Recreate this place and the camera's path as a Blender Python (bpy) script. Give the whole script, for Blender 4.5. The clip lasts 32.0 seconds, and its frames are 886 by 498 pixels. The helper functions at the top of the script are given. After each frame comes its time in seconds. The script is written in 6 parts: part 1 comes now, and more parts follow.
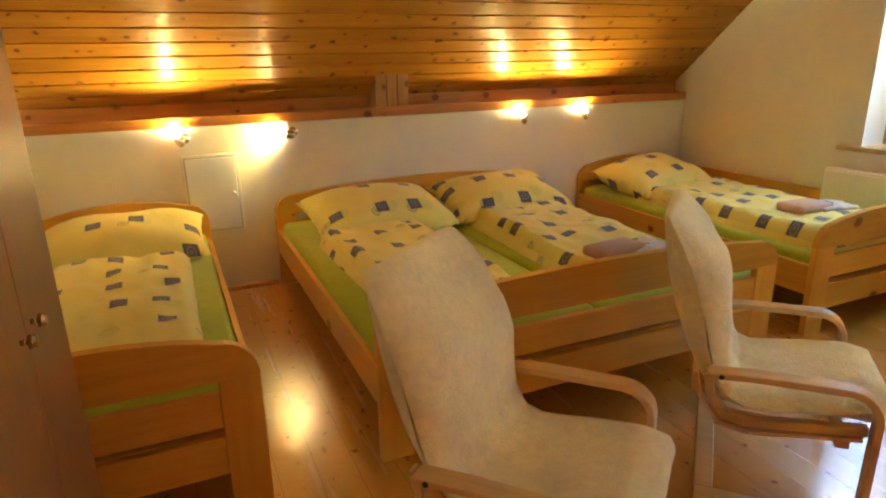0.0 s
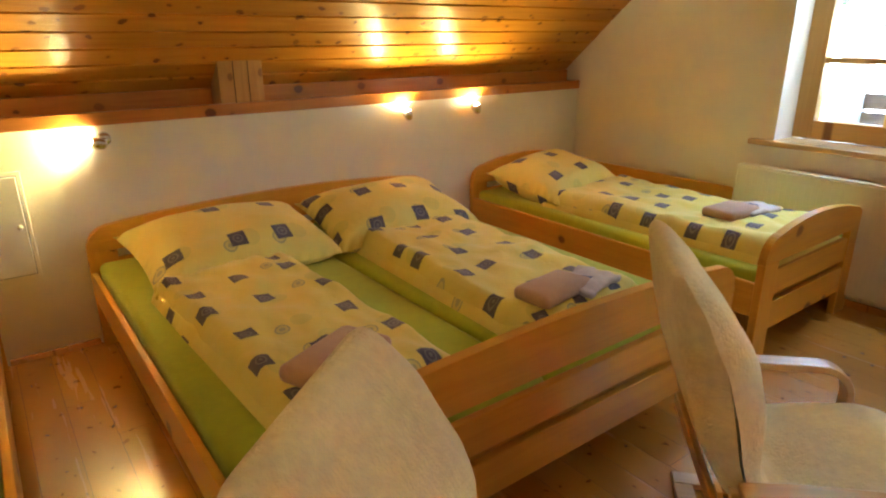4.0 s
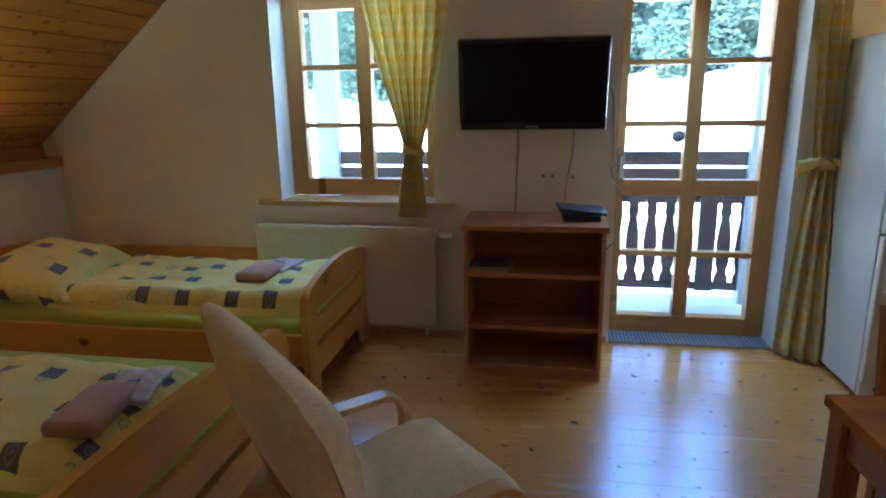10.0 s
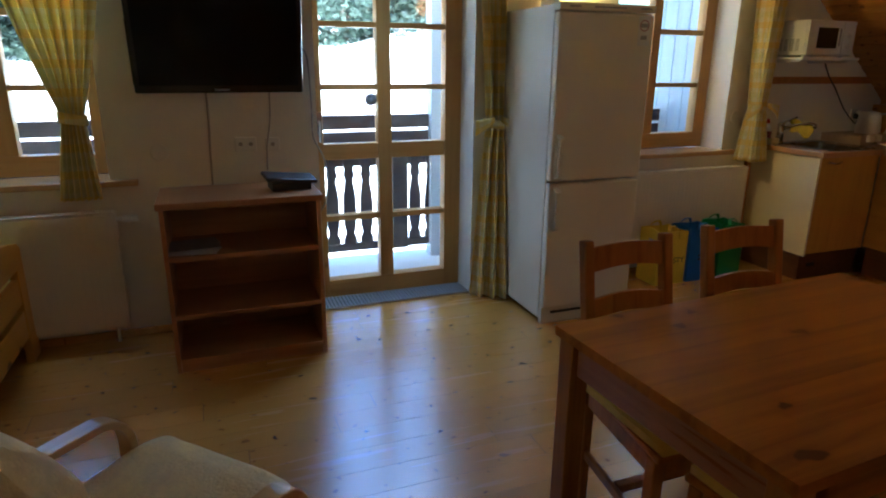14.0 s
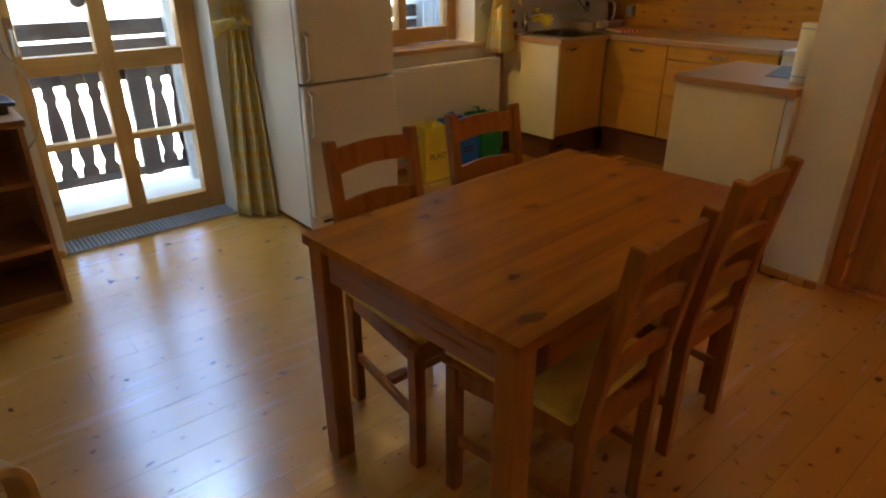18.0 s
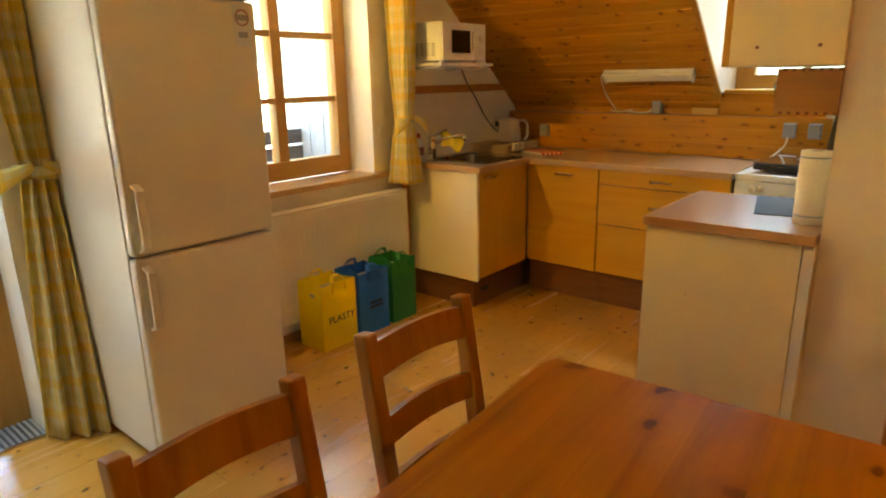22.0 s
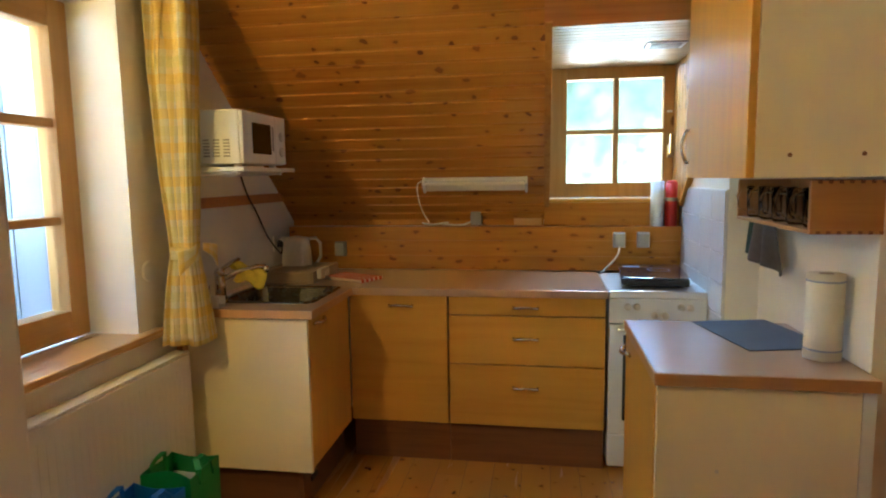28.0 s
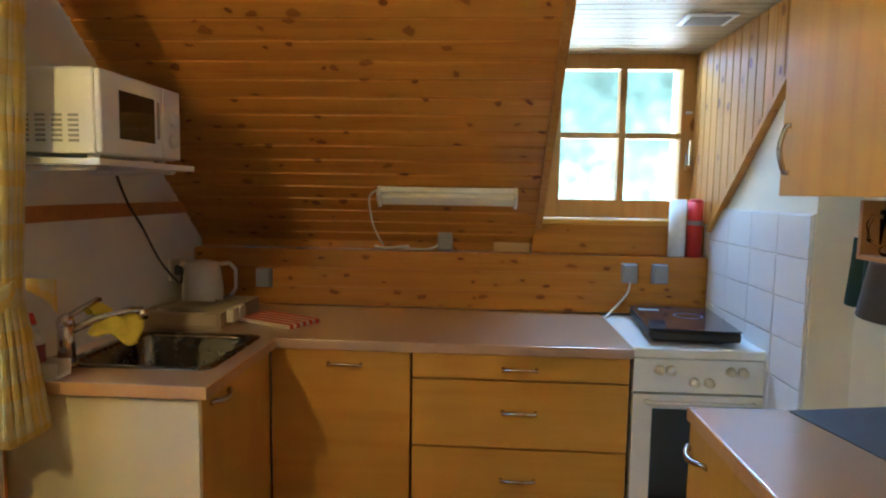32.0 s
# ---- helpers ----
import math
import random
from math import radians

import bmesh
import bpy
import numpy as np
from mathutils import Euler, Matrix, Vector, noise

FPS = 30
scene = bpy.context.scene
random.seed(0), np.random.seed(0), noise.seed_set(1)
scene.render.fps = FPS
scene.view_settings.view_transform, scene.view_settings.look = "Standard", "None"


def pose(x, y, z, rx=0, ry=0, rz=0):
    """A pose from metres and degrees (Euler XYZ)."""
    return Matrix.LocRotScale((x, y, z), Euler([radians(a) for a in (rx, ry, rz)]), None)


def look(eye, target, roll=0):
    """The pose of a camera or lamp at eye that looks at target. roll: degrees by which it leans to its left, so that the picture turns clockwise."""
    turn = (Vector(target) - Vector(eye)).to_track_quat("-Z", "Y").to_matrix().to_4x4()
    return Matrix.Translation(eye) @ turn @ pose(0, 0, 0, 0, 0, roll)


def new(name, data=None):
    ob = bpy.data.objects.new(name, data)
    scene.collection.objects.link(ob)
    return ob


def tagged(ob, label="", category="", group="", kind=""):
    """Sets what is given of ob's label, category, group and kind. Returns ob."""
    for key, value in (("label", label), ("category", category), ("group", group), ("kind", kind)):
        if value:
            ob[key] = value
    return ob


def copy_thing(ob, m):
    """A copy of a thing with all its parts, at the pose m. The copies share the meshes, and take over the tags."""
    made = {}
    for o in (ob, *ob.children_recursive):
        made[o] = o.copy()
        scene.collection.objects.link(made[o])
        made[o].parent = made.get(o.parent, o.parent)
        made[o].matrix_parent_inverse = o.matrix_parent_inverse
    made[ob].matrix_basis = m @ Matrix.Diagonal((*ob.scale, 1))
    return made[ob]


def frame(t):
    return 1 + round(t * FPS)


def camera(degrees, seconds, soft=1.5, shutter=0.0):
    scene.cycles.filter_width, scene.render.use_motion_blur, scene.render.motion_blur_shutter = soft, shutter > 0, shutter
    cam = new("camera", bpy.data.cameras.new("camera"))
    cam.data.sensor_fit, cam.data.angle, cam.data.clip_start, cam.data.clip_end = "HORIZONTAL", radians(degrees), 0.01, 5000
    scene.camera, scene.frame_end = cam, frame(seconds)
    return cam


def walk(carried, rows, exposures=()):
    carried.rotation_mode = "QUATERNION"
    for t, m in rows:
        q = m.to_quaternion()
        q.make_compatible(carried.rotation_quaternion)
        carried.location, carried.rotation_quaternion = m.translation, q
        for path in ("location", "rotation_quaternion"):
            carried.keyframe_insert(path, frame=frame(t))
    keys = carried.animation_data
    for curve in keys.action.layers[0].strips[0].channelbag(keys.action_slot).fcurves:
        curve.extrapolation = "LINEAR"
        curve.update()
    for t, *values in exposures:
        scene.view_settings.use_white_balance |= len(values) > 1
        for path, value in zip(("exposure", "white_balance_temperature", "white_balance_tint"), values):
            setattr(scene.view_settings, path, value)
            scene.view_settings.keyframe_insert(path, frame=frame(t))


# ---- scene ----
cam = camera(71.0, 32.0, soft=2.1)
PATH = [
    (0, (0.001, -0.119, 1.45), (0.766, 1.63, 0.853), -1.0),
    (0.5, (0.064, -0.028, 1.453), (0.788, 1.728, 0.827), -0.5),
    (1, (0.125, 0.046, 1.443), (0.788, 1.825, 0.812), -1.4),
    (1.5, (0.12, 0.19, 1.45), (0.871, 1.937, 0.832), -0.8),
    (2, (0.113, 0.301, 1.403), (0.922, 2.032, 0.81), -1.8),
    (2.5, (0.126, 0.407, 1.434), (1.002, 2.093, 0.81), -1.5),
    (4.5, (0.288, 0.744, 1.445), (1.525, 2.183, 0.814), -0.7),
    (5, (0.27, 0.818, 1.422), (1.618, 2.164, 0.812), -1.3),
    (5.5, (0.291, 0.792, 1.446), (1.729, 2.048, 0.852), -0.9),
    (6, (0.298, 0.8, 1.449), (1.836, 1.948, 0.888), 0.0),
    (6.5, (0.326, 0.778, 1.472), (1.932, 1.847, 0.947), -0.1),
    (7, (0.291, 0.801, 1.48), (1.983, 1.761, 1.016), 0.2),
    (7.5, (0.311, 0.78, 1.453), (2.054, 1.657, 1.015), 0.5),
    (8, (0.312, 0.778, 1.455), (2.1, 1.556, 1.009), 0.4),
    (8.5, (0.311, 0.773, 1.455), (2.135, 1.454, 0.997), 0.3),
    (9, (0.323, 0.757, 1.448), (2.18, 1.336, 0.985), 0.1),
    (9.5, (0.331, 0.763, 1.444), (2.224, 1.213, 0.981), -0.1),
    (10, (0.337, 0.777, 1.46), (2.255, 1.095, 0.989), -0.8),
    (10.5, (0.382, 0.773, 1.447), (2.312, 0.994, 0.975), -1.0),
    (11, (0.463, 0.781, 1.443), (2.401, 0.896, 0.959), -1.4),
    (11.5, (0.516, 0.785, 1.435), (2.452, 0.81, 0.932), -1.4),
    (12, (0.527, 0.807, 1.441), (2.457, 0.66, 0.94), -0.9),
    (12.5, (0.526, 0.856, 1.446), (2.435, 0.546, 0.938), -0.6),
    (13, (0.51, 0.895, 1.445), (2.384, 0.442, 0.913), -0.0),
    (13.5, (0.496, 0.917, 1.44), (2.333, 0.346, 0.892), 0.2),
    (14, (0.484, 0.941, 1.438), (2.277, 0.268, 0.865), 0.5),
    (14.5, (0.467, 0.95, 1.442), (2.215, 0.179, 0.848), 0.8),
    (16.5, (0.401, 0.908, 1.413), (1.97, -0.089, 0.675), 0.3),
    (17, (0.413, 0.865, 1.4), (1.913, -0.21, 0.629), 0.2),
    (17.5, (0.433, 0.83, 1.391), (1.874, -0.297, 0.582), 0.1),
    (18, (0.473, 0.77, 1.391), (1.861, -0.401, 0.554), -0.2),
    (18.5, (0.535, 0.683, 1.389), (1.927, -0.514, 0.594), -0.1),
    (19, (0.589, 0.571, 1.393), (2.029, -0.601, 0.65), 0.1),
    (19.5, (0.659, 0.495, 1.394), (2.128, -0.673, 0.705), -0.1),
    (20, (0.793, 0.419, 1.412), (2.22, -0.827, 0.77), -0.4),
    (20.5, (0.928, 0.36, 1.418), (2.326, -0.945, 0.831), -0.6),
    (21, (1.043, 0.311, 1.416), (2.404, -1.044, 0.857), -0.6),
    (21.5, (1.162, 0.242, 1.407), (2.439, -1.2, 0.868), -0.9),
    (22, (1.242, 0.142, 1.407), (2.479, -1.338, 0.878), -1.0),
    (22.5, (1.349, 0.129, 1.414), (2.514, -1.415, 0.906), 0.4),
    (23, (1.494, 0.144, 1.427), (2.571, -1.479, 0.974), -0.9),
    (23.5, (1.609, 0.163, 1.432), (2.614, -1.51, 0.993), -2.2),
    (24, (1.726, 0.14, 1.422), (2.709, -1.552, 1.006), -1.9),
    (24.5, (1.837, 0.065, 1.419), (2.761, -1.666, 1.032), -1.7),
    (25, (1.938, 0.008, 1.42), (2.803, -1.761, 1.071), -1.8),
    (25.5, (2.034, -0.036, 1.428), (2.838, -1.835, 1.087), -1.0),
    (27.5, (2.412, -0.251, 1.438), (2.786, -2.196, 1.167), -0.8),
    (28, (2.453, -0.379, 1.44), (2.77, -2.34, 1.213), -0.8),
    (28.5, (2.47, -0.484, 1.428), (2.737, -2.453, 1.201), -0.4),
    (29, (2.504, -0.602, 1.431), (2.675, -2.58, 1.192), -0.4),
    (29.5, (2.541, -0.71, 1.437), (2.662, -2.695, 1.223), 0.1),
    (30, (2.587, -0.791, 1.438), (2.645, -2.78, 1.243), -0.1),
    (30.5, (2.616, -0.867, 1.432), (2.639, -2.857, 1.234), 0.4),
    (31, (2.638, -0.997, 1.43), (2.674, -2.989, 1.246), -0.2),
    (31.5, (2.655, -1.122, 1.428), (2.725, -3.114, 1.27), 0.3),
    (32, (2.675, -1.22, 1.426), (2.799, -3.207, 1.241), 0.9),
]
EXPOSURES = [(0, 5.23, 6100, 10), (5, 5.15, 5900, 10), (7, 4.9, 5500, 9), (9, 4.3, 4600, 9), (11, 3.45, 4400, 9), (12, 3.1, 4500, 9), (13, 3.25, 4650, 10), (16.5, 3.65, 5700, 11), (18, 3.92, 6050, 11), (19, 4.3, 6150, 11), (21, 4.6, 6550, 11), (22, 4.75, 7700, 11), (23, 4.75, 7700, 11), (25, 4.6, 6450, 11), (28, 4.35, 5250, 11), (32, 4.25, 4900, 11)]
walk(cam, [(t, look(eye, target, roll)) for t, eye, target, roll in PATH], EXPOSURES)

# ---- world, sun, lamps ----
world = bpy.data.worlds.new("world")
scene.world = world
world.use_nodes = True
wn = world.node_tree
sky = wn.nodes.new("ShaderNodeTexSky")
sky.sky_type = 'NISHITA'
sky.sun_disc = False
sky.sun_elevation = radians(38)
sky.sun_rotation = radians(-55)
sky.air_density, sky.dust_density, sky.ozone_density = 1.0, 2.5, 1.5
wn.nodes["Background"].inputs[1].default_value = 0.15
wn.links.new(sky.outputs[0], wn.nodes["Background"].inputs[0])

sun_data = bpy.data.lights.new("sun", "SUN")
sun_data.energy, sun_data.angle, sun_data.color = 3.0, radians(8), (1.0, 0.98, 0.95)
sun = new("sun", sun_data)
sun.matrix_world = look((-20, 14, 26), (0, 0, 0))


def area_lamp(name, eye, target, w, h, power, colour, spread=180):
    d = bpy.data.lights.new(name, "AREA")
    d.shape, d.size, d.size_y, d.energy, d.color = "RECTANGLE", w, h, power, colour
    d.spread = radians(spread)
    ob = new(name, d)
    ob.matrix_world = look(eye, target)
    return ob


def spot_lamp(name, eye, target, power, colour, cone=110, blend=0.6, radius=0.03):
    d = bpy.data.lights.new(name, "SPOT")
    d.energy, d.color, d.spot_size, d.spot_blend, d.shadow_soft_size = power, colour, radians(cone), blend, radius
    ob = new(name, d)
    ob.matrix_world = look(eye, target)
    return ob


def point_lamp(name, eye, power, colour, radius=0.06):
    d = bpy.data.lights.new(name, "POINT")
    d.energy, d.color, d.shadow_soft_size = power, colour, radius
    ob = new(name, d)
    ob.location = eye
    return ob


DAY = (0.54, 0.78, 1.0)
WARM = (1.0, 0.65, 0.16)
WALL_LAMPS = ((0.07, 3.855, 1.03), (0.71, 3.855, 1.03), (2.40, 3.855, 1.03), (2.945, 3.855, 1.03))
AIMS = ((-0.25, 0.06, 1.0), (-1.0, 0.22, 0.22), (-0.22, 0.06, 1.0), (-0.18, 0.06, 1.0))
for (lx, ly, lz), (ax, ay, az) in zip(WALL_LAMPS, AIMS):
    glow = Vector((lx, ly - 0.002, lz - 0.042)) + Vector((ax, ay, az)).normalized() * 0.062
    spot_lamp("wall_lamp_light", glow, glow + Vector((ax, ay, az)), 0.64, (1.0, 0.77, 0.22), 168, 0.7, 0.02)
area_lamp("window_daylight", (4.10, 1.915, 2.094), (3.45, 1.95, 0.5), 0.9, 0.2, 0.5, DAY, 110)
area_lamp("window_daylight", (4.08, 0.02, 2.094), (3.65, 0.28, 0.0), 0.62, 0.22, 0.6, DAY, 78)
area_lamp("window_daylight", (4.09, -2.04, 2.094), (3.62, -2.04, 0.7), 0.9, 0.18, 0.05, DAY, 95)
area_lamp("window_daylight", (2.06, -4.15, 2.064), (2.02, -3.30, 0.85), 0.62, 0.09, 0.42, DAY, 100)
point_lamp("gable_lamp_light", (3.93, -1.10, 2.02), 1.4, WARM, 0.025)
point_lamp("hall_lamp_light", (0.2, -1.7, 2.1), 0.35, (1.0, 0.36, 0.07), 0.1)

# ---- materials ----
def mat(name):
    m = bpy.data.materials.new(name)
    m.use_nodes = True
    return m, m.node_tree.nodes, m.node_tree.links, m.node_tree.nodes["Principled BSDF"]


def nd(nodes, kind, **inputs):
    n = nodes.new(kind)
    for k, v in inputs.items():
        n.inputs[k.replace("_", " ")].default_value = v
    return n


def ramp(nodes, stops):
    r = nodes.new("ShaderNodeValToRGB")
    e = r.color_ramp.elements
    while len(e) < len(stops):
        e.new(0.5)
    for el, (p, c) in zip(e, stops):
        el.position, el.color = p, (*c, 1)
    return r


def mixc(nodes, links, fac, a, b, mode="MIX"):
    x = nodes.new("ShaderNodeMix")
    x.data_type, x.blend_type = "RGBA", mode
    for sock, v in ((x.inputs["Factor"], fac), (x.inputs[6], a), (x.inputs[7], b)):
        if hasattr(v, "node"):
            links.new(v, sock)
        elif isinstance(v, (int, float)):
            sock.default_value = v
        else:
            sock.default_value = (*v, 1)
    return x.outputs[2]


def mathn(nodes, links, op, a, b=0.0, c=0.0):
    n = nodes.new("ShaderNodeMath")
    n.operation = op
    for i, v in enumerate((a, b, c)):
        if hasattr(v, "node"):
            links.new(v, n.inputs[i])
        else:
            n.inputs[i].default_value = v
    return n.outputs[0]


def vecm(nodes, links, op, a, b):
    n = nodes.new("ShaderNodeVectorMath")
    n.operation = op
    for i, v in enumerate((a, b)):
        if hasattr(v, "node"):
            links.new(v, n.inputs[i])
        else:
            n.inputs[i].default_value = v
    return n.outputs[0]


def coords(nodes, links, scatter=True):
    """Object coordinates, shifted piece by piece so that no two boards show the same figure."""
    tc = nodes.new("ShaderNodeTexCoord")
    if not scatter:
        return tc.outputs["Object"], None
    oi, ge = nodes.new("ShaderNodeObjectInfo"), nodes.new("ShaderNodeNewGeometry")
    s = mathn(nodes, links, "MULTIPLY_ADD", ge.outputs["Random Per Island"], 1.0, oi.outputs["Random"])
    wn_ = nodes.new("ShaderNodeTexWhiteNoise")
    wn_.noise_dimensions = "1D"
    links.new(s, wn_.inputs["W"])
    off = vecm(nodes, links, "MULTIPLY", wn_.outputs["Color"], (37.0, 41.0, 29.0))
    return vecm(nodes, links, "ADD", tc.outputs["Object"], off), wn_.outputs["Value"]


def wood(name, light, dark, axis=0, knots=0.0, rough=0.35, fine=1.0, vary=0.12, knot_colour=(0.13, 0.04, 0.012), coat=0.0, bump=0.12, cell=0.15, coat_rough=0.24, face=None, lean=1.0, contrast=1.0, coat_ior=1.5, spec=0.5, knot_size=1.0, gloss_vary=0.2, ragged=0.12):
    """Sawn softwood with its grain along one axis; knots lie in the plane of that axis and of face."""
    m, n, l, b = mat(name)
    co, rnd = coords(n, l)
    face = {0: 2, 1: 0, 2: 0}[axis] if face is None else face
    stretch = [16.0 * fine] * 3
    stretch[axis] = 0.9 * fine
    v = vecm(n, l, "MULTIPLY", co, tuple(stretch))
    sx = n.new("ShaderNodeSeparateXYZ")
    l.new(co, sx.inputs[0])
    uv = n.new("ShaderNodeCombineXYZ")
    l.new(mathn(n, l, "MULTIPLY", sx.outputs[axis], 0.8 / cell), uv.inputs[0])
    l.new(mathn(n, l, "MULTIPLY", sx.outputs[face], lean / cell), uv.inputs[1])
    grain = nd(n, "ShaderNodeTexNoise", Scale=2.2, Detail=4.0, Roughness=0.55, Distortion=0.5)
    l.new(v, grain.inputs["Vector"])
    fib = [140.0 * fine] * 3
    fib[axis] = 4.0
    vf = vecm(n, l, "MULTIPLY", co, tuple(fib))
    fibre = nd(n, "ShaderNodeTexNoise", Scale=1.0, Detail=3.0)
    l.new(vf, fibre.inputs["Vector"])
    mid = tuple((a * 0.6 + c * 0.4) for a, c in zip(light, dark))
    low = tuple(mi + (c - mi) * contrast for mi, c in zip(mid, dark))
    top = tuple(mi + (c - mi) * contrast for mi, c in zip(mid, light))
    r = ramp(n, ((0.30, low), (0.48, mid), (0.68, top)))
    l.new(grain.outputs["Fac"], r.inputs["Fac"])
    col = mixc(n, l, mathn(n, l, "MULTIPLY", fibre.outputs["Fac"], 0.3), r.outputs["Color"], mid)
    if rnd is not None:
        tone = mathn(n, l, "MULTIPLY_ADD", rnd, 2 * vary, 1.0 - vary)
        comb = n.new("ShaderNodeCombineColor")
        for i in range(3):
            l.new(tone, comb.inputs[i])
        col = mixc(n, l, 1.0, col, comb.outputs[0], "MULTIPLY")
    if knots > 0:
        kw = nd(n, "ShaderNodeTexNoise", Scale=2.5)
        l.new(uv.outputs[0], kw.inputs["Vector"])
        kv2 = vecm(n, l, "ADD", uv.outputs[0], vecm(n, l, "MULTIPLY", kw.outputs["Color"], (ragged, ragged, 0.0)))
        vo = nd(n, "ShaderNodeTexVoronoi", Scale=1.0, Randomness=1.0)
        vo.voronoi_dimensions = "2D"
        l.new(kv2, vo.inputs["Vector"])
        sep = n.new("ShaderNodeSeparateColor")
        l.new(vo.outputs["Color"], sep.inputs[0])
        keep = mathn(n, l, "LESS_THAN", sep.outputs[1], min(0.97, knots))
        r2 = mathn(n, l, "MULTIPLY", sep.outputs[0], sep.outputs[0])
        size = mathn(n, l, "MULTIPLY_ADD", r2, 0.085 * knot_size, 0.05 * knot_size)
        near = mathn(n, l, "SUBTRACT", size, vo.outputs["Distance"])
        k = n.new("ShaderNodeMapRange")
        k.inputs["From Min"].default_value, k.inputs["From Max"].default_value = -0.03, 0.012
        l.new(near, k.inputs["Value"])
        halo = n.new("ShaderNodeMapRange")
        halo.inputs["From Min"].default_value, halo.inputs["From Max"].default_value = -0.2, 0.0
        l.new(near, halo.inputs["Value"])
        deep = mathn(n, l, "MULTIPLY_ADD", sep.outputs[2], 0.45, 0.5)
        col = mixc(n, l, mathn(n, l, "MULTIPLY", mathn(n, l, "MULTIPLY", halo.outputs[0], keep), 0.4), col, dark)
        col = mixc(n, l, mathn(n, l, "MULTIPLY", mathn(n, l, "MULTIPLY", k.outputs[0], keep), deep), col, knot_colour)
    l.new(col, b.inputs["Base Color"])
    rr = mathn(n, l, "MULTIPLY_ADD", grain.outputs["Fac"], gloss_vary, rough - 0.5 * gloss_vary)
    l.new(rr, b.inputs["Roughness"])
    b.inputs["Specular IOR Level"].default_value = spec
    b.inputs["Coat Weight"].default_value = coat
    b.inputs["Coat Roughness"].default_value = coat_rough
    b.inputs["Coat IOR"].default_value = coat_ior
    bp = nd(n, "ShaderNodeBump", Strength=bump, Distance=0.004)
    l.new(fibre.outputs["Fac"], bp.inputs["Height"])
    l.new(bp.outputs[0], b.inputs["Normal"])
    l.new(bp.outputs[0], b.inputs["Coat Normal"])
    return m


def plain(name, colour, rough=0.5, metal=0.0, vary=0.06, scale=8.0, bump=0.0, bump_scale=120.0, coat=0.0, sheen=0.0, spec=0.5, dist=0.003, rvar=0.12):
    m, n, l, b = mat(name)
    co, _ = coords(n, l)
    big = nd(n, "ShaderNodeTexNoise", Scale=scale * 0.35, Detail=3.0)
    small = nd(n, "ShaderNodeTexNoise", Scale=scale * 6, Detail=3.0)
    l.new(co, big.inputs["Vector"]), l.new(co, small.inputs["Vector"])
    f = mathn(n, l, "MULTIPLY_ADD", big.outputs["Fac"], 0.7, mathn(n, l, "MULTIPLY", small.outputs["Fac"], 0.3))
    lo = tuple(max(0, c * (1 - 2.2 * vary)) for c in colour)
    hi = tuple(min(1, c * (1 + 1.6 * vary)) for c in colour)
    r = ramp(n, ((0.3, lo), (0.7, hi)))
    l.new(f, r.inputs["Fac"])
    l.new(r.outputs["Color"], b.inputs["Base Color"])
    rr = mathn(n, l, "MULTIPLY_ADD", small.outputs["Fac"], rvar, rough - 0.5 * rvar)
    l.new(rr, b.inputs["Roughness"])
    b.inputs["Metallic"].default_value = metal
    b.inputs["Coat Weight"].default_value = coat
    b.inputs["Sheen Weight"].default_value = sheen
    b.inputs["Specular IOR Level"].default_value = spec
    if bump:
        t = nd(n, "ShaderNodeTexNoise", Scale=bump_scale, Detail=4.0)
        l.new(co, t.inputs["Vector"])
        bp = nd(n, "ShaderNodeBump", Strength=bump, Distance=dist)
        l.new(t.outputs["Fac"], bp.inputs["Height"])
        l.new(bp.outputs[0], b.inputs["Normal"])
    return m


def glass(name, rough=0.0, tint=(1, 1, 1)):
    m, n, l, b = mat(name)
    b.inputs["Transmission Weight"].default_value = 1.0
    b.inputs["Base Color"].default_value = (*tint, 1)
    b.inputs["Roughness"].default_value = rough
    b.inputs["IOR"].default_value = 1.45
    return m


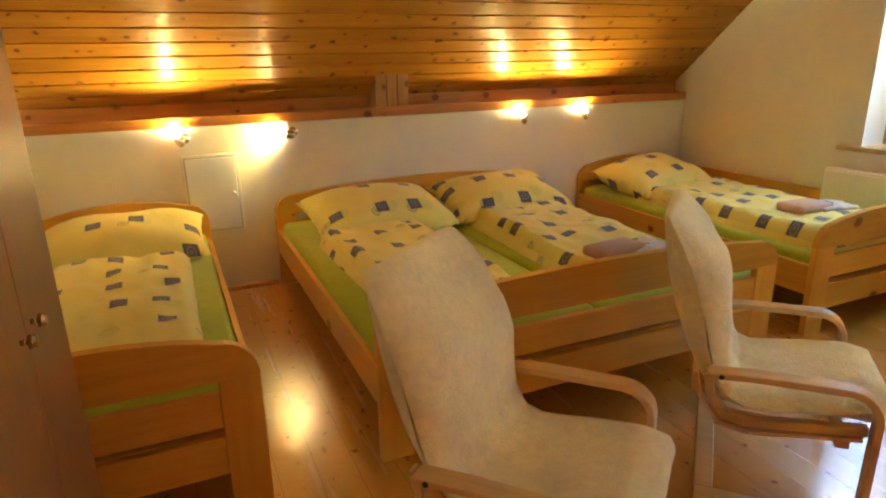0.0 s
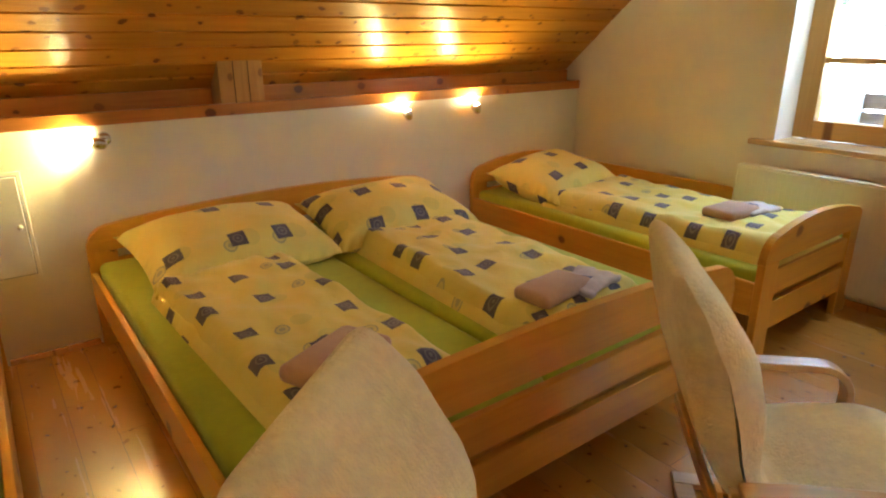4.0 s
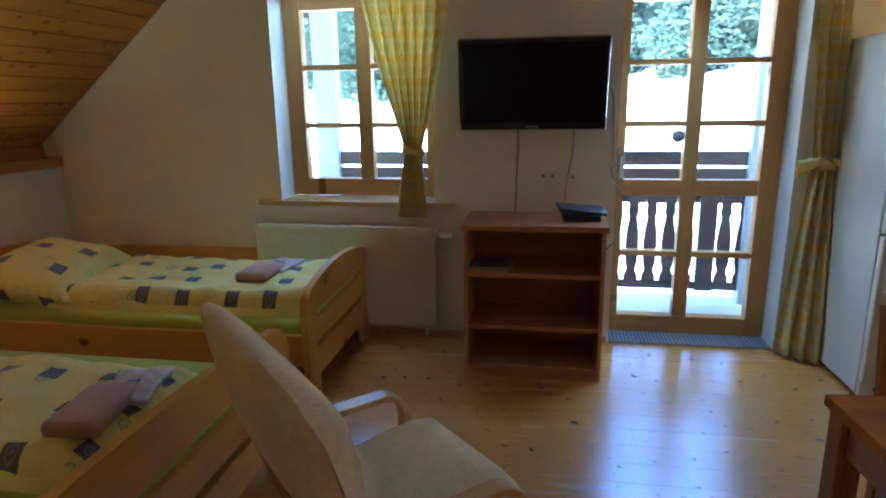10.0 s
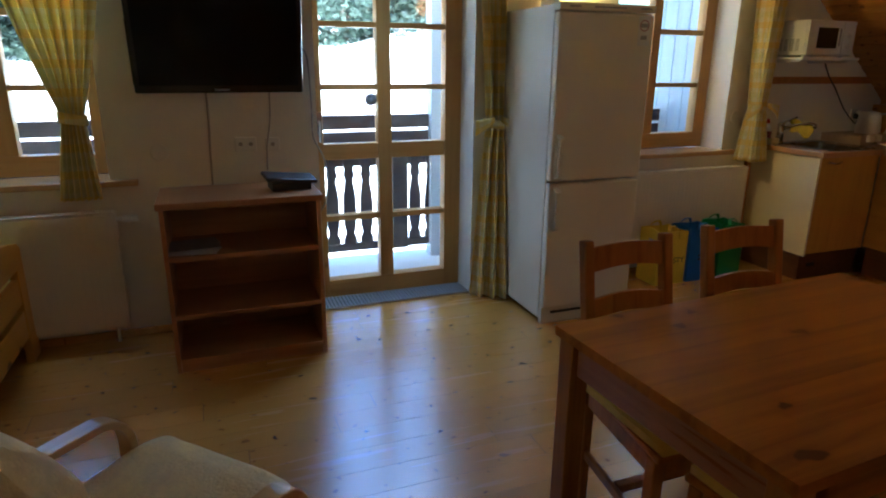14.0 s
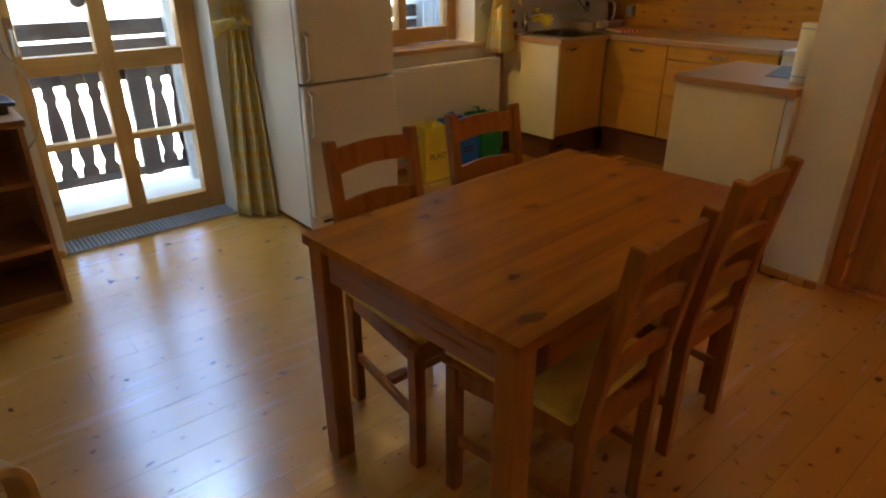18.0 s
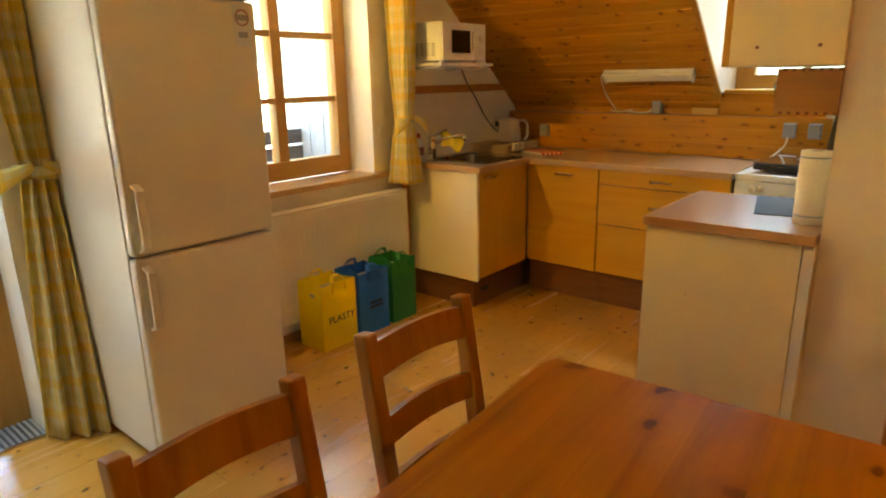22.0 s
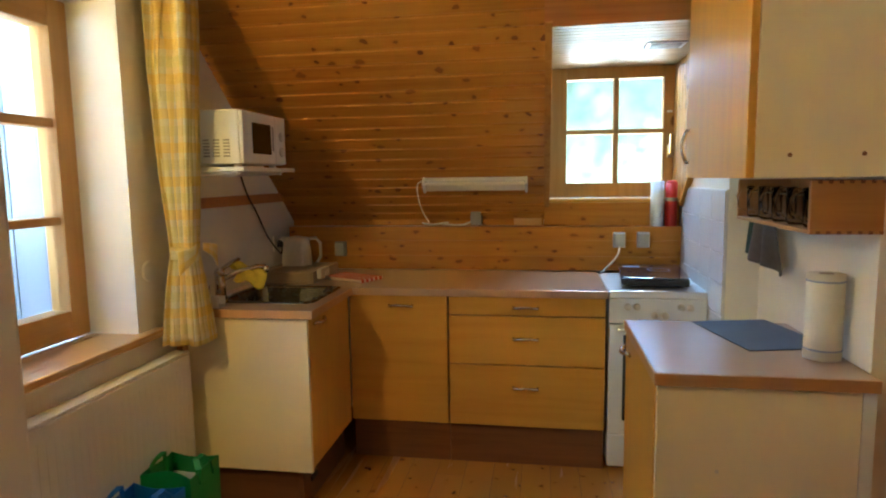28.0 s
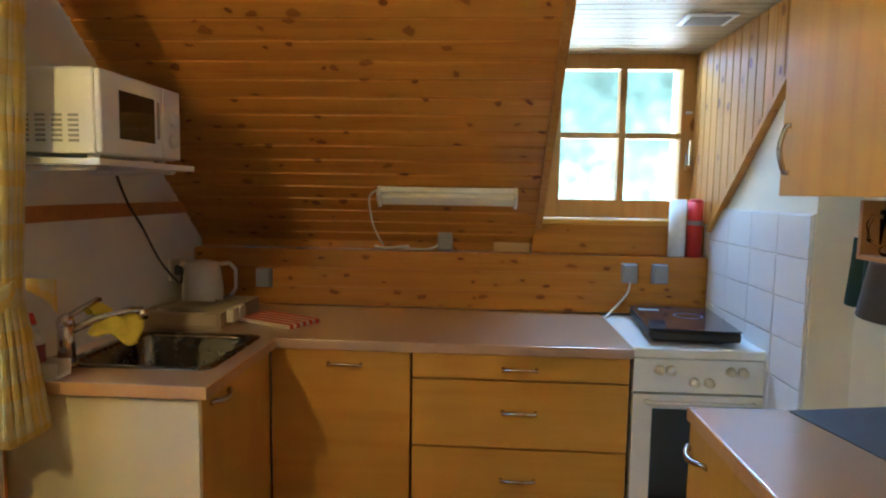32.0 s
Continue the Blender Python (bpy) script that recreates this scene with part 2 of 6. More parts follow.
def printed(name, ground, blotch, square, ring):
    """Bed linen: a yellow ground with scattered dark squares and pale rings, laid out in cloth coordinates."""
    m, n, l, b = mat(name)
    uv = n.new("ShaderNodeTexCoord").outputs["UV"]
    wob = nd(n, "ShaderNodeTexNoise", Scale=6.0)
    l.new(uv, wob.inputs["Vector"])
    col = mixc(n, l, wob.outputs["Fac"], ground, blotch)

    def layer(cell, shift, kind, size, keep):
        p = vecm(n, l, "ADD", vecm(n, l, "MULTIPLY", uv, (1 / cell, 1 / cell, 0.0)), shift)
        base = vecm(n, l, "FLOOR", p, (0, 0, 0))
        wnz = n.new("ShaderNodeTexWhiteNoise")
        wnz.noise_dimensions = "2D"
        l.new(base, wnz.inputs["Vector"])
        jit = vecm(n, l, "MULTIPLY", vecm(n, l, "SUBTRACT", wnz.outputs["Color"], (0.5, 0.5, 0.5)), (0.4, 0.4, 0.0))
        q = vecm(n, l, "SUBTRACT", vecm(n, l, "SUBTRACT", vecm(n, l, "SUBTRACT", p, base), (0.5, 0.5, 0.0)), jit)
        sx = n.new("ShaderNodeSeparateXYZ")
        l.new(q, sx.inputs[0])
        ax, ay = mathn(n, l, "ABSOLUTE", sx.outputs[0]), mathn(n, l, "ABSOLUTE", sx.outputs[1])
        ln = mathn(n, l, "POWER", mathn(n, l, "ADD", mathn(n, l, "MULTIPLY", ax, ax), mathn(n, l, "MULTIPLY", ay, ay)), 0.5)
        d = mathn(n, l, "MAXIMUM", ax, ay) if kind == "square" else ln
        inside = mathn(n, l, "LESS_THAN", d, size)
        here = mathn(n, l, "MULTIPLY", inside, mathn(n, l, "LESS_THAN", wnz.outputs["Value"], keep))
        wave = mathn(n, l, "SINE", mathn(n, l, "MULTIPLY", ln, 95.0 if kind == "square" else 70.0))
        return here, mathn(n, l, "GREATER_THAN", wave, 0.2 if kind == "square" else 0.0), ln

    h, w, ln = layer(0.27, (0.13, 0.4, 0.0), "disc", 0.17, 0.75)
    col = mixc(n, l, mathn(n, l, "MULTIPLY", h, 0.35), col, (0.55, 0.58, 0.16))
    h, w, ln = layer(0.27, (0.5, 0.5, 0.0), "disc", 0.115, 0.6)
    col = mixc(n, l, mathn(n, l, "MULTIPLY", h, mathn(n, l, "MULTIPLY_ADD", w, 0.45, 0.3)), col, ring)
    h, w, ln = layer(0.25, (0.0, 0.0, 0.0), "square", 0.155, 0.92)
    inner = mathn(n, l, "MULTIPLY", w, mathn(n, l, "LESS_THAN", ln, 0.10))
    sq = mixc(n, l, mathn(n, l, "MULTIPLY", inner, 0.35), square, (0.42, 0.40, 0.40))
    col = mixc(n, l, mathn(n, l, "MULTIPLY", h, 0.93), col, sq)
    l.new(col, b.inputs["Base Color"])
    b.inputs["Roughness"].default_value = 0.85
    b.inputs["Sheen Weight"].default_value = 0.2
    cr = nd(n, "ShaderNodeTexNoise", Scale=9.0, Detail=5.0, Distortion=1.0)
    l.new(uv, cr.inputs["Vector"])
    bp = nd(n, "ShaderNodeBump", Strength=0.35, Distance=0.02)
    l.new(cr.outputs["Fac"], bp.inputs["Height"])
    l.new(bp.outputs[0], b.inputs["Normal"])
    return m


def plaid(name):
    """Yellow, white and green checked curtain cloth, in cloth coordinates."""
    m, n, l, b = mat(name)
    uv = n.new("ShaderNodeTexCoord").outputs["UV"]
    sx = n.new("ShaderNodeSeparateXYZ")
    l.new(uv, sx.inputs[0])

    def band(src, period, lo, hi, shift=0.0):
        f = mathn(n, l, "FRACT", mathn(n, l, "MULTIPLY_ADD", src, 1 / period, shift))
        return mathn(n, l, "MULTIPLY", mathn(n, l, "GREATER_THAN", f, lo), mathn(n, l, "LESS_THAN", f, hi))

    col = (0.93, 0.87, 0.60)
    for src in (sx.outputs[0], sx.outputs[1]):
        col = mixc(n, l, mathn(n, l, "MULTIPLY", band(src, 0.13, 0.0, 0.30), 0.58), col, (0.94, 0.67, 0.04))
        col = mixc(n, l, mathn(n, l, "MULTIPLY", band(src, 0.13, 0.5, 0.80), 0.36), col, (0.78, 0.70, 0.16))
    weave = nd(n, "ShaderNodeTexNoise", Scale=220.0)
    l.new(uv, weave.inputs["Vector"])
    col = mixc(n, l, mathn(n, l, "MULTIPLY", weave.outputs["Fac"], 0.25), col, (0.7, 0.55, 0.2))
    l.new(col, b.inputs["Base Color"])
    b.inputs["Roughness"].default_value = 0.9
    tr = n.new("ShaderNodeBsdfTranslucent")
    l.new(col, tr.inputs["Color"])
    mx = n.new("ShaderNodeMixShader")
    mx.inputs[0].default_value = 0.45
    l.new(b.outputs[0], mx.inputs[1]), l.new(tr.outputs[0], mx.inputs[2])
    l.new(mx.outputs[0], n["Material Output"].inputs["Surface"])
    return m


M_PLASTER = plain("wall_plaster", (0.82, 0.765, 0.64), 0.85, vary=0.025, scale=2.0, bump=0.25, bump_scale=45.0)
M_SLOPE = wood("ceiling_pine", (0.54, 0.24, 0.022), (0.40, 0.148, 0.011), 0, 0.6, 0.36, fine=0.8, vary=0.10, coat=0.22, cell=0.105, coat_rough=0.15, bump=0.5, lean=1.55, contrast=0.9, knot_colour=(0.13, 0.034, 0.008), spec=0.3, knot_size=1.15, ragged=0.34)
M_FLOOR = wood("floor_pine", (0.65, 0.325, 0.054), (0.53, 0.235, 0.032), 1, 0.8, 0.27, fine=0.6, vary=0.06, coat=1.0, bump=0.0, cell=0.105, coat_rough=0.23, contrast=0.10, coat_ior=2.3, knot_colour=(0.15, 0.045, 0.012), knot_size=0.66, gloss_vary=0.03, ragged=0.5)
M_GAP = plain("dark_joint", (0.06, 0.035, 0.015), 0.8)
M_BED = wood("bed_wood", (0.76, 0.40, 0.048), (0.64, 0.30, 0.028), 0, 0.25, 0.36, vary=0.05, coat=0.12, bump=0.05, cell=0.3, face=2, contrast=0.8, spec=0.3)
M_BEDY = wood("bed_wood_long", (0.76, 0.40, 0.048), (0.64, 0.30, 0.028), 1, 0.25, 0.36, vary=0.05, coat=0.12, bump=0.05, cell=0.3, face=2, contrast=0.8, spec=0.3)
M_BEDZ = wood("bed_wood_upright", (0.76, 0.40, 0.048), (0.64, 0.30, 0.028), 2, 0.2, 0.36, vary=0.05, coat=0.12, bump=0.05, cell=0.3, face=0, contrast=0.8, spec=0.3)
M_BEAM = wood("beam_pine", (0.52, 0.205, 0.035), (0.38, 0.13, 0.018), 0, 0.6, 0.36, vary=0.05, coat=0.2, cell=0.16)
M_FRAME = wood("window_wood", (0.56, 0.31, 0.085), (0.46, 0.23, 0.055), 2, 0.15, 0.42, vary=0.05, cell=0.3, spec=0.2)
M_FRAMEY = wood("window_wood_across", (0.56, 0.31, 0.085), (0.46, 0.23, 0.055), 1, 0.15, 0.42, vary=0.05, cell=0.3, spec=0.2)
M_GLASS = glass("window_glass")
M_OLDGLASS = glass("hazy_old_glass", 0.10)
M_SHELF = wood("shelf_veneer", (0.44, 0.20, 0.07), (0.33, 0.135, 0.04), 1, 0.0, 0.42, vary=0.04)
M_BIRCH = wood("bent_birch", (0.72, 0.47, 0.19), (0.60, 0.36, 0.12), 0, 0.0, 0.35, vary=0.05, coat=0.2)
M_CREAM = plain("cream_plush", (0.88, 0.73, 0.42), 0.95, vary=0.12, scale=7.0, bump=0.7, bump_scale=120.0, sheen=0.3, dist=0.007)
M_TABLE = wood("antique_pine", (0.56, 0.20, 0.012), (0.26, 0.078, 0.005), 1, 0.5, 0.38, fine=0.5, vary=0.06, bump=0.02, knot_colour=(0.10, 0.028, 0.004), cell=0.17, contrast=0.9, spec=0.15, ragged=0.4, knot_size=1.2)
M_CHAIR = wood("antique_pine_chair", (0.46, 0.178, 0.018), (0.30, 0.098, 0.010), 2, 0.3, 0.36, vary=0.06, coat=0.05, cell=0.2, spec=0.3)
M_FRONT = wood("kitchen_birch", (0.66, 0.35, 0.045), (0.57, 0.275, 0.030), 0, 0.0, 0.42, fine=0.6, vary=0.05, spec=0.25)
M_FRONTZ = wood("kitchen_birch_upright", (0.66, 0.35, 0.045), (0.57, 0.275, 0.030), 2, 0.0, 0.42, fine=0.6, vary=0.05, spec=0.25)
M_PANEL = plain("cream_panel", (0.84, 0.725, 0.45), 0.45, vary=0.015, scale=3.0, rvar=0.04)
M_TOP = plain("worktop_laminate", (0.50, 0.32, 0.20), 0.28, vary=0.015, scale=30.0, coat=1.0, rvar=0.01)
M_TOP.node_tree.nodes["Principled BSDF"].inputs["Coat Roughness"].default_value = 0.22
M_TOP.node_tree.nodes["Principled BSDF"].inputs["Coat IOR"].default_value = 1.75
M_PLINTH = wood("plinth_brown", (0.22, 0.085, 0.025), (0.15, 0.05, 0.015), 0, 0.0, 0.45)
M_WHITE = plain("white_enamel", (0.80, 0.80, 0.78), 0.28, vary=0.01, scale=2.0, coat=0.3, rvar=0.02)
M_FRIDGE = plain("fridge_white", (0.76, 0.70, 0.54), 0.38, vary=0.01, scale=2.0, coat=0.0, rvar=0.03, spec=0.3)
M_RAD = plain("radiator_cream", (0.78, 0.74, 0.64), 0.4, vary=0.02)
M_BLACK = plain("black_gloss", (0.008, 0.008, 0.010), 0.16, vary=0.02, coat=0.4)
M_DARK = plain("black_plastic", (0.02, 0.02, 0.022), 0.4)
M_STEEL = plain("brushed_steel", (0.40, 0.39, 0.37), 0.24, metal=1.0, vary=0.05)
M_SINK = plain("sink_steel", (0.17, 0.165, 0.155), 0.26, metal=1.0, vary=0.05)
M_CHROME = plain("satin_nickel", (0.60, 0.57, 0.52), 0.22, metal=1.0, vary=0.03)
M_GREY = plain("grey_plastic", (0.30, 0.30, 0.31), 0.45)
M_GREEN = plain("lime_sheet", (0.46, 0.54, 0.025), 0.9, vary=0.08, scale=4.0, bump=0.3, bump_scale=14.0, sheen=0.2)
M_LINEN = printed("printed_linen", (0.83, 0.69, 0.11), (0.85, 0.76, 0.26), (0.085, 0.08, 0.16), (0.36, 0.37, 0.22))
M_TOWEL = plain("rose_towel", (0.52, 0.30, 0.19), 0.95, vary=0.08, scale=9.0, bump=0.7, bump_scale=260.0, sheen=0.4)
M_CURTAIN = plaid("checked_curtain")
M_CUSHION = plain("yellow_green_cushion", (0.78, 0.56, 0.07), 0.9, vary=0.06, bump=0.3, sheen=0.3)
M_WARDROBE = wood("wardrobe_veneer", (0.33, 0.15, 0.05), (0.23, 0.095, 0.03), 2, 0.0, 0.42, vary=0.03)
M_TILE = plain("white_tile", (0.78, 0.79, 0.80), 0.15, vary=0.01, scale=2.0, coat=0.3, rvar=0.02)
M_GROUT = plain("grout", (0.72, 0.72, 0.70), 0.8)

# ---- building helpers ----
def add_box(bm, lo, hi):
    (x0, y0, z0), (x1, y1, z1) = lo, hi
    v = [bm.verts.new(p) for p in ((x0, y0, z0), (x1, y0, z0), (x1, y1, z0), (x0, y1, z0), (x0, y0, z1), (x1, y0, z1), (x1, y1, z1), (x0, y1, z1))]
    return [bm.faces.new([v[i] for i in f]) for f in ((3, 2, 1, 0), (4, 5, 6, 7), (0, 1, 5, 4), (1, 2, 6, 5), (2, 3, 7, 6), (3, 0, 4, 7))]


def soften(bm, width, segments=2):
    if width > 0:
        bmesh.ops.bevel(bm, geom=bm.edges[:], offset=width, segments=segments, profile=0.5, affect='EDGES', clamp_overlap=True)


def boxes_bm(items, bevel=0.0):
    bm = bmesh.new()
    for lo, hi in items:
        add_box(bm, lo, hi)
    soften(bm, bevel)
    return bm


def prism(bm, pts, axis, a, b):
    """Extrudes the closed outline pts (2D, in the two other axes in x, y, z order) along axis from a to b."""
    def put(p, w):
        q = list(p)
        q.insert(axis, w)
        return bm.verts.new(q)
    va, vb = [put(p, a) for p in pts], [put(p, b) for p in pts]
    n = len(pts)
    bm.faces.new(va[::-1]), bm.faces.new(vb)
    for i in range(n):
        bm.faces.new((va[i], va[(i + 1) % n], vb[(i + 1) % n], vb[i]))
    bmesh.ops.recalc_face_normals(bm, faces=bm.faces[:])


def cyl(bm, p, q, r0, r1=None, seg=16):
    p, q = Vector(p), Vector(q)
    r1 = r0 if r1 is None else r1
    m = Matrix.Translation((p + q) / 2) @ (q - p).to_track_quat("Z", "Y").to_matrix().to_4x4()
    bmesh.ops.create_cone(bm, cap_ends=True, segments=seg, radius1=r0, radius2=r1, depth=(q - p).length, matrix=m)


def tube(bm, pts, r, seg=8, flat=None):
    """A round (or, with flat=(w, h), rectangular) bar swept along pts; its side way stays near level."""
    rings = []
    for i, p in enumerate(pts):
        p = Vector(p)
        d = (Vector(pts[min(i + 1, len(pts) - 1)]) - Vector(pts[max(i - 1, 0)])).normalized()
        side = d.cross(Vector((0, 0, 1)))
        side = Vector((1, 0, 0)) if side.length < 1e-4 else side.normalized()
        if flat and len(flat) == 3:
            side = Vector(flat[2])
        up = side.cross(d).normalized()
        if flat:
            w, h = flat[0] / 2, flat[1] / 2
            ring = [p + side * a * w + up * c * h for a, c in ((-1, -1), (1, -1), (1, 1), (-1, 1))]
        else:
            ring = [p + (side * math.cos(t) + up * math.sin(t)) * r for t in [2 * math.pi * k / seg for k in range(seg)]]
        rings.append([bm.verts.new(v) for v in ring])
    n = len(rings[0])
    for a, b in zip(rings, rings[1:]):
        for k in range(n):
            bm.faces.new((a[k], a[(k + 1) % n], b[(k + 1) % n], b[k]))
    bm.faces.new(rings[0][::-1]), bm.faces.new(rings[-1])
    bmesh.ops.recalc_face_normals(bm, faces=bm.faces[:])


def mesh_of(name, bm, material, smooth=False):
    me = bpy.data.meshes.new(name)
    bm.to_mesh(me)
    bm.free()
    if material:
        me.materials.append(material)
    if smooth:
        for p in me.polygons:
            p.use_smooth = True
    return me


def part(name, bm, material, parent, label="", smooth=False):
    ob = new(name, mesh_of(name, bm, material, smooth))
    ob.parent = parent
    return tagged(ob, label)


def box(name, lo, hi, material, parent, bevel=0.003, label=""):
    return part(name, boxes_bm([(lo, hi)], bevel), material, parent, label)


def thing(name, label, category, at=(0, 0, 0), turn=0.0, group=""):
    ob = new(name)
    ob.matrix_world = pose(*at, 0, 0, turn)
    return tagged(ob, label, category, group)


def setting(name, bm, material, label, category):
    ob = new(name, mesh_of(name, bm, material))
    return tagged(ob, label, category, kind="structure")


def grid_cloth(nu, nv, f, uvf, thick=0.0):
    """A sheet of nu x nv cells; f(u, v) gives the place and uvf(u, v) the cloth coordinates."""
    bm = bmesh.new()
    uvl = bm.loops.layers.uv.new("UVMap")
    vs = [[bm.verts.new(f(i / nu, j / nv)) for j in range(nv + 1)] for i in range(nu + 1)]
    for i in range(nu):
        for j in range(nv):
            fc = bm.faces.new((vs[i][j], vs[i + 1][j], vs[i + 1][j + 1], vs[i][j + 1]))
            fc.smooth = True
            for lp, (a, c) in zip(fc.loops, ((i, j), (i + 1, j), (i + 1, j + 1), (i, j + 1))):
                lp[uvl].uv = uvf(a / nu, c / nv)
    return bm


def solid(ob, t, offset=0.0):
    md = ob.modifiers.new("thickness", "SOLIDIFY")
    md.thickness, md.offset = t, offset
    return ob


# ---- structure ----
XE, XW, YN, YS, ZC = 3.99, -0.88, 3.92, -3.97, 2.45
TAN = 0.848
GX = 4.36
W1, DR, W2 = (1.43, 2.405), (-0.565, 0.375), (-2.505, -1.53)
ZS, ZT = 0.86, 2.10

gable = boxes_bm([
    ((XE, W1[1], -0.2), (GX, 4.4, 2.9)), ((XE, DR[1], -0.2), (GX, W1[0], 2.9)), ((XE, W2[1], -0.2), (GX, DR[0], 2.9)), ((XE, -4.6, -0.2), (GX, W2[0], 2.9)),
    ((XE, W1[0], -0.2), (GX, W1[1], ZS - 0.03)), ((XE, W1[0], ZT), (GX, W1[1], 2.9)),
    ((XE, DR[0], -0.2), (GX, DR[1], -0.004)), ((XE, DR[0], ZT), (GX, DR[1], 2.9)),
    ((XE, W2[0], -0.2), (GX, W2[1], ZS - 0.03)), ((XE, W2[0], ZT), (GX, W2[1], 2.9))])
setting("wall_east", gable, M_PLASTER, "cream plastered gable wall with two windows and a balcony door", "wall")
setting("wall_north", boxes_bm([((XW - 0.2, YN, -0.1), (XE - 0.002, YN + 0.2, 1.065))]), M_PLASTER, "low white plastered knee wall behind the beds", "wall")
setting("wall_west", boxes_bm([((XW - 0.2, -2.27, -0.1), (XW, YN, 2.9))]), M_PLASTER, "white plastered partition wall", "wall")
hall = boxes_bm([((XW, -2.42, -0.1), (0.40, -2.20, 2.9)), ((1.30, -2.42, -0.1), (1.56, -2.20, 2.9)), ((0.40, -2.42, 2.02), (1.30, -2.20, 2.9))])
setting("wall_hall", hall, M_PLASTER, "white plastered partition wall beside the kitchen", "wall")
setting("wall_kitchen", boxes_bm([((1.40, -3.12, -0.1), (1.56, -2.42, 2.9)), ((1.40, -4.6, -0.1), (1.69, -3.12, 2.9))]), M_PLASTER, "white plastered kitchen side wall", "wall")
setting("wall_south", boxes_bm([((1.69, -4.6, -0.1), (XE - 0.002, -4.06, 1.15))]), M_PLASTER, "low knee wall behind the kitchen", "wall")
setting("wall_dormer", boxes_bm([((1.5, -4.6, 1.15), (1.695, -4.28, 2.3)), ((2.425, -4.6, 1.15), (2.6, -4.28, 2.3)), ((1.695, -4.6, 1.15), (2.425, -4.28, 1.30)), ((1.695, -4.6, 2.085), (2.425, -4.28, 2.3))]), M_PLASTER, "plastered front wall of the kitchen dormer", "wall")
setting("wall_landing", boxes_bm([((-0.88, -3.6, -0.1), (1.40, -3.45, 2.9))]), M_PLASTER, "white plastered wall behind the pine door", "wall")
setting("ceiling", boxes_bm([((XW - 0.2, -2.60, ZC), (XE, 2.60, ZC + 0.1)), ((XW - 0.2, -3.6, ZC), (1.4, -2.6, ZC + 0.1))]), M_PLASTER, "flat white plastered ceiling", "ceiling")


def slope(name, sign, y0, spans, label, w=0.1084):
    """Tongue-and-groove boards along x on a roof slope that rises inwards from y0; spans(s): the stretches in x of the board at s metres up."""
    bm = bmesh.new()
    c, s_ = math.cos(math.atan(TAN)), math.sin(math.atan(TAN))
    k = 0
    while k * w * s_ + 1.19 < ZC + 0.06:
        a, b = k * w, (k + 1) * w - 0.0015
        prof = ((a, -0.015), (a, -0.002), (a + 0.003, 0.0), (b - 0.011, 0.0), (b - 0.008, -0.006), (b, -0.006), (b, -0.015))
        for x0, x1 in spans((a + b) / 2):
            cut = x0
            while cut < x1 - 0.01:
                end = x1
                pts = [(sign * (y0 - u * c + d * s_), 1.19 + u * s_ + d * c) for u, d in ((p, -q) for p, q in prof)]
                prism(bm, pts, 0, cut, end)
                cut = end
        k += 1
    bmesh.ops.recalc_face_normals(bm, faces=bm.faces[:])
    return setting(name, bm, M_SLOPE, label, "ceiling")


slope("ceiling_north", 1, 4.06, lambda s: [(XW - 0.1, XE - 0.002)], "sloping ceiling of lacquered knotty pine boards")


def south_spans(s):
    z = 1.19 + s * math.sin(math.atan(TAN))
    return [(2.445, XE - 0.002)] if z < 2.08 else [(1.56, XE - 0.002)]


slope("ceiling_south", -1, 4.05, south_spans, "sloping ceiling of lacquered knotty pine boards above the kitchen", 0.0785)
# solid roof behind the boards
roof = bmesh.new()
prism(roof, ((4.15, 1.17), (4.6, 1.17), (2.5, 2.97), (2.3, 2.75)), 0, XW - 0.3, GX)
setting("roof_north", roof, M_GAP, "dark roof build-up behind the boards", "roof")
roof = bmesh.new()
prism(roof, ((-4.15, 1.17), (-4.6, 1.17), (-2.5, 2.97), (-2.3, 2.75)), 0, 2.46, GX)
prism(roof, ((-2.94, 2.19), (-3.3, 2.32), (-2.5, 2.97), (-2.3, 2.75)), 0, 1.3, 2.46)
setting("roof_south", roof, M_GAP, "dark roof build-up behind the boards", "roof")
setting("roof_top", boxes_bm([((XW - 0.3, -3.7, 2.95), (GX, 3.0, 3.05))]), M_GAP, "loft floor above the ceiling", "roof")

# dormer lining
M_DORMER = wood("dormer_pine", (0.50, 0.25, 0.045), (0.36, 0.145, 0.02), 2, 0.6, 0.55, face=1, cell=0.13, spec=0.2)
bm = bmesh.new()
for i in range(21):
    y = -4.28 + i * 0.06
    add_box(bm, (1.69, y, 2.072), (2.425, min(y + 0.053, -3.02), 2.083))
add_box(bm, (1.5, -4.6, 2.0835), (2.6, -3.0, 2.12))
setting("ceiling_dormer", bm, wood("dormer_ceiling_pine", (0.44, 0.30, 0.12), (0.33, 0.21, 0.07), 0, 0.0, 0.45), "narrow pine boards under the dormer roof", "ceiling")
cheek = tagged(new("panel_dormer"), "upright pine boards on the dormer cheek", "wall", kind="structure")
for i in range(16):
    y = -4.28 + i * 0.072
    zb = max(1.30, 1.19 + TAN * (y + 4.05))
    zb2 = max(1.30, 1.19 + TAN * (y + 0.069 + 4.05))
    if zb2 < 2.07:
        bm = bmesh.new()
        prism(bm, ((y, zb), (y + 0.069, zb2), (y + 0.069, 2.07), (y, 2.07)), 0, 1.692, 1.706)
        soften(bm, 0.003, 1)
        part("board", bm, M_DORMER, cheek)
bm = bmesh.new()
prism(bm, ((-4.28, 1.30), (-3.90, 1.30), (-3.01, 2.07), (-4.28, 2.07)), 0, 2.425, 2.443)
setting("panel_dormer_east", bm, plain("white_boarding", (0.78, 0.74, 0.66), 0.5), "pale painted dormer cheek", "wall")


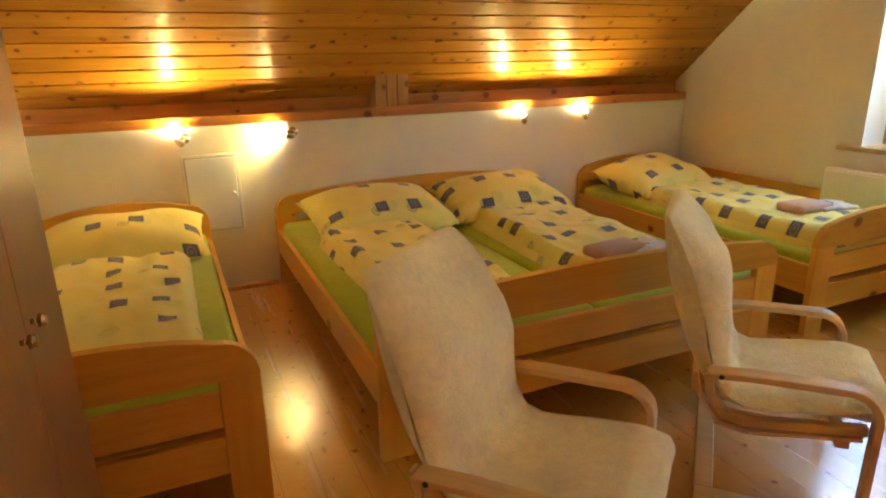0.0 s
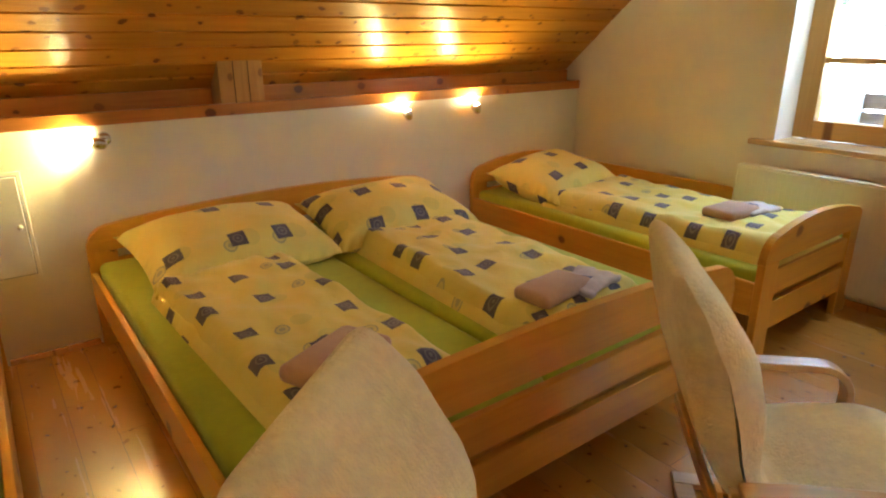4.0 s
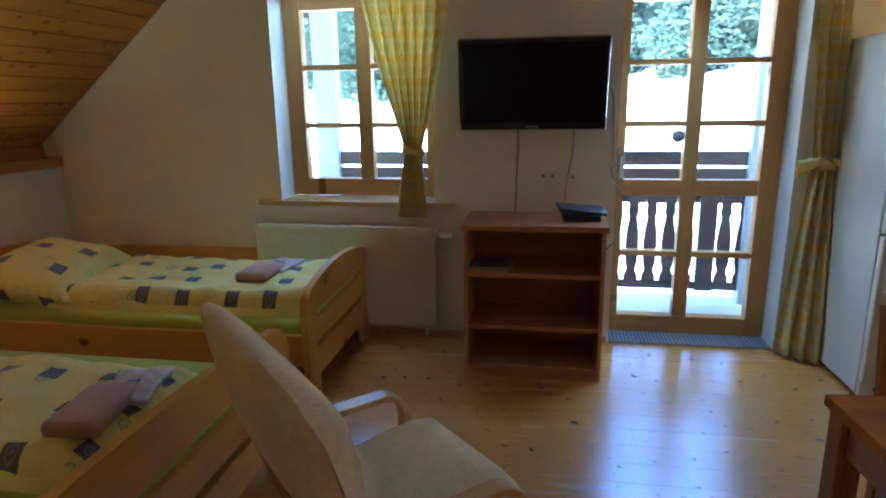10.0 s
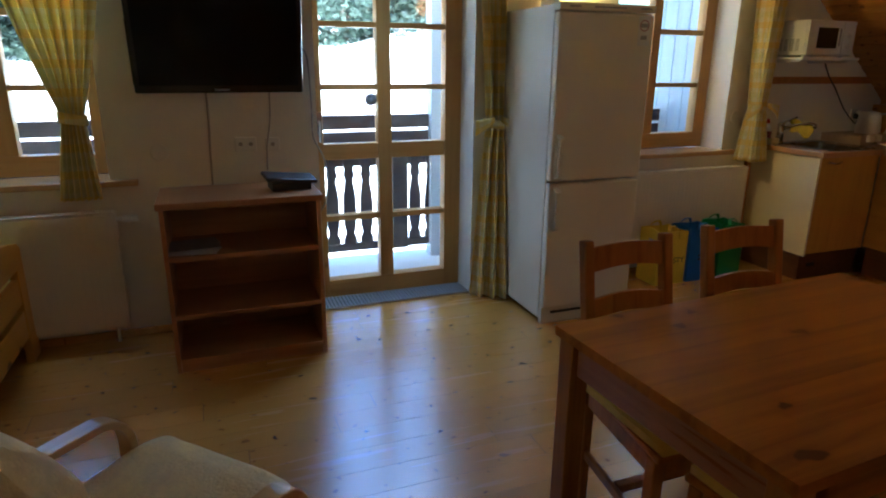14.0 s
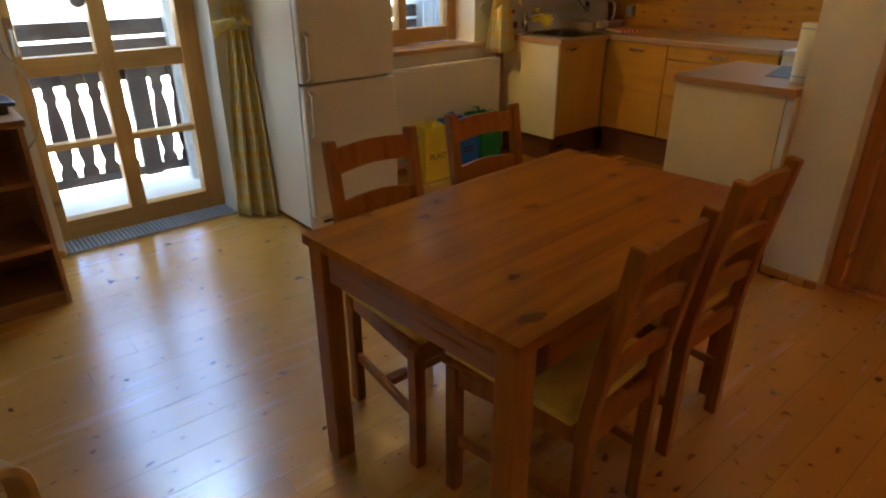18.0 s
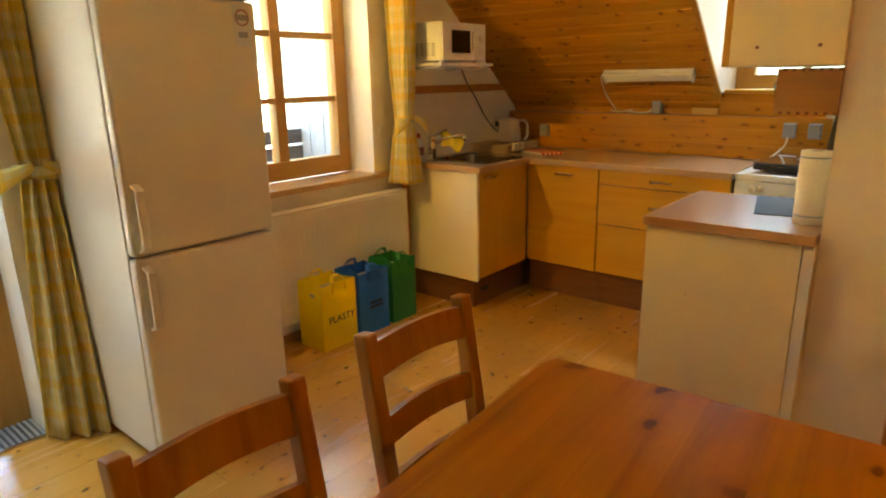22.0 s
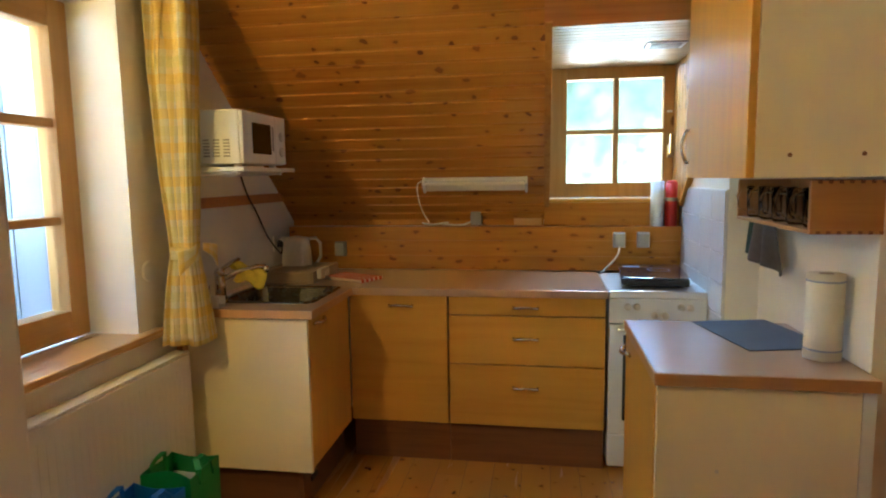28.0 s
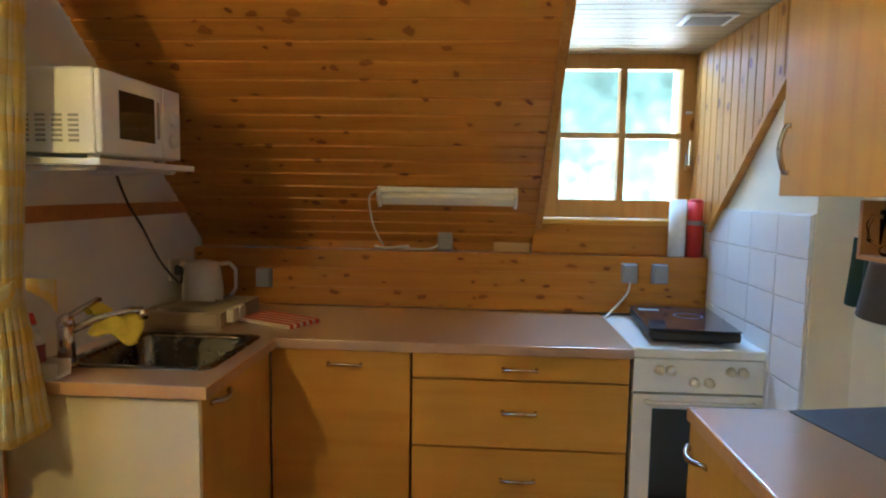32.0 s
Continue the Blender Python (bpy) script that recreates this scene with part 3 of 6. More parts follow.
def slope_trim(x0, x1, d0=0.004, d1=0.022):
    bm = bmesh.new()
    c, s_ = math.cos(math.atan(TAN)), math.sin(math.atan(TAN))
    pts = [(-4.05 + u * c + d * s_, 1.19 + u * s_ - d * c) for u, d in ((0.15, d0), (1.36, d0), (1.36, d1), (0.15, d1))]
    prism(bm, pts, 0, x0, x1)
    return bm


setting("trim_dormer_left", slope_trim(2.418, 2.447), M_DORMER, "pine corner strip of the dormer", "trim")
setting("trim_dormer_right", slope_trim(1.692, 1.722), M_DORMER, "pine corner strip along the dormer boards", "trim")
bm = bmesh.new()
_c, _s = math.cos(math.atan(TAN)), math.sin(math.atan(TAN))
prism(bm, [(-4.05 + u * _c + d * _s, 1.19 + u * _s - d * _c) for u, d in ((1.335, -0.02), (1.52, -0.02), (1.52, 0.012), (1.335, 0.012))], 0, 1.70, 2.45)
setting("trim_dormer_top", bm, M_BEAM, "pine strip on the dormer edge", "trim")
setting("trim_gable_north", boxes_bm([((3.966, YN - 0.001, 1.066), (3.989, 4.034, 1.12))]), M_BEAM, "pine end strip of the ledge", "trim")

# wooden ledge on the knee walls
ledge = tagged(new("ledge_north"), "orange pine ledge on top of the knee wall", "ledge", kind="structure")
box("front_board", (XW, 3.885, 1.066), (3.965, 3.915, 1.125), M_BEAM, ledge, 0.003)
box("top_board", (XW, 3.916, 1.066), (3.965, 4.10, 1.10), M_BEAM, ledge, 0.003)
box("back_board", (XW, 4.035, 1.101), (XE - 0.002, 4.07, 1.195), M_BEAM, ledge, 0.003)
bm = boxes_bm([((-0.115, -0.09, 0), (0.115, 0.05, 0.235))], 0.004)
post = thing("wooden_box", "small upright pine box standing on the ledge", "wooden box", (1.41, 3.99, 1.10))
part("body", bm, wood("box_pine", (0.52, 0.27, 0.065), (0.38, 0.165, 0.032), 2, 0.5), post)
for xx in (-0.038, 0.038):
    box("groove", (xx - 0.002, -0.092, 0.0), (xx + 0.002, -0.0895, 0.233), M_GAP, post, 0)

# floor
setting("floor", boxes_bm([((XW - 0.2, -4.6, -0.2), (GX, 4.2, -0.0005))]), M_GAP, "boarded floor with dark joints", "floor")


def window(name, y0, y1, cols, rows, z0, z1, label, x=4.24, bars=()):
    """A wooden casement in the gable wall: outer frame, sash bars and single panes."""
    w = tagged(new(name), label, "window", kind="structure")
    d0, d1 = x - 0.045, x + 0.04
    e = 0.0
    box("window_frame", (d0, y0 + e, z0), (d1, cols[0][0], z1), M_FRAME, w)
    box("window_frame", (d0, cols[-1][1], z0), (d1, y1 - e, z1), M_FRAME, w)
    box("window_frame", (d0 + 0.001, cols[0][0], z0), (d1, cols[-1][1], rows[0][0]), M_FRAMEY, w)
    box("window_frame", (d0 + 0.001, cols[0][0], rows[-1][1]), (d1, cols[-1][1], z1), M_FRAMEY, w)
    for a, b in zip(cols, cols[1:]):
        box("mullion", (d0 + 0.006, a[1], rows[0][0]), (d1, b[0], rows[-1][1]), M_FRAME, w)
    for a, b in zip(rows, rows[1:]):
        for c in cols:
            box("glazing_bar", (d0 + 0.012, c[0], a[1]), (d1, c[1], b[0]), M_FRAMEY, w)
    for c in cols:
        for r in rows:
            p = box("pane", (x - 0.003, c[0] - 0.004, r[0] - 0.004), (x + 0.003, c[1] + 0.004, r[1] + 0.004), M_GLASS, w, 0)
            p.visible_shadow = False
    return w


R3 = ((0.965, 1.287), (1.317, 1.641), (1.675, 1.998))
window("window_1", W1[0], W1[1], ((1.51, 1.855), (1.946, 2.297)), R3, ZS, ZT, "pale wooden casement window with six panes")
window("window_2", W2[0], W2[1], ((-2.415, -2.045), (-1.98, -1.62)), R3, ZS, ZT, "pale wooden casement window with six panes beside the fridge")
door = window("door_1", DR[0], DR[1], ((-0.458, -0.112), (-0.028, 0.308)), ((0.115, 0.495), (0.528, 0.875), (0.969, 1.282), (1.315, 1.633), (1.664, 1.985)), 0.005, ZT, "glazed wooden balcony door with ten panes, closed")
bm = bmesh.new()
cyl(bm, (4.195, 0.33, 1.11), (4.15, 0.33, 1.11), 0.011)
tube(bm, [(4.15, 0.33, 1.11), (4.145, 0.33, 1.09), (4.145, 0.335, 0.99)], 0.010)
add_box(bm, (4.187, 0.315, 1.03), (4.196, 0.345, 1.16))
part("door_handle", bm, M_CHROME, door, "dull metal lever handle")
bm = bmesh.new()
cyl(bm, (4.237, 0.006, 1.225), (4.215, 0.006, 1.225), 0.038, 0.02)
cyl(bm, (4.215, 0.006, 1.225), (4.185, 0.006, 1.225), 0.016, 0.02)
part("suction_cup", bm, M_GREY, door, "grey suction holder stuck on the pane", True)


def sill(name, y0, y1, label):
    w = tagged(new(name), label, "window sill", kind="structure")
    box("sill_board", (3.945, y0, 0.826), (4.19, y1, 0.858), M_SILL, w, 0.006)
    return w


M_SILL = wood("sill_wood", (0.60, 0.36, 0.13), (0.50, 0.27, 0.08), 1, 0.15, 0.3, vary=0.05, cell=0.3, coat=0.9, coat_rough=0.22, coat_ior=1.7)
sill("windowsill_1", 1.30, 2.54, "wooden window sill board over the radiator")
sill("windowsill_2", -2.63, -1.45, "wooden window sill board over the radiator")
# dormer window
w = tagged(new("window_3"), "small four-pane wooden window in the dormer", "window", kind="structure")
dx0, dx1, dz0, dz1 = 1.692, 2.423, 1.312, 2.07
cs, rs = ((1.762, 2.015), (2.045, 2.315)), ((1.398, 1.685), (1.712, 2.003))
for a, b in (((dx0, dz0), (1.762, dz1)), ((2.315, dz0), (dx1, dz1)), ((1.762, dz0), (2.315, 1.398)), ((1.762, 2.003), (2.315, dz1)), ((2.015, 1.398), (2.045, 2.003)),
             ((1.762, 1.685), (2.015, 1.712)), ((2.045, 1.685), (2.315, 1.712))):
    box("window_frame" if a[0] in (dx0, 2.315) or a[1] in (dz0, 2.003) else "glazing_bar", (a[0], -4.28, a[1]), (b[0], -4.21, b[1]), M_FRAME, w)
for c in cs:
    for r in rs:
        p = box("pane", (c[0] - 0.004, -4.245, r[0] - 0.004), (c[1] + 0.004, -4.239, r[1] + 0.004), M_OLDGLASS, w, 0)
        p.visible_shadow = False
box("window_handle", (1.715, -4.19, 1.56), (1.735, -4.165, 1.68), M_CHROME, w, 0.005)
box("handle_plate", (1.71, -4.21, 1.54), (1.74, -4.20, 1.62), M_CHROME, w, 0.002)
box("window_stop", (1.715, -4.21, 1.80), (1.745, -4.203, 1.812), M_WHITE, w, 0.001)
setting("ledge_dormer", boxes_bm([((1.708, -4.21, 1.29), (2.424, -4.0, 1.311))], 0.003), M_FRONT, "pale sill board of the dormer window", "sill")

# ---- outdoors ----
def meadow():
    """Mown grass, its pale colour standing in for glare, that gives way to dark undergrowth on the wooded slope south
    of the house.
    """
    m, n, l, b = mat("glare_pale_meadow")
    co, _ = coords(n, l, False)
    patch = nd(n, "ShaderNodeTexNoise", Scale=0.12, Detail=4.0)
    l.new(co, patch.inputs["Vector"])
    # Grass lightened well past its own colour to add outdoor brightness.
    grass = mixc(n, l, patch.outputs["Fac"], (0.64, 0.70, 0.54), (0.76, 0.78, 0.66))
    sx = n.new("ShaderNodeSeparateXYZ")
    l.new(co, sx.inputs[0])
    wooded = mathn(n, l, "LESS_THAN", mathn(n, l, "MULTIPLY_ADD", patch.outputs["Fac"], 4.0, sx.outputs[1]), -12.0)
    l.new(mixc(n, l, wooded, grass, (0.085, 0.125, 0.085)), b.inputs["Base Color"])
    b.inputs["Roughness"].default_value = 0.9
    return m


def foliage():
    """Leaves that let some of the light through."""
    m = plain("leaf", (0.085, 0.12, 0.09), 0.8, vary=0.14, scale=1.5, spec=0.1)
    n, l = m.node_tree.nodes, m.node_tree.links
    b, tr, mx = n["Principled BSDF"], n.new("ShaderNodeBsdfTranslucent"), n.new("ShaderNodeMixShader")
    tr.inputs["Color"].default_value = (0.10, 0.15, 0.10, 1)
    mx.inputs[0].default_value = 0.45
    l.new(b.outputs[0], mx.inputs[1]), l.new(tr.outputs[0], mx.inputs[2])
    l.new(mx.outputs[0], n["Material Output"].inputs["Surface"])
    return m


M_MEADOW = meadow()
M_BALC = plain("balcony_floor", (0.66, 0.67, 0.68), 0.7, vary=0.05)
M_DARKWOOD = wood("dark_stained_wood", (0.075, 0.055, 0.05), (0.04, 0.03, 0.028), 2, 0.0, 0.6)
M_DARKWOODY = wood("dark_stained_board", (0.075, 0.055, 0.05), (0.04, 0.03, 0.028), 1, 0.0, 0.6)
M_LEAF = foliage()
M_BARK = plain("bark", (0.12, 0.09, 0.06), 0.9, vary=0.2, bump=0.5)
# Blue-white boards toned down so the colour carries their shading.
M_SCREEN = plain("shaded_pale_boarding", (0.24, 0.27, 0.29), 0.8, vary=0.05)
# White paint darkened to grey-blue: its shading is in the colour.
M_OUT = plain("shaded_white_render", (0.40, 0.43, 0.46), 0.8, vary=0.02)

bm = bmesh.new()
bmesh.ops.create_grid(bm, x_segments=40, y_segments=40, size=600)
for v in bm.verts:
    x = v.co.x
    v.co.z = -3.2 + (max(0.0, x - 12) * 0.16 if x < 70 else 9.3) + noise.noise((v.co.x * 0.02, v.co.y * 0.02, 0)) * 0.8 + min(34.0, max(0.0, -v.co.y - 14) * 0.40)
tagged(new("ground", mesh_of("ground", bm, M_MEADOW, True)), "sunlit meadow rising behind the house, coloured extra pale for outdoor glare", "ground", kind="structure")
balcony = tagged(new("balcony"), "balcony slab with a dark stained baluster railing", "balcony", kind="structure")
box("slab", (GX + 0.002, -3.4, -0.16), (5.15, 3.6, -0.03), M_BALC, balcony, 0.005)
for z0, z1 in ((0.83, 0.955), (0.975, 1.075)):
    box("rail_board", (4.975, -0.62, z0), (5.005, 0.62, z1), M_DARKWOODY, balcony, 0.004)
    box("rail_board", (4.975, 0.78, z0), (5.005, 2.35, z1), M_DARKWOODY, balcony, 0.004)
    box("rail_board", (4.975, -3.3, z0), (5.005, -0.80, z1), M_DARKWOODY, balcony, 0.004)
for y0, y1 in ((-3.3, 3.5),):
    box("bottom_rail", (4.97, y0, 0.06), (5.01, y1, 0.12), M_DARKWOODY, balcony, 0.004)
    box("upper_rail", (5.006, y0, 0.70), (5.03, y1, 0.80), M_DARKWOODY, balcony, 0.004)
half = [(0.048, 0.0), (0.048, 0.10), (0.030, 0.14), (0.044, 0.20), (0.048, 0.32), (0.042, 0.44), (0.026, 0.54), (0.040, 0.58), (0.030, 0.62), (0.046, 0.68), (0.046, 0.74)]
outline = half + [(-a, b) for a, b in half[::-1]]
bm = bmesh.new()
prism(bm, [(a, b) for a, b in outline], 0, -0.012, 0.012)
bal = mesh_of("baluster", bm, M_DARKWOOD)
for i in range(52):
    o = new("baluster", bal)
    o.parent = balcony
    o.location = (4.99, -3.2 + i * 0.128, 0.06)
for y in (-0.71, 2.42):
    box("post", (4.93, y - 0.085, -0.03), (5.05, y + 0.085, 2.9), M_OUT, balcony, 0.004, "white painted post, shading put into its grey-blue colour")
box("stile", (4.965, -0.45, 0.05), (5.015, -0.33, 0.83), M_DARKWOOD, balcony, 0.004)

# Unseen roof slopes added to cut the sky light on the window reveals.
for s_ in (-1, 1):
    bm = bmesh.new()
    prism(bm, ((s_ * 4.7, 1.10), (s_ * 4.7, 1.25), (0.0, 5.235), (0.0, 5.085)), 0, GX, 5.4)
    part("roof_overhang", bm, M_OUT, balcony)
for i in range(4):
    box("screen_board", (4.57 + i * 0.155, -2.76, -0.03), (4.72 + i * 0.155, -2.735, 2.9), M_SCREEN, balcony, 0.004, "pale painted board with its shading put into the colour")
box("screen_board", (4.40, -2.76, -0.03), (4.495, -2.735, 2.9), M_SCREEN, balcony, 0.004, "pale painted board with its shading put into the colour")
box("screen_post", (4.50, -2.77, -0.03), (4.56, -2.72, 2.9), plain("blue_grey_post", (0.10, 0.14, 0.20), 0.6), balcony, 0.004)


def tree(at, h, spread, seed):
    rng = random.Random(seed)
    t = thing("tree", "tall green tree at the edge of the meadow", "tree", at, 0, "trees beyond the meadow")
    bm = bmesh.new()
    cyl(bm, (0, 0, -1.5), (0, 0, h * 0.9), 0.28, 0.05, 8)
    for k in range(9):
        a, z = rng.uniform(0, 6.28), h * rng.uniform(0.25, 0.85)
        cyl(bm, (0, 0, z), (math.cos(a) * spread * 0.6, math.sin(a) * spread * 0.6, z + rng.uniform(0.1, 0.9)), 0.07, 0.02, 5)
    part("trunk", bm, M_BARK, t)
    verts, faces = [], []
    for k in range(7000):
        z = rng.uniform(0.06, 1.0)
        r = spread * (1.05 - z) ** 0.7 * (0.55 + 0.5 * math.sin(9 * z + seed) ** 2) * math.sqrt(rng.uniform(0.15, 1))
        a = rng.uniform(0, 6.283)
        c = Vector((math.cos(a) * r, math.sin(a) * r, z * h - 0.25 * r))
        s = rng.uniform(0.12, 0.30)
        u = Vector((rng.gauss(0, 1), rng.gauss(0, 1), rng.gauss(0, 0.6))).normalized()
        w_ = u.orthogonal().normalized()
        i0 = len(verts)
        verts += [c + u * s, c + w_ * s * 0.45, c - u * s, c - w_ * s * 0.45 + Vector((0, 0, 0.06))]
        faces.append((i0, i0 + 1, i0 + 2, i0 + 3))
    me = bpy.data.meshes.new("crown")
    me.from_pydata(verts, [], faces)
    me.materials.append(M_LEAF)
    o = new("crown", me)
    o.parent = t
    return t


rng = random.Random(4)
first = [tree((42, 12, 1.5), 11, 3.6, 1), tree((44, -3, 1.6), 13, 3.4, 2), tree((43, 6, 1.6), 9, 3.8, 3)]
for i in range(34):
    y = -30 + i * 2.3 + rng.uniform(-0.8, 0.8)
    copy_thing(first[i % 3], pose(40 + rng.uniform(-3, 12), y, 1.4, 0, 0, rng.uniform(0, 360)))
for i in range(26):
    copy_thing(first[i % 3], pose(54 + rng.uniform(-2, 6), -34 + i * 3.1 + rng.uniform(-1, 1), 3.2, 0, 0, rng.uniform(0, 360)))
for i in range(16):
    copy_thing(first[i % 3], pose(-22 + i * 3.6 + rng.uniform(-1, 1), -46 + rng.uniform(-5, 5), 8.5, 0, 0, rng.uniform(0, 360)))

# leafy hillside beyond the kitchen window
rng = random.Random(9)
verts, faces = [], []
for k in range(32000):
    y = -17 - 66 * rng.random() ** 1.2
    x = rng.uniform(-32, 36)
    c = Vector((x, y, -3.2 + (-y - 14) * 0.40 + 3.6 * rng.random() + 1.2 * noise.noise((x * 0.2, y * 0.2, 0))))
    s = rng.uniform(0.006, 0.013) * (-y)
    u = Vector((rng.gauss(0, 1), rng.gauss(0, 1), rng.gauss(0, 0.7))).normalized()
    w_ = u.orthogonal().normalized()
    i0 = len(verts)
    verts += [c + u * s, c + w_ * s * 0.6, c - u * s, c - w_ * s * 0.6 + Vector((0, 0, 0.1))]
    faces.append((i0, i0 + 1, i0 + 2, i0 + 3))
me = bpy.data.meshes.new("hillside_bushes")
me.from_pydata(verts, [], faces)
me.materials.append(M_LEAF)
tagged(new("hillside_bushes", me), "pale green leafy bushes on the hillside behind the house", "bushes", kind="stuff")

# ---- beds ----
def arch(w, top, corner, post_w, thick):
    """Outline of a bed end: two posts joined by a gently arched top board with rounded outer corners."""
    pts = []
    for k in range(9):
        a = math.pi - k * math.pi / 2 / 8
        pts.append((corner + corner * math.cos(a), top - 0.045 - corner + corner * math.sin(a)))
    for k in range(1, 12):
        u = k / 12
        pts.append((corner + (w - 2 * corner) * u, top - 0.045 + 0.045 * math.sin(math.pi * u) ** 0.8))
    for k in range(9):
        a = math.pi / 2 - k * math.pi / 2 / 8
        pts.append((w - corner + corner * math.cos(a), top - 0.045 - corner + corner * math.sin(a)))
    return pts


def bed_end(parent, w, y, top, name, thick=0.036):
    corner, pw, rail = 0.12, 0.13, 0.125
    outer = arch(w, top, corner, pw, thick)
    # top board with its two shoulders, then two posts and two slats
    low = top - 0.045 - rail
    cap = [p for p in outer if p[1] >= low + 0.03]
    bm = bmesh.new()
    prism(bm, [(0.0, low)] + [p for p in outer] + [(w, low)], 1, y, y + thick)
    e = part(name, bm, M_BED, parent)
    for x0 in (0.0, w - pw):
        box("post", (x0, y, 0.0), (x0 + pw, y + thick, low - 0.0005), M_BEDZ, e, 0.004)
    for z0, z1 in ((low - 0.17, low - 0.045), (low - 0.345, low - 0.205)):
        box("slat", (pw + 0.001, y + 0.004, z0), (w - pw - 0.001, y + thick - 0.004, z1), M_BED, e, 0.004)
    return e


def pillow_bm(w, d, h, seed):
    rng_ = Vector((seed * 3.1, seed * 1.7, 0))

    def top(u, v, sgn):
        a, b = 2 * u - 1, 2 * v - 1
        fall = max(0.0, (1 - abs(a) ** 2.6) * (1 - abs(b) ** 3.0))
        pinch = 1 - 0.10 * (abs(a) ** 3) * (1 - abs(b) ** 2) - 0.0
        z = h * 0.5 * fall ** 0.55 * sgn
        k = noise.noise(Vector((u * 3, v * 3, 0)) + rng_) * 0.025 * fall ** 0.3 if sgn > 0 else 0
        x = a * w / 2 * (1 - 0.07 * (1 - b * b))
        y_ = b * d / 2 * (1 - 0.07 * (1 - a * a))
        return (x, y_, z + k)
    bm = grid_cloth(28, 20, lambda u, v: top(u, v, 1), lambda u, v: (u * w + seed * 0.37, v * d + seed * 0.61))
    uvl = bm.loops.layers.uv.active
    vs = [[bm.verts.new(top(i / 14, j / 10, -1)) for j in range(11)] for i in range(15)]
    for i in range(14):
        for j in range(10):
            f = bm.faces.new((vs[i][j], vs[i][j + 1], vs[i + 1][j + 1], vs[i + 1][j]))
            f.smooth = True
            for lp in f.loops:
                lp[uvl].uv = (lp.vert.co.x + seed, lp.vert.co.y + seed)
    bmesh.ops.remove_doubles(bm, verts=bm.verts[:], dist=0.002)
    return bm


def duvet_bm(w, d, h, seed):
    """A folded duvet: a thick, soft slab with rounded edges and shallow creases."""
    sh = Vector((seed * 5.3, seed * 2.9, 1.0))

    def f(u, v):
        a, b = 2 * u - 1, 2 * v - 1
        # wrap: outer ring of the sheet drops down the side
        ea = min(1.0, (1 - abs(a)) / 0.16)
        eb = min(1.0, (1 - abs(b)) / 0.10)
        e = min(ea, eb)
        z = h * math.sin(min(1, e) * math.pi / 2) ** 0.7
        n_ = noise.noise(Vector((u * 3.0, v * 5.0, 0)) + sh) * 0.026 + noise.noise(Vector((u * 8, v * 11, 3)) + sh) * 0.016
        shrink = 0.96 + 0.04 * math.sin(min(1, e) * math.pi / 2)
        wob = 1 + 0.02 * noise.noise(Vector((v * 4, seed, 0)))
        return (a * w / 2 * (0.90 + 0.10 * (abs(a) if ea < 1 else 1)) * wob, b * d / 2, z + n_ * min(1, e * 1.5))
    bm = grid_cloth(36, 48, f, lambda u, v: (u * (w + 2 * h) + seed * 0.53, v * (d + 2 * h) + seed * 0.29))
    return bm


def bed(x0, x1, y_head, y_foot, group, label, mattresses, side_label=""):
    """A bed between x0 and x1 whose head stands at y_head. mattresses: centre x and width of each."""
    w = x1 - x0
    b = thing("bed", label, "bed", (x0, y_foot, 0), 0, group)
    L_ = y_head - y_foot
    bed_end(b, w, L_ - 0.036, 0.65, "headboard")
    bed_end(b, w, 0.0, 0.65, "footboard")
    for xx, nm in ((0.0, "side_rail"), (w - 0.03, "side_rail")):
        box(nm, (xx + 0.002, 0.037, 0.225), (xx + 0.028, L_ - 0.037, 0.385), M_BEDY, b, 0.004)
    box("base", (0.03, 0.04, 0.24), (w - 0.03, L_ - 0.04, 0.275), M_BEDY, b, 0.003)
    return b, L_


def dress(x0, x1, yh, yf, sets):
    """Mattress, pillow and folded duvet on one sleeping place; sets of (left, right, seed, duvet shift, towel)."""
    for l_, r_, seed, shift, twl in sets:
        wv = r_ - l_
        m = new("mattress", None)
        bm = boxes_bm([((l_ + 0.005, yf + 0.045, 0.277), (r_ - 0.005, yh - 0.045, 0.435))], 0.03)
        for v in bm.verts:
            v.co.z += noise.noise((v.co.x * 3, v.co.y * 3, seed)) * 0.004
        bpy.data.objects.remove(m)
        m = new("mattress", mesh_of("mattress", bm, M_GREEN, True))
        tagged(m, "mattress in a lime green fitted sheet on the bed", "mattress", "mattresses")


B1, B2, B3 = (-0.80, 0.175), (0.575, 2.555), (2.925, 3.93)
bed(B1[0], B1[1], 3.905, 1.765, "beds", "orange lacquered wooden single bed with slatted ends and yellow linen", 1)
bed(B2[0], B2[1], 3.905, 1.785, "beds", "orange lacquered wooden double bed with a slatted footboard", 2)
b3, L3 = bed(B3[0], B3[1], 3.905, 1.85, "beds", "orange lacquered wooden single bed along the gable wall", 1)
box("wall_guard", (B3[1] - B3[0] + 0.002, 0.04, 0.20), (B3[1] - B3[0] + 0.03, L3 - 0.02, 0.55), M_BEDY, b3, 0.005)
dress(*B1, 3.905, 1.765, [(B1[0] + 0.03, B1[1] - 0.03, 1, 0, 0)])
dress(*B2, 3.905, 1.785, [(B2[0] + 0.03, 1.563, 2, 0, 0), (1.567, B2[1] - 0.03, 3, 0, 0)])
dress(*B3, 3.905, 1.85, [(B3[0] + 0.03, B3[1] - 0.03, 4, 0, 0)])


def pillow(x, y, z, w, d, h, rx, rz, seed):
    o = new("pillow", mesh_of("pillow", pillow_bm(w, d, h, seed), M_LINEN, True))
    o.matrix_world = pose(x, y, z, rx, 0, rz)
    return tagged(o, "plump pillow in yellow linen printed with blue squares", "pillow", "pillows")


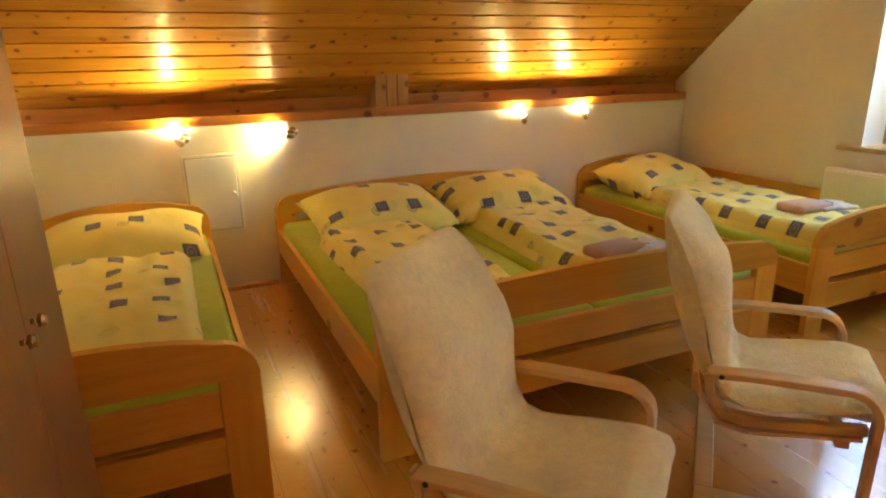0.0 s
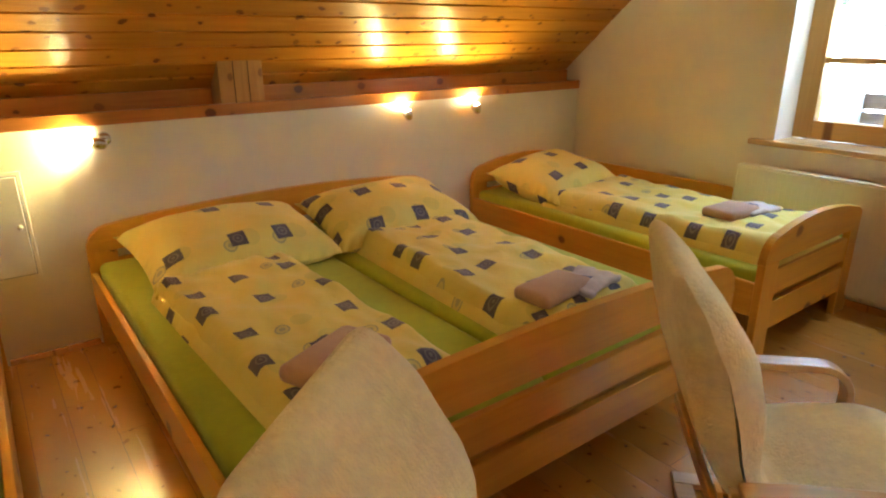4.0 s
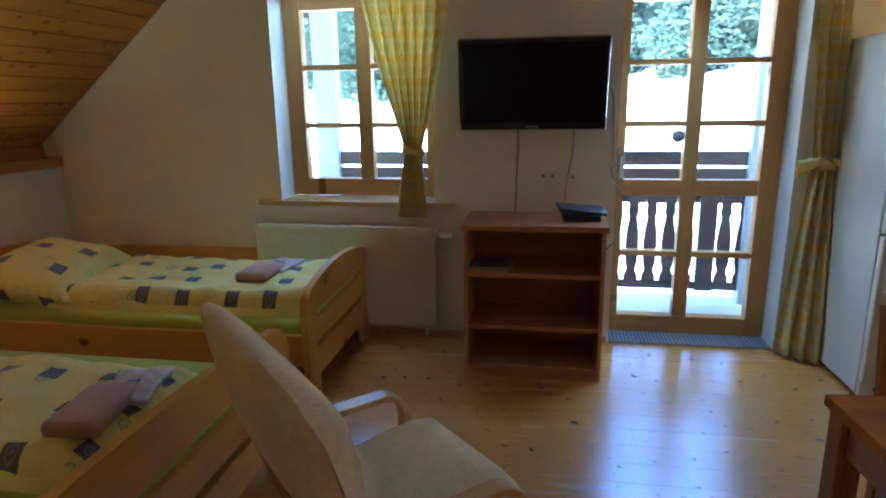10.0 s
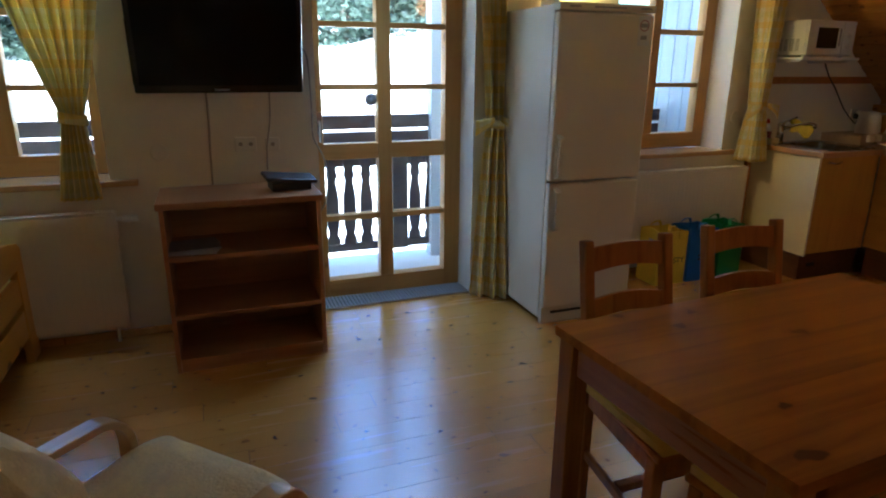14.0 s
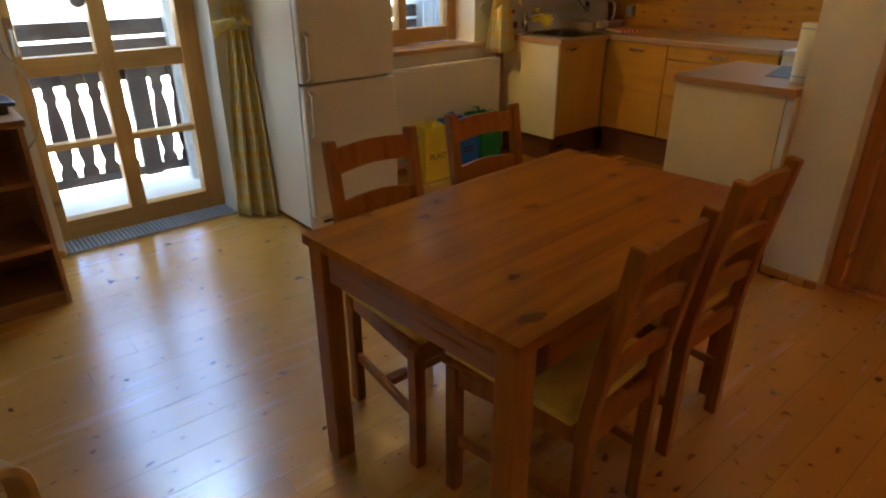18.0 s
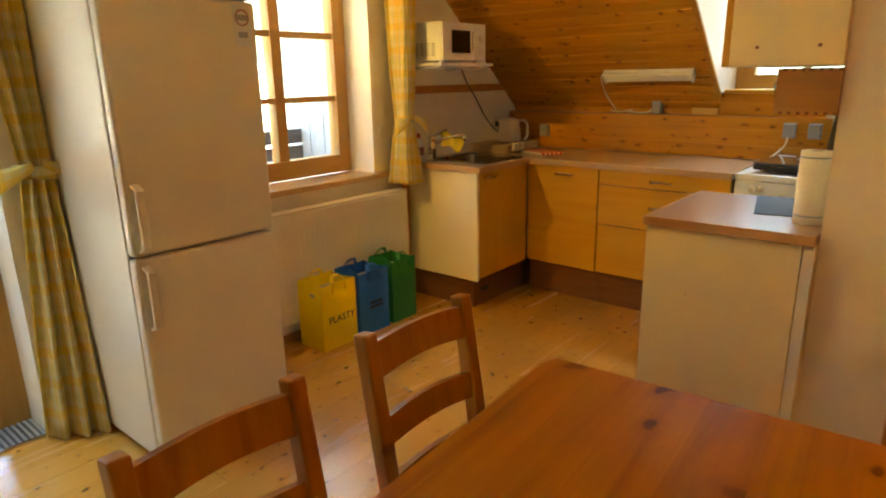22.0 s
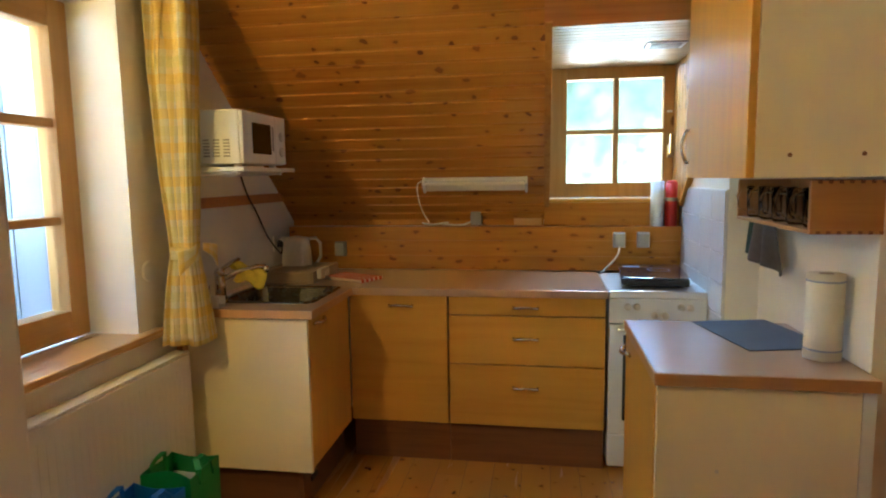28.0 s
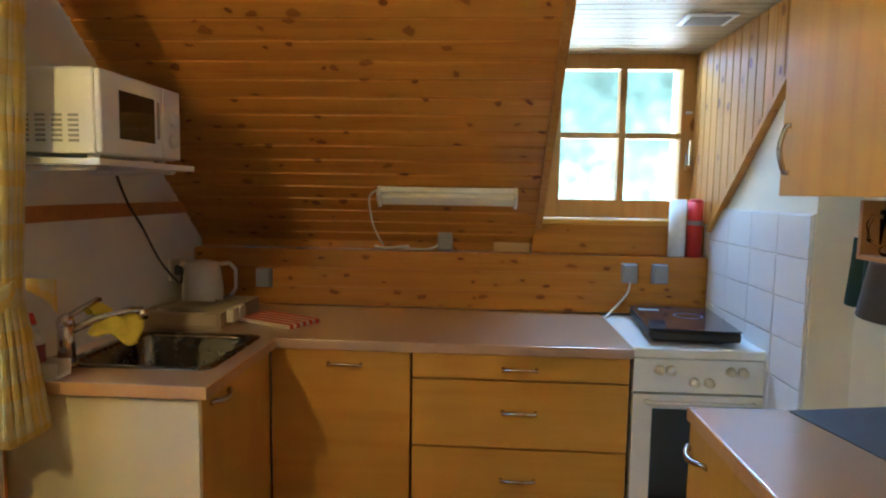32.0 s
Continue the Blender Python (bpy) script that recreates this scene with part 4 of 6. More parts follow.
def duvet(x, y, z, w, d, h, rz, seed):
    """A duvet folded in two: a lower and an upper layer."""
    t = thing("duvet", "folded duvet in yellow linen printed with blue squares", "duvet", (x, y, z), rz, "duvets")
    part("lower_layer", duvet_bm(w, d, h * 0.62, seed), M_LINEN, t, "", True)
    bm = duvet_bm(w - 0.015, d - 0.02, h * 0.72, seed + 20)
    bm.transform(Matrix.Translation((0.012, 0.0, h * 0.36)))
    part("upper_layer", bm, M_LINEN, t, "", True)
    return t


pillow(-0.28, 3.49, 0.515, 0.84, 0.56, 0.27, 10, 0, 1)
pillow(1.13, 3.45, 0.525, 0.88, 0.60, 0.30, 11, 3, 2)
pillow(1.99, 3.45, 0.525, 0.86, 0.60, 0.30, 11, -4, 3)
pillow(3.36, 3.50, 0.525, 0.80, 0.60, 0.30, 11, 8, 4)
duvet(-0.29, 2.53, 0.435, 0.62, 1.35, 0.10, 0, 5)
duvet(1.01, 2.60, 0.435, 0.58, 1.28, 0.10, 2, 6)
duvet(1.95, 2.62, 0.435, 0.64, 1.30, 0.10, -2, 7)
duvet(3.40, 2.60, 0.435, 0.76, 1.45, 0.10, 1, 8)


def towel(x, y, z, w, d, h, rz):
    bm = boxes_bm([((-w / 2, -d / 2, 0), (w / 2, d / 2, h))], min(h * 0.42, 0.03))
    for v in bm.verts:
        v.co.z += 0.008 * noise.noise((v.co.x * 9 + x, v.co.y * 9, 0)) + (0.004 if v.co.z > h * 0.5 else 0)
    o = new("towel", mesh_of("towel", bm, M_TOWEL, True))
    o.matrix_world = pose(x, y, z, 0, 0, rz)
    return tagged(o, "folded rose-brown towel lying on the duvet", "towel", "towels")


towel(0.98, 2.12, 0.532, 0.31, 0.19, 0.055, 24)
towel(1.85, 2.10, 0.54, 0.28, 0.16, 0.05, 8)
towel(3.38, 2.28, 0.54, 0.28, 0.18, 0.045, 0)

M_FACECLOTH = printed("patterned_cloth", (0.62, 0.52, 0.50), (0.70, 0.62, 0.62), (0.12, 0.12, 0.24), (0.30, 0.28, 0.40))
for x, y, z, rz in ((2.02, 2.09, 0.547, 14), (3.54, 2.24, 0.545, -8)):
    bm = grid_cloth(14, 12, lambda u, v: ((u - 0.5) * 0.24, (v - 0.5) * 0.17, 0.02 + 0.02 * math.sin(math.pi * u) * math.sin(math.pi * v) + 0.014 * noise.noise((u * 5 + x, v * 5, 1))), lambda u, v: (u * 0.4, v * 0.3))
    o = new("face_cloth", mesh_of("face_cloth", bm, M_FACECLOTH, True))
    solid(o, 0.02, -1)
    o.matrix_world = pose(x, y, z, 0, 0, rz)
    tagged(o, "small folded cloth with a blue pattern beside the towel", "cloth", "face cloths")

# ---- armchairs ----
def armchair(at, turn):
    """A bent-birch cantilever easy chair with a cream plush cover. It faces +x in its own space."""
    c = thing("armchair", "bent birch armchair with a cream plush seat cover", "armchair", at, turn, "armchairs")
    for s in (-1, 1):
        y = s * 0.308
        # sled, front upright and armrest in one bent strip
        pts = [(-0.13, y, 0.02)]
        pts += [(0.25, y, 0.02)]
        for k in range(1, 7):
            a = -math.pi / 2 + k * math.pi / 2 / 6
            pts.append((0.25 + 0.09 * math.cos(a), y, 0.11 + 0.09 * math.sin(a)))
        pts.append((0.34, y, 0.40))
        for k in range(1, 8):
            a = k * math.radians(97) / 7
            pts.append((0.25 + 0.09 * math.cos(a), y, 0.40 + 0.09 * math.sin(a)))
        pts += [(0.0, y, 0.485), (-0.13, y, 0.474)]
        bm = bmesh.new()
        tube(bm, pts, 0, flat=(0.06, 0.022, (0, 1, 0)))
        soften(bm, 0.003, 1)
        part("side_frame", bm, M_BIRCH, c)
        bm = bmesh.new()
        y2 = s * 0.262
        q = [(0.33, y2, 0.342), (0.1, y2, 0.312), (0.0, y2, 0.298), (-0.075, y2, 0.318), (-0.115, y2, 0.385), (-0.125, y2, 0.45)]
        tube(bm, q, 0, flat=(0.035, 0.03, (0, 1, 0)))
        soften(bm, 0.003, 1)
        part("seat_frame", bm, M_BIRCH, c)
        bm = bmesh.new()
        q = [(0.32, y2, 0.312), (0.1, y2, 0.28), (0.0, y2, 0.265), (-0.085, y2, 0.285), (-0.145, y2, 0.37), (-0.165, y2, 0.45)]
        tube(bm, q, 0, flat=(0.035, 0.012, (0, 1, 0)))
        part("lower_strip", bm, M_BIRCH, c)
        bm = bmesh.new()
        cyl(bm, (-0.09, s * 0.3382, 0.478), (-0.09, s * 0.341, 0.478), 0.008)
        part("bolt", bm, M_DARK, c)
    for nm, lo, hi in (("crossbar", (0.25, -0.277, 0.272), (0.29, 0.277, 0.298)), ("crossbar", (-0.132, -0.277, 0.009), (-0.07, 0.277, 0.031)), ("crossbar", (-0.172, -0.24, 0.36), (-0.152, 0.24, 0.40))):
        box(nm, lo, hi, M_BIRCH, c, 0.004)
    prof = [(0.42, 0.36), (0.405, 0.405), (0.33, 0.425), (0.12, 0.397), (0.02, 0.385), (-0.025, 0.405), (-0.058, 0.47), (-0.066, 0.55), (-0.072, 0.65), (-0.098, 0.75), (-0.175, 0.86), (-0.272, 0.96)]
    back = [(0.405, 0.345), (0.35, 0.345), (0.27, 0.35), (0.07, 0.325), (0.0, 0.318), (-0.08, 0.338), (-0.15, 0.42), (-0.208, 0.53), (-0.248, 0.64), (-0.278, 0.75), (-0.300, 0.86), (-0.313, 0.95)]
    for _ in range(2):
        prof, back = [[p for a_, b_ in zip(q, q[1:]) for p in (a_, ((a_[0] + b_[0]) / 2, (a_[1] + b_[1]) / 2))] + [q[-1]] for q in (prof, back)]
    bm = bmesh.new()
    n = len(prof)
    cols = []
    for j in range(15):
        v = -1 + 2 * j / 14
        e = math.sqrt(max(0, 1 - abs(v) ** 11))
        ring = []
        for k in range(n):
            f_ = k / (n - 1)
            hw = 0.270 + 0.02 * math.sin(math.pi * max(0, (f_ - 0.5) / 0.5))
            if f_ > 0.9:
                hw *= 0.88 + 0.12 * math.sqrt(max(0, 1 - ((f_ - 0.9) / 0.1) ** 2.5))
            if k == 0:
                hw -= 0.02
            fx, fz = prof[k]
            bx, bz = back[k]
            mx_, mz = (fx + bx) / 2, (fz + bz) / 2
            nn = noise.noise((fx * 7, v * 3, fz * 7)) * 0.009
            ring.append((v * hw, mx_ + (fx - mx_) * e + nn, mz + (fz - mz) * e + nn, mx_ + (bx - mx_) * e, mz + (bz - mz) * e))
        cols.append(ring)
    fv = [[bm.verts.new((r[1], r[0], r[2])) for r in ring] for ring in cols]
    bv = [[bm.verts.new((r[3], r[0], r[4])) for r in ring] for ring in cols]
    for j in range(14):
        for k in range(n - 1):
            bm.faces.new((fv[j][k], fv[j + 1][k], fv[j + 1][k + 1], fv[j][k + 1]))
            bm.faces.new((bv[j][k], bv[j][k + 1], bv[j + 1][k + 1], bv[j + 1][k]))
        bm.faces.new((fv[j][0], bv[j][0], bv[j + 1][0], fv[j + 1][0]))
        bm.faces.new((fv[j][n - 1], fv[j + 1][n - 1], bv[j + 1][n - 1], bv[j][n - 1]))
    bmesh.ops.remove_doubles(bm, verts=bm.verts[:], dist=0.0008)
    bmesh.ops.recalc_face_normals(bm, faces=bm.faces[:])
    o = part("cushion", bm, M_CREAM, c, "cream plush cover over the seat and back", True)
    sub = o.modifiers.new("smooth", "SUBSURF")
    sub.levels = sub.render_levels = 1
    return c


armchair((1.788, 1.278, 0), -47)
armchair((0.768, 1.186, 0), -50)

# ---- dining table and chairs ----
tb = thing("dining_table", "dark antique-stained pine dining table", "table", (1.533, -0.535, 0), 3.5)
for i in range(6):
    x = -0.375 + i * 0.125
    box("tabletop_board", (x, -0.595, 0.712), (x + 0.125, 0.595, 0.74), M_TABLE, tb, 0.0)
for sx_ in (-1, 1):
    for sy in (-1, 1):
        bm = bmesh.new()
        add_box(bm, (sx_ * 0.335 - 0.03, sy * 0.555 - 0.03, 0), (sx_ * 0.335 + 0.03, sy * 0.555 + 0.03, 0.711))
        soften(bm, 0.004)
        part("leg", bm, M_CHAIR, tb)
for s in (-1, 1):
    box("apron", (s * 0.335 - 0.011, -0.524, 0.61), (s * 0.335 + 0.011, 0.524, 0.711), M_TABLE, tb, 0.002)
    box("apron", (-0.304, s * 0.555 - 0.011, 0.61), (0.304, s * 0.555 + 0.011, 0.711), wood("antique_pine_cross", (0.42, 0.17, 0.045), (0.26, 0.085, 0.02), 0, 0.4, 0.3), tb, 0.002)


def dining_chair(at, turn, cushion=True):
    """A ladder-back pine chair that faces +x in its own space; its seat narrows towards the back."""
    c = thing("dining_chair", "dark antique-stained pine ladder-back chair at the table", "chair", at, turn, "chairs round the table")
    back_y, front_y = 0.152, 0.19
    for s in (-1, 1):
        bm = bmesh.new()
        tube(bm, [(-0.20, s * back_y, 0), (-0.20, s * back_y, 0.40), (-0.206, s * back_y, 0.48), (-0.228, s * back_y, 0.62), (-0.275, s * back_y, 0.905)], 0, flat=(0.034, 0.040, (0, 1, 0)))
        soften(bm, 0.005)
        part("back_post", bm, M_CHAIR, c)
        box("leg", (0.165, s * front_y - 0.019, 0), (0.203, s * front_y + 0.019, 0.425), M_CHAIR, c, 0.004)
        for nm, z, w_, h_ in (("stretcher", 0.185, 0.018, 0.032), ("seat_rail", 0.397, 0.022, 0.056)):
            bm = bmesh.new()
            tube(bm, [(-0.181, s * back_y, z), (0.1645, s * front_y, z)], 0, flat=(w_, h_))
            soften(bm, 0.003, 1)
            part(nm, bm, M_CHAIR, c)
    box("cross_stretcher", (-0.02, -0.158, 0.172), (0.01, 0.158, 0.20), M_CHAIR, c, 0.003)
    box("seat_rail", (0.172, -0.17, 0.37), (0.196, 0.17, 0.425), M_CHAIR, c, 0.003)
    box("seat_rail", (-0.211, -0.134, 0.37), (-0.19, 0.134, 0.425), M_CHAIR, c, 0.003)
    bm = bmesh.new()
    prism(bm, ((-0.178, -0.165), (0.218, -0.212), (0.218, 0.212), (-0.178, 0.165)), 2, 0.4265, 0.446)
    soften(bm, 0.006)
    part("seat", bm, M_TABLE, c)
    for z, h in ((0.842, 0.078), (0.685, 0.062), (0.555, 0.056)):
        bm = bmesh.new()
        half = back_y - 0.016
        top = [(-half + 2 * half * k / 10, z + h / 2 + (0.010 if z > 0.8 else 0.014) * math.sin(math.pi * k / 10)) for k in range(11)]
        bot = [(-half + 2 * half * k / 10, z - h / 2 + 0.014 * math.sin(math.pi * k / 10)) for k in range(11)]
        xx = -0.228 - 0.047 * (z - 0.62) / 0.285
        prism(bm, top + bot[::-1], 0, xx - 0.009, xx + 0.009)
        bm.transform(Matrix.Translation((xx, 0, z)) @ Matrix.Rotation(radians(-9.4), 4, "Y") @ Matrix.Translation((-xx, 0, -z)))
        part("back_slat", bm, M_CHAIR, c)
    if cushion:
        q = thing("seat_cushion", "plump yellow seat cushion on the chair", "cushion", at, turn, "seat cushions")
        bm = boxes_bm([((-0.185, -0.195, 0.4475), (0.215, 0.195, 0.50))])
        bmesh.ops.subdivide_edges(bm, edges=bm.edges[:], cuts=7, use_grid_fill=True)
        for v in bm.verts:
            e = (1 - abs((v.co.x - 0.015) / 0.2) ** 4) * (1 - abs(v.co.y / 0.195) ** 4)
            v.co.z = 0.4475 + (v.co.z - 0.4475) * (0.45 + 0.65 * math.sqrt(max(0, e)))
        for v in bm.verts:
            v.co.z += 0.006 * noise.noise((v.co.x * 9, v.co.y * 9, at[1])) * (v.co.z > 0.46)
        part("pad", bm, M_CUSHION, q, "", True)
    return c


dining_chair((1.815, -0.297, 0), 180)
dining_chair((1.848, -0.805, 0), 178)
dining_chair((1.325, -0.335, 0), 4)
dining_chair((1.378, -0.865, 0), 1)

# ---- floor boards ----
rng = random.Random(11)
plank_mesh = {}
x = XW - 0.02
k = 0
while x < 4.2:
    wd = 0.138
    y = -4.06 - rng.uniform(0, 1.5)
    while y < 3.92:
        ln = rng.choice((1.8, 2.2, 2.6, 3.0))
        key = ln
        if key not in plank_mesh:
            plank_mesh[key] = mesh_of("floor_board", boxes_bm([((0.0007, 0.0009, -0.02), (wd - 0.0007, ln - 0.0009, 0.0))]), M_FLOOR)
        y1 = y + ln
        if y < -4.06 or y1 > 3.92:
            a, b = max(y, -4.06), min(y1, 3.92)
            me = mesh_of("floor_board", boxes_bm([((0.0007, 0.0009, -0.02), (wd - 0.0007, b - a - 0.0009, 0.0))]), M_FLOOR) if b - a > 0.05 else None
            y = a
        else:
            me = plank_mesh[key]
        if me:
            o = new("floor_board", me)
            o.parent = bpy.data.objects["floor"]
            o.location = (x, y, 0)
        y = y1
    x += wd

# ---- sleeping and sitting end ----
def curtain(name, path_top, path_tie, path_bot, z_top, z_tie, z_bot, x_wall, folds, cloth_w, label, bow=True, tails=(-1,), depth=(0.03, 0.016, 0.028), sweep=0.0):
    """A gathered curtain hung at z_top, tied at z_tie: each path is (y from, y to)."""
    t = thing(name, label, "curtain", (0, 0, 0), 0, "curtains")

    def f(u, v):
        z = z_top + (z_bot - z_top) * v
        vt = (z_top - z_tie) / (z_top - z_bot)
        if v < vt:
            k = (v / vt) ** 1.4
            a, b = [path_top[i] + (path_tie[i] - path_top[i]) * k for i in (0, 1)]
            amp = depth[0] * (1 - k) + depth[1] * k
        else:
            k = ((v - vt) / (1 - vt)) ** 0.8
            a, b = [path_tie[i] + (path_bot[i] - path_tie[i]) * k for i in (0, 1)]
            amp = depth[1] * (1 - k) + depth[2] * k
        w = abs(b - a)
        ph = u * folds * 2 * math.pi + 0.6 * math.sin(v * 3 + folds)
        y = a + (b - a) * (u + 0.018 * math.sin(ph * 2 + 1.0))
        if depth[0] > 0.08:
            y += 0.017 * (amp / depth[0]) * math.sin(5 * ph + 0.7 * math.sin(2 * v))
        x = x_wall - 0.015 - max(depth) * 0.9 + amp * math.sin(ph) - 0.012 * math.sin(math.pi * u) + 0.006 * noise.noise((u * 6, v * 5, folds))
        if v > vt:
            x -= sweep * u * ((v - vt) / (1 - vt)) ** 0.8
        return (x, y, z)
    bm = grid_cloth(folds * (30 if depth[0] > 0.08 else 12), 40, f, lambda u, v: (u * cloth_w, v * (z_top - z_bot)))
    o = part("cloth", bm, M_CURTAIN, t, "", True)
    solid(o, 0.003)
    yc, w = (path_tie[0] + path_tie[1]) / 2, abs(path_tie[1] - path_tie[0]) / 2 + 0.012
    bm = bmesh.new()
    uvl = bm.loops.layers.uv.new("UVMap")
    pts = [(x_wall - 0.015 - max(depth) * 0.9 + (depth[1] + 0.012) * math.cos(a), yc + w * math.sin(a), z_tie + 0.01 * math.sin(a)) for a in [k * 2 * math.pi / 20 for k in range(21)]]
    tube(bm, pts, 0, flat=(0.012, 0.05))
    for fc in bm.faces:
        for lp in fc.loops:
            lp[uvl].uv = (lp.vert.co.y + lp.vert.co.x, lp.vert.co.z)
    part("tieback", bm, M_CURTAIN, t, "", True)
    if bow:
        for sgn in tails:
            bm = grid_cloth(6, 4, lambda u, v: (x_wall - 0.015 - max(depth) * 0.9 - depth[1] - 0.03 - 0.012 * math.sin(u * 4), yc + sgn * (0.02 + 0.12 * u), z_tie + 0.03 - 0.05 * u + (v - 0.5) * (0.03 + 0.06 * u)), lambda u, v: (u * 0.16, v * 0.09))
            o = part("bow_tail", bm, M_CURTAIN, t, "", True)
            solid(o, 0.004)
    bm = bmesh.new()
    cyl(bm, (x_wall - 0.06, min(path_top) - 0.15, z_top + 0.01), (x_wall - 0.06, max(path_top) + 0.15, z_top + 0.01), 0.011)
    part("curtain_rod", bm, M_CHROME, t)
    return t


curtain("curtain", (1.86, 1.31), (1.59, 1.495), (1.65, 1.465), 2.22, 1.17, 0.775, XE - 0.01, 7, 1.7, "yellow checked curtain tied in the middle beside the window", False, depth=(0.032, 0.03, 0.035))
curtain("curtain", (-0.56, -0.735), (-0.625, -0.735), (-0.535, -0.735), 2.22, 1.09, 0.012, XE + 0.0, 3, 1.3, "long yellow checked curtain tied beside the balcony door", True, (1, -1), depth=(0.028, 0.022, 0.036), sweep=0.13)
curtain("curtain", (-2.605, -2.71), (-2.62, -2.70), (-2.59, -2.735), 2.24, 1.15, 0.79, XE - 0.03, 6, 1.7, "yellow checked curtain tied beside the kitchen window", True, (1, -1), depth=(0.082, 0.038, 0.072))

tv = thing("television", "black flat television on a tilting wall bracket", "television", (3.87, 0.855, 1.53), 0)
tilt = pose(0, 0, 0, 0, -12, 0)


def tilted(bm, m=tilt):
    bm.transform(m)
    return bm


part("bezel", tilted(boxes_bm([((-0.035, -0.40, -0.245), (0.035, 0.40, 0.245))], 0.008)), M_BLACK, tv)
part("screen", tilted(boxes_bm([((-0.0365, -0.375, -0.205), (-0.0352, 0.375, 0.22))])), plain("screen_glass", (0.003, 0.003, 0.004), 0.12, vary=0.0, spec=0.25), tv)
part("maker_mark", tilted(boxes_bm([((-0.0375, -0.035, -0.232), (-0.0362, 0.035, -0.222))])), M_GREY, tv)
part("silver_edge", tilted(boxes_bm([((-0.03, 0.4001, -0.2), (-0.018, 0.403, 0.10))])), M_STEEL, tv)
box("bracket", (0.03, -0.12, -0.14), (0.118, 0.12, 0.10), M_DARK, tv, 0.004)


def cable(name, pts, r, material, label, category="cable"):
    bm = bmesh.new()
    # smooth the run
    out = []
    P = [Vector(p) for p in pts]
    for i in range(len(P) - 1):
        p0, p1, p2, p3 = P[max(i - 1, 0)], P[i], P[i + 1], P[min(i + 2, len(P) - 1)]
        for k in range(6):
            s = k / 6
            out.append(0.5 * ((2 * p1) + (p2 - p0) * s + (2 * p0 - 5 * p1 + 4 * p2 - p3) * s * s + (3 * p1 - p0 - 3 * p2 + p3) * s ** 3))
    out.append(P[-1])
    tube(bm, out, r, 6)
    return tagged(new(name, mesh_of(name, bm, material, True)), label, category)


M_CABLE = plain("grey_cable", (0.34, 0.30, 0.24), 0.5)
M_CABLEW = plain("white_cable", (0.75, 0.72, 0.64), 0.5)
cable("cable", [(3.975, 0.935, 1.30), (3.98, 0.933, 1.18), (3.98, 0.94, 1.0), (3.98, 0.945, 0.78)], 0.006, M_CABLE, "grey cable running down the wall from the television")
cable("cable", [(3.97, 0.62, 1.30), (3.975, 0.625, 1.15), (3.97, 0.65, 1.0), (3.93, 0.66, 0.88)], 0.005, M_CABLE, "grey cable from the television to the set-top box")
cable("cable", [(3.95, 0.45, 1.52), (3.96, 0.415, 1.45), (3.96, 0.405, 1.2), (3.96, 0.405, 1.05), (3.96, 0.36, 0.95), (3.96, 0.335, 0.85), (3.96, 0.35, 0.68), (3.97, 0.42, 0.58)], 0.005, M_CABLE, "thin grey cable hanging beside the balcony door")
for (y, z), w_, h_ in (((0.76, 1.015), 0.11, 0.072), ((0.62, 1.01), 0.075, 0.072)):
    s = thing("wall_socket", "cream double wall socket below the television", "wall socket", (3.989, y, z), 0, "wall sockets")
    box("plate", (-0.012, -w_ / 2, -h_ / 2), (0, w_ / 2, h_ / 2), M_RAD, s, 0.004)
    for k in range(2 if w_ > 0.1 else 1):
        yy = (0.026 if k else -0.026) if w_ > 0.1 else 0
        bm = bmesh.new()
        cyl(bm, (-0.0125, yy, 0), (-0.010, yy, 0), 0.011)
        part("insert", bm, M_CABLE, s)
s = thing("junction_cover", "round cream cover in the wall", "cover plate", (3.989, 1.186, 0.985))
bm = bmesh.new()
bmesh.ops.create_cone(bm, cap_ends=True, segments=28, radius1=0.044, radius2=0.040, depth=0.006, matrix=pose(-0.003, 0, 0, 0, -90, 0))
part("disc", bm, M_RAD, s)
s = thing("junction_cover", "round cream cover beside the kitchen curtain", "cover plate", (3.989, -2.59, 1.09))
bm = bmesh.new()
bmesh.ops.create_cone(bm, cap_ends=True, segments=28, radius1=0.042, radius2=0.038, depth=0.006, matrix=pose(-0.003, 0, 0, 0, -90, 0))
part("disc", bm, M_RAD, s)

# shelf unit
sh = thing("shelf_unit", "low reddish-brown open shelf unit below the television", "shelf", (3.63, 0.825, 0), 0)
box("side_panel", (-0.2, -0.358, 0), (0.2, -0.338, 0.80), M_SHELF, sh, 0.002)
box("side_panel", (-0.2, 0.338, 0), (0.2, 0.358, 0.80), M_SHELF, sh, 0.002)
box("top", (-0.21, -0.37, 0.801), (0.205, 0.37, 0.832), M_SHELF, sh, 0.004)
for z in (0.045, 0.27, 0.555):
    box("shelf", (-0.195, -0.337, z), (0.19, 0.337, z + 0.022), M_SHELF, sh, 0.002)
box("plinth", (-0.19, -0.337, 0), (-0.172, 0.337, 0.044), M_SHELF, sh, 0.001)
box("back_panel", (0.191, -0.337, 0.03), (0.197, 0.337, 0.80), M_SHELF, sh, 0.0)
mg = [thing("magazine", "thin grey magazine lying on the shelf", "magazine", (3.56, 1.06, 0.577 + 0.008 * i), 7 * i - 6, "magazines on the shelf") for i in range(3)]
for i, o in enumerate(mg):
    box("booklet", (-0.10, -0.115, 0), (0.10, 0.115, 0.0075), plain("magazine_paper", (0.42 - 0.1 * i, 0.40 - 0.09 * i, 0.36 - 0.06 * i), 0.4), o, 0.001)
ro = thing("set_top_box", "black set-top box tilted on a stand on the shelf unit", "set-top box", (3.62, 0.59, 0.832), 6)
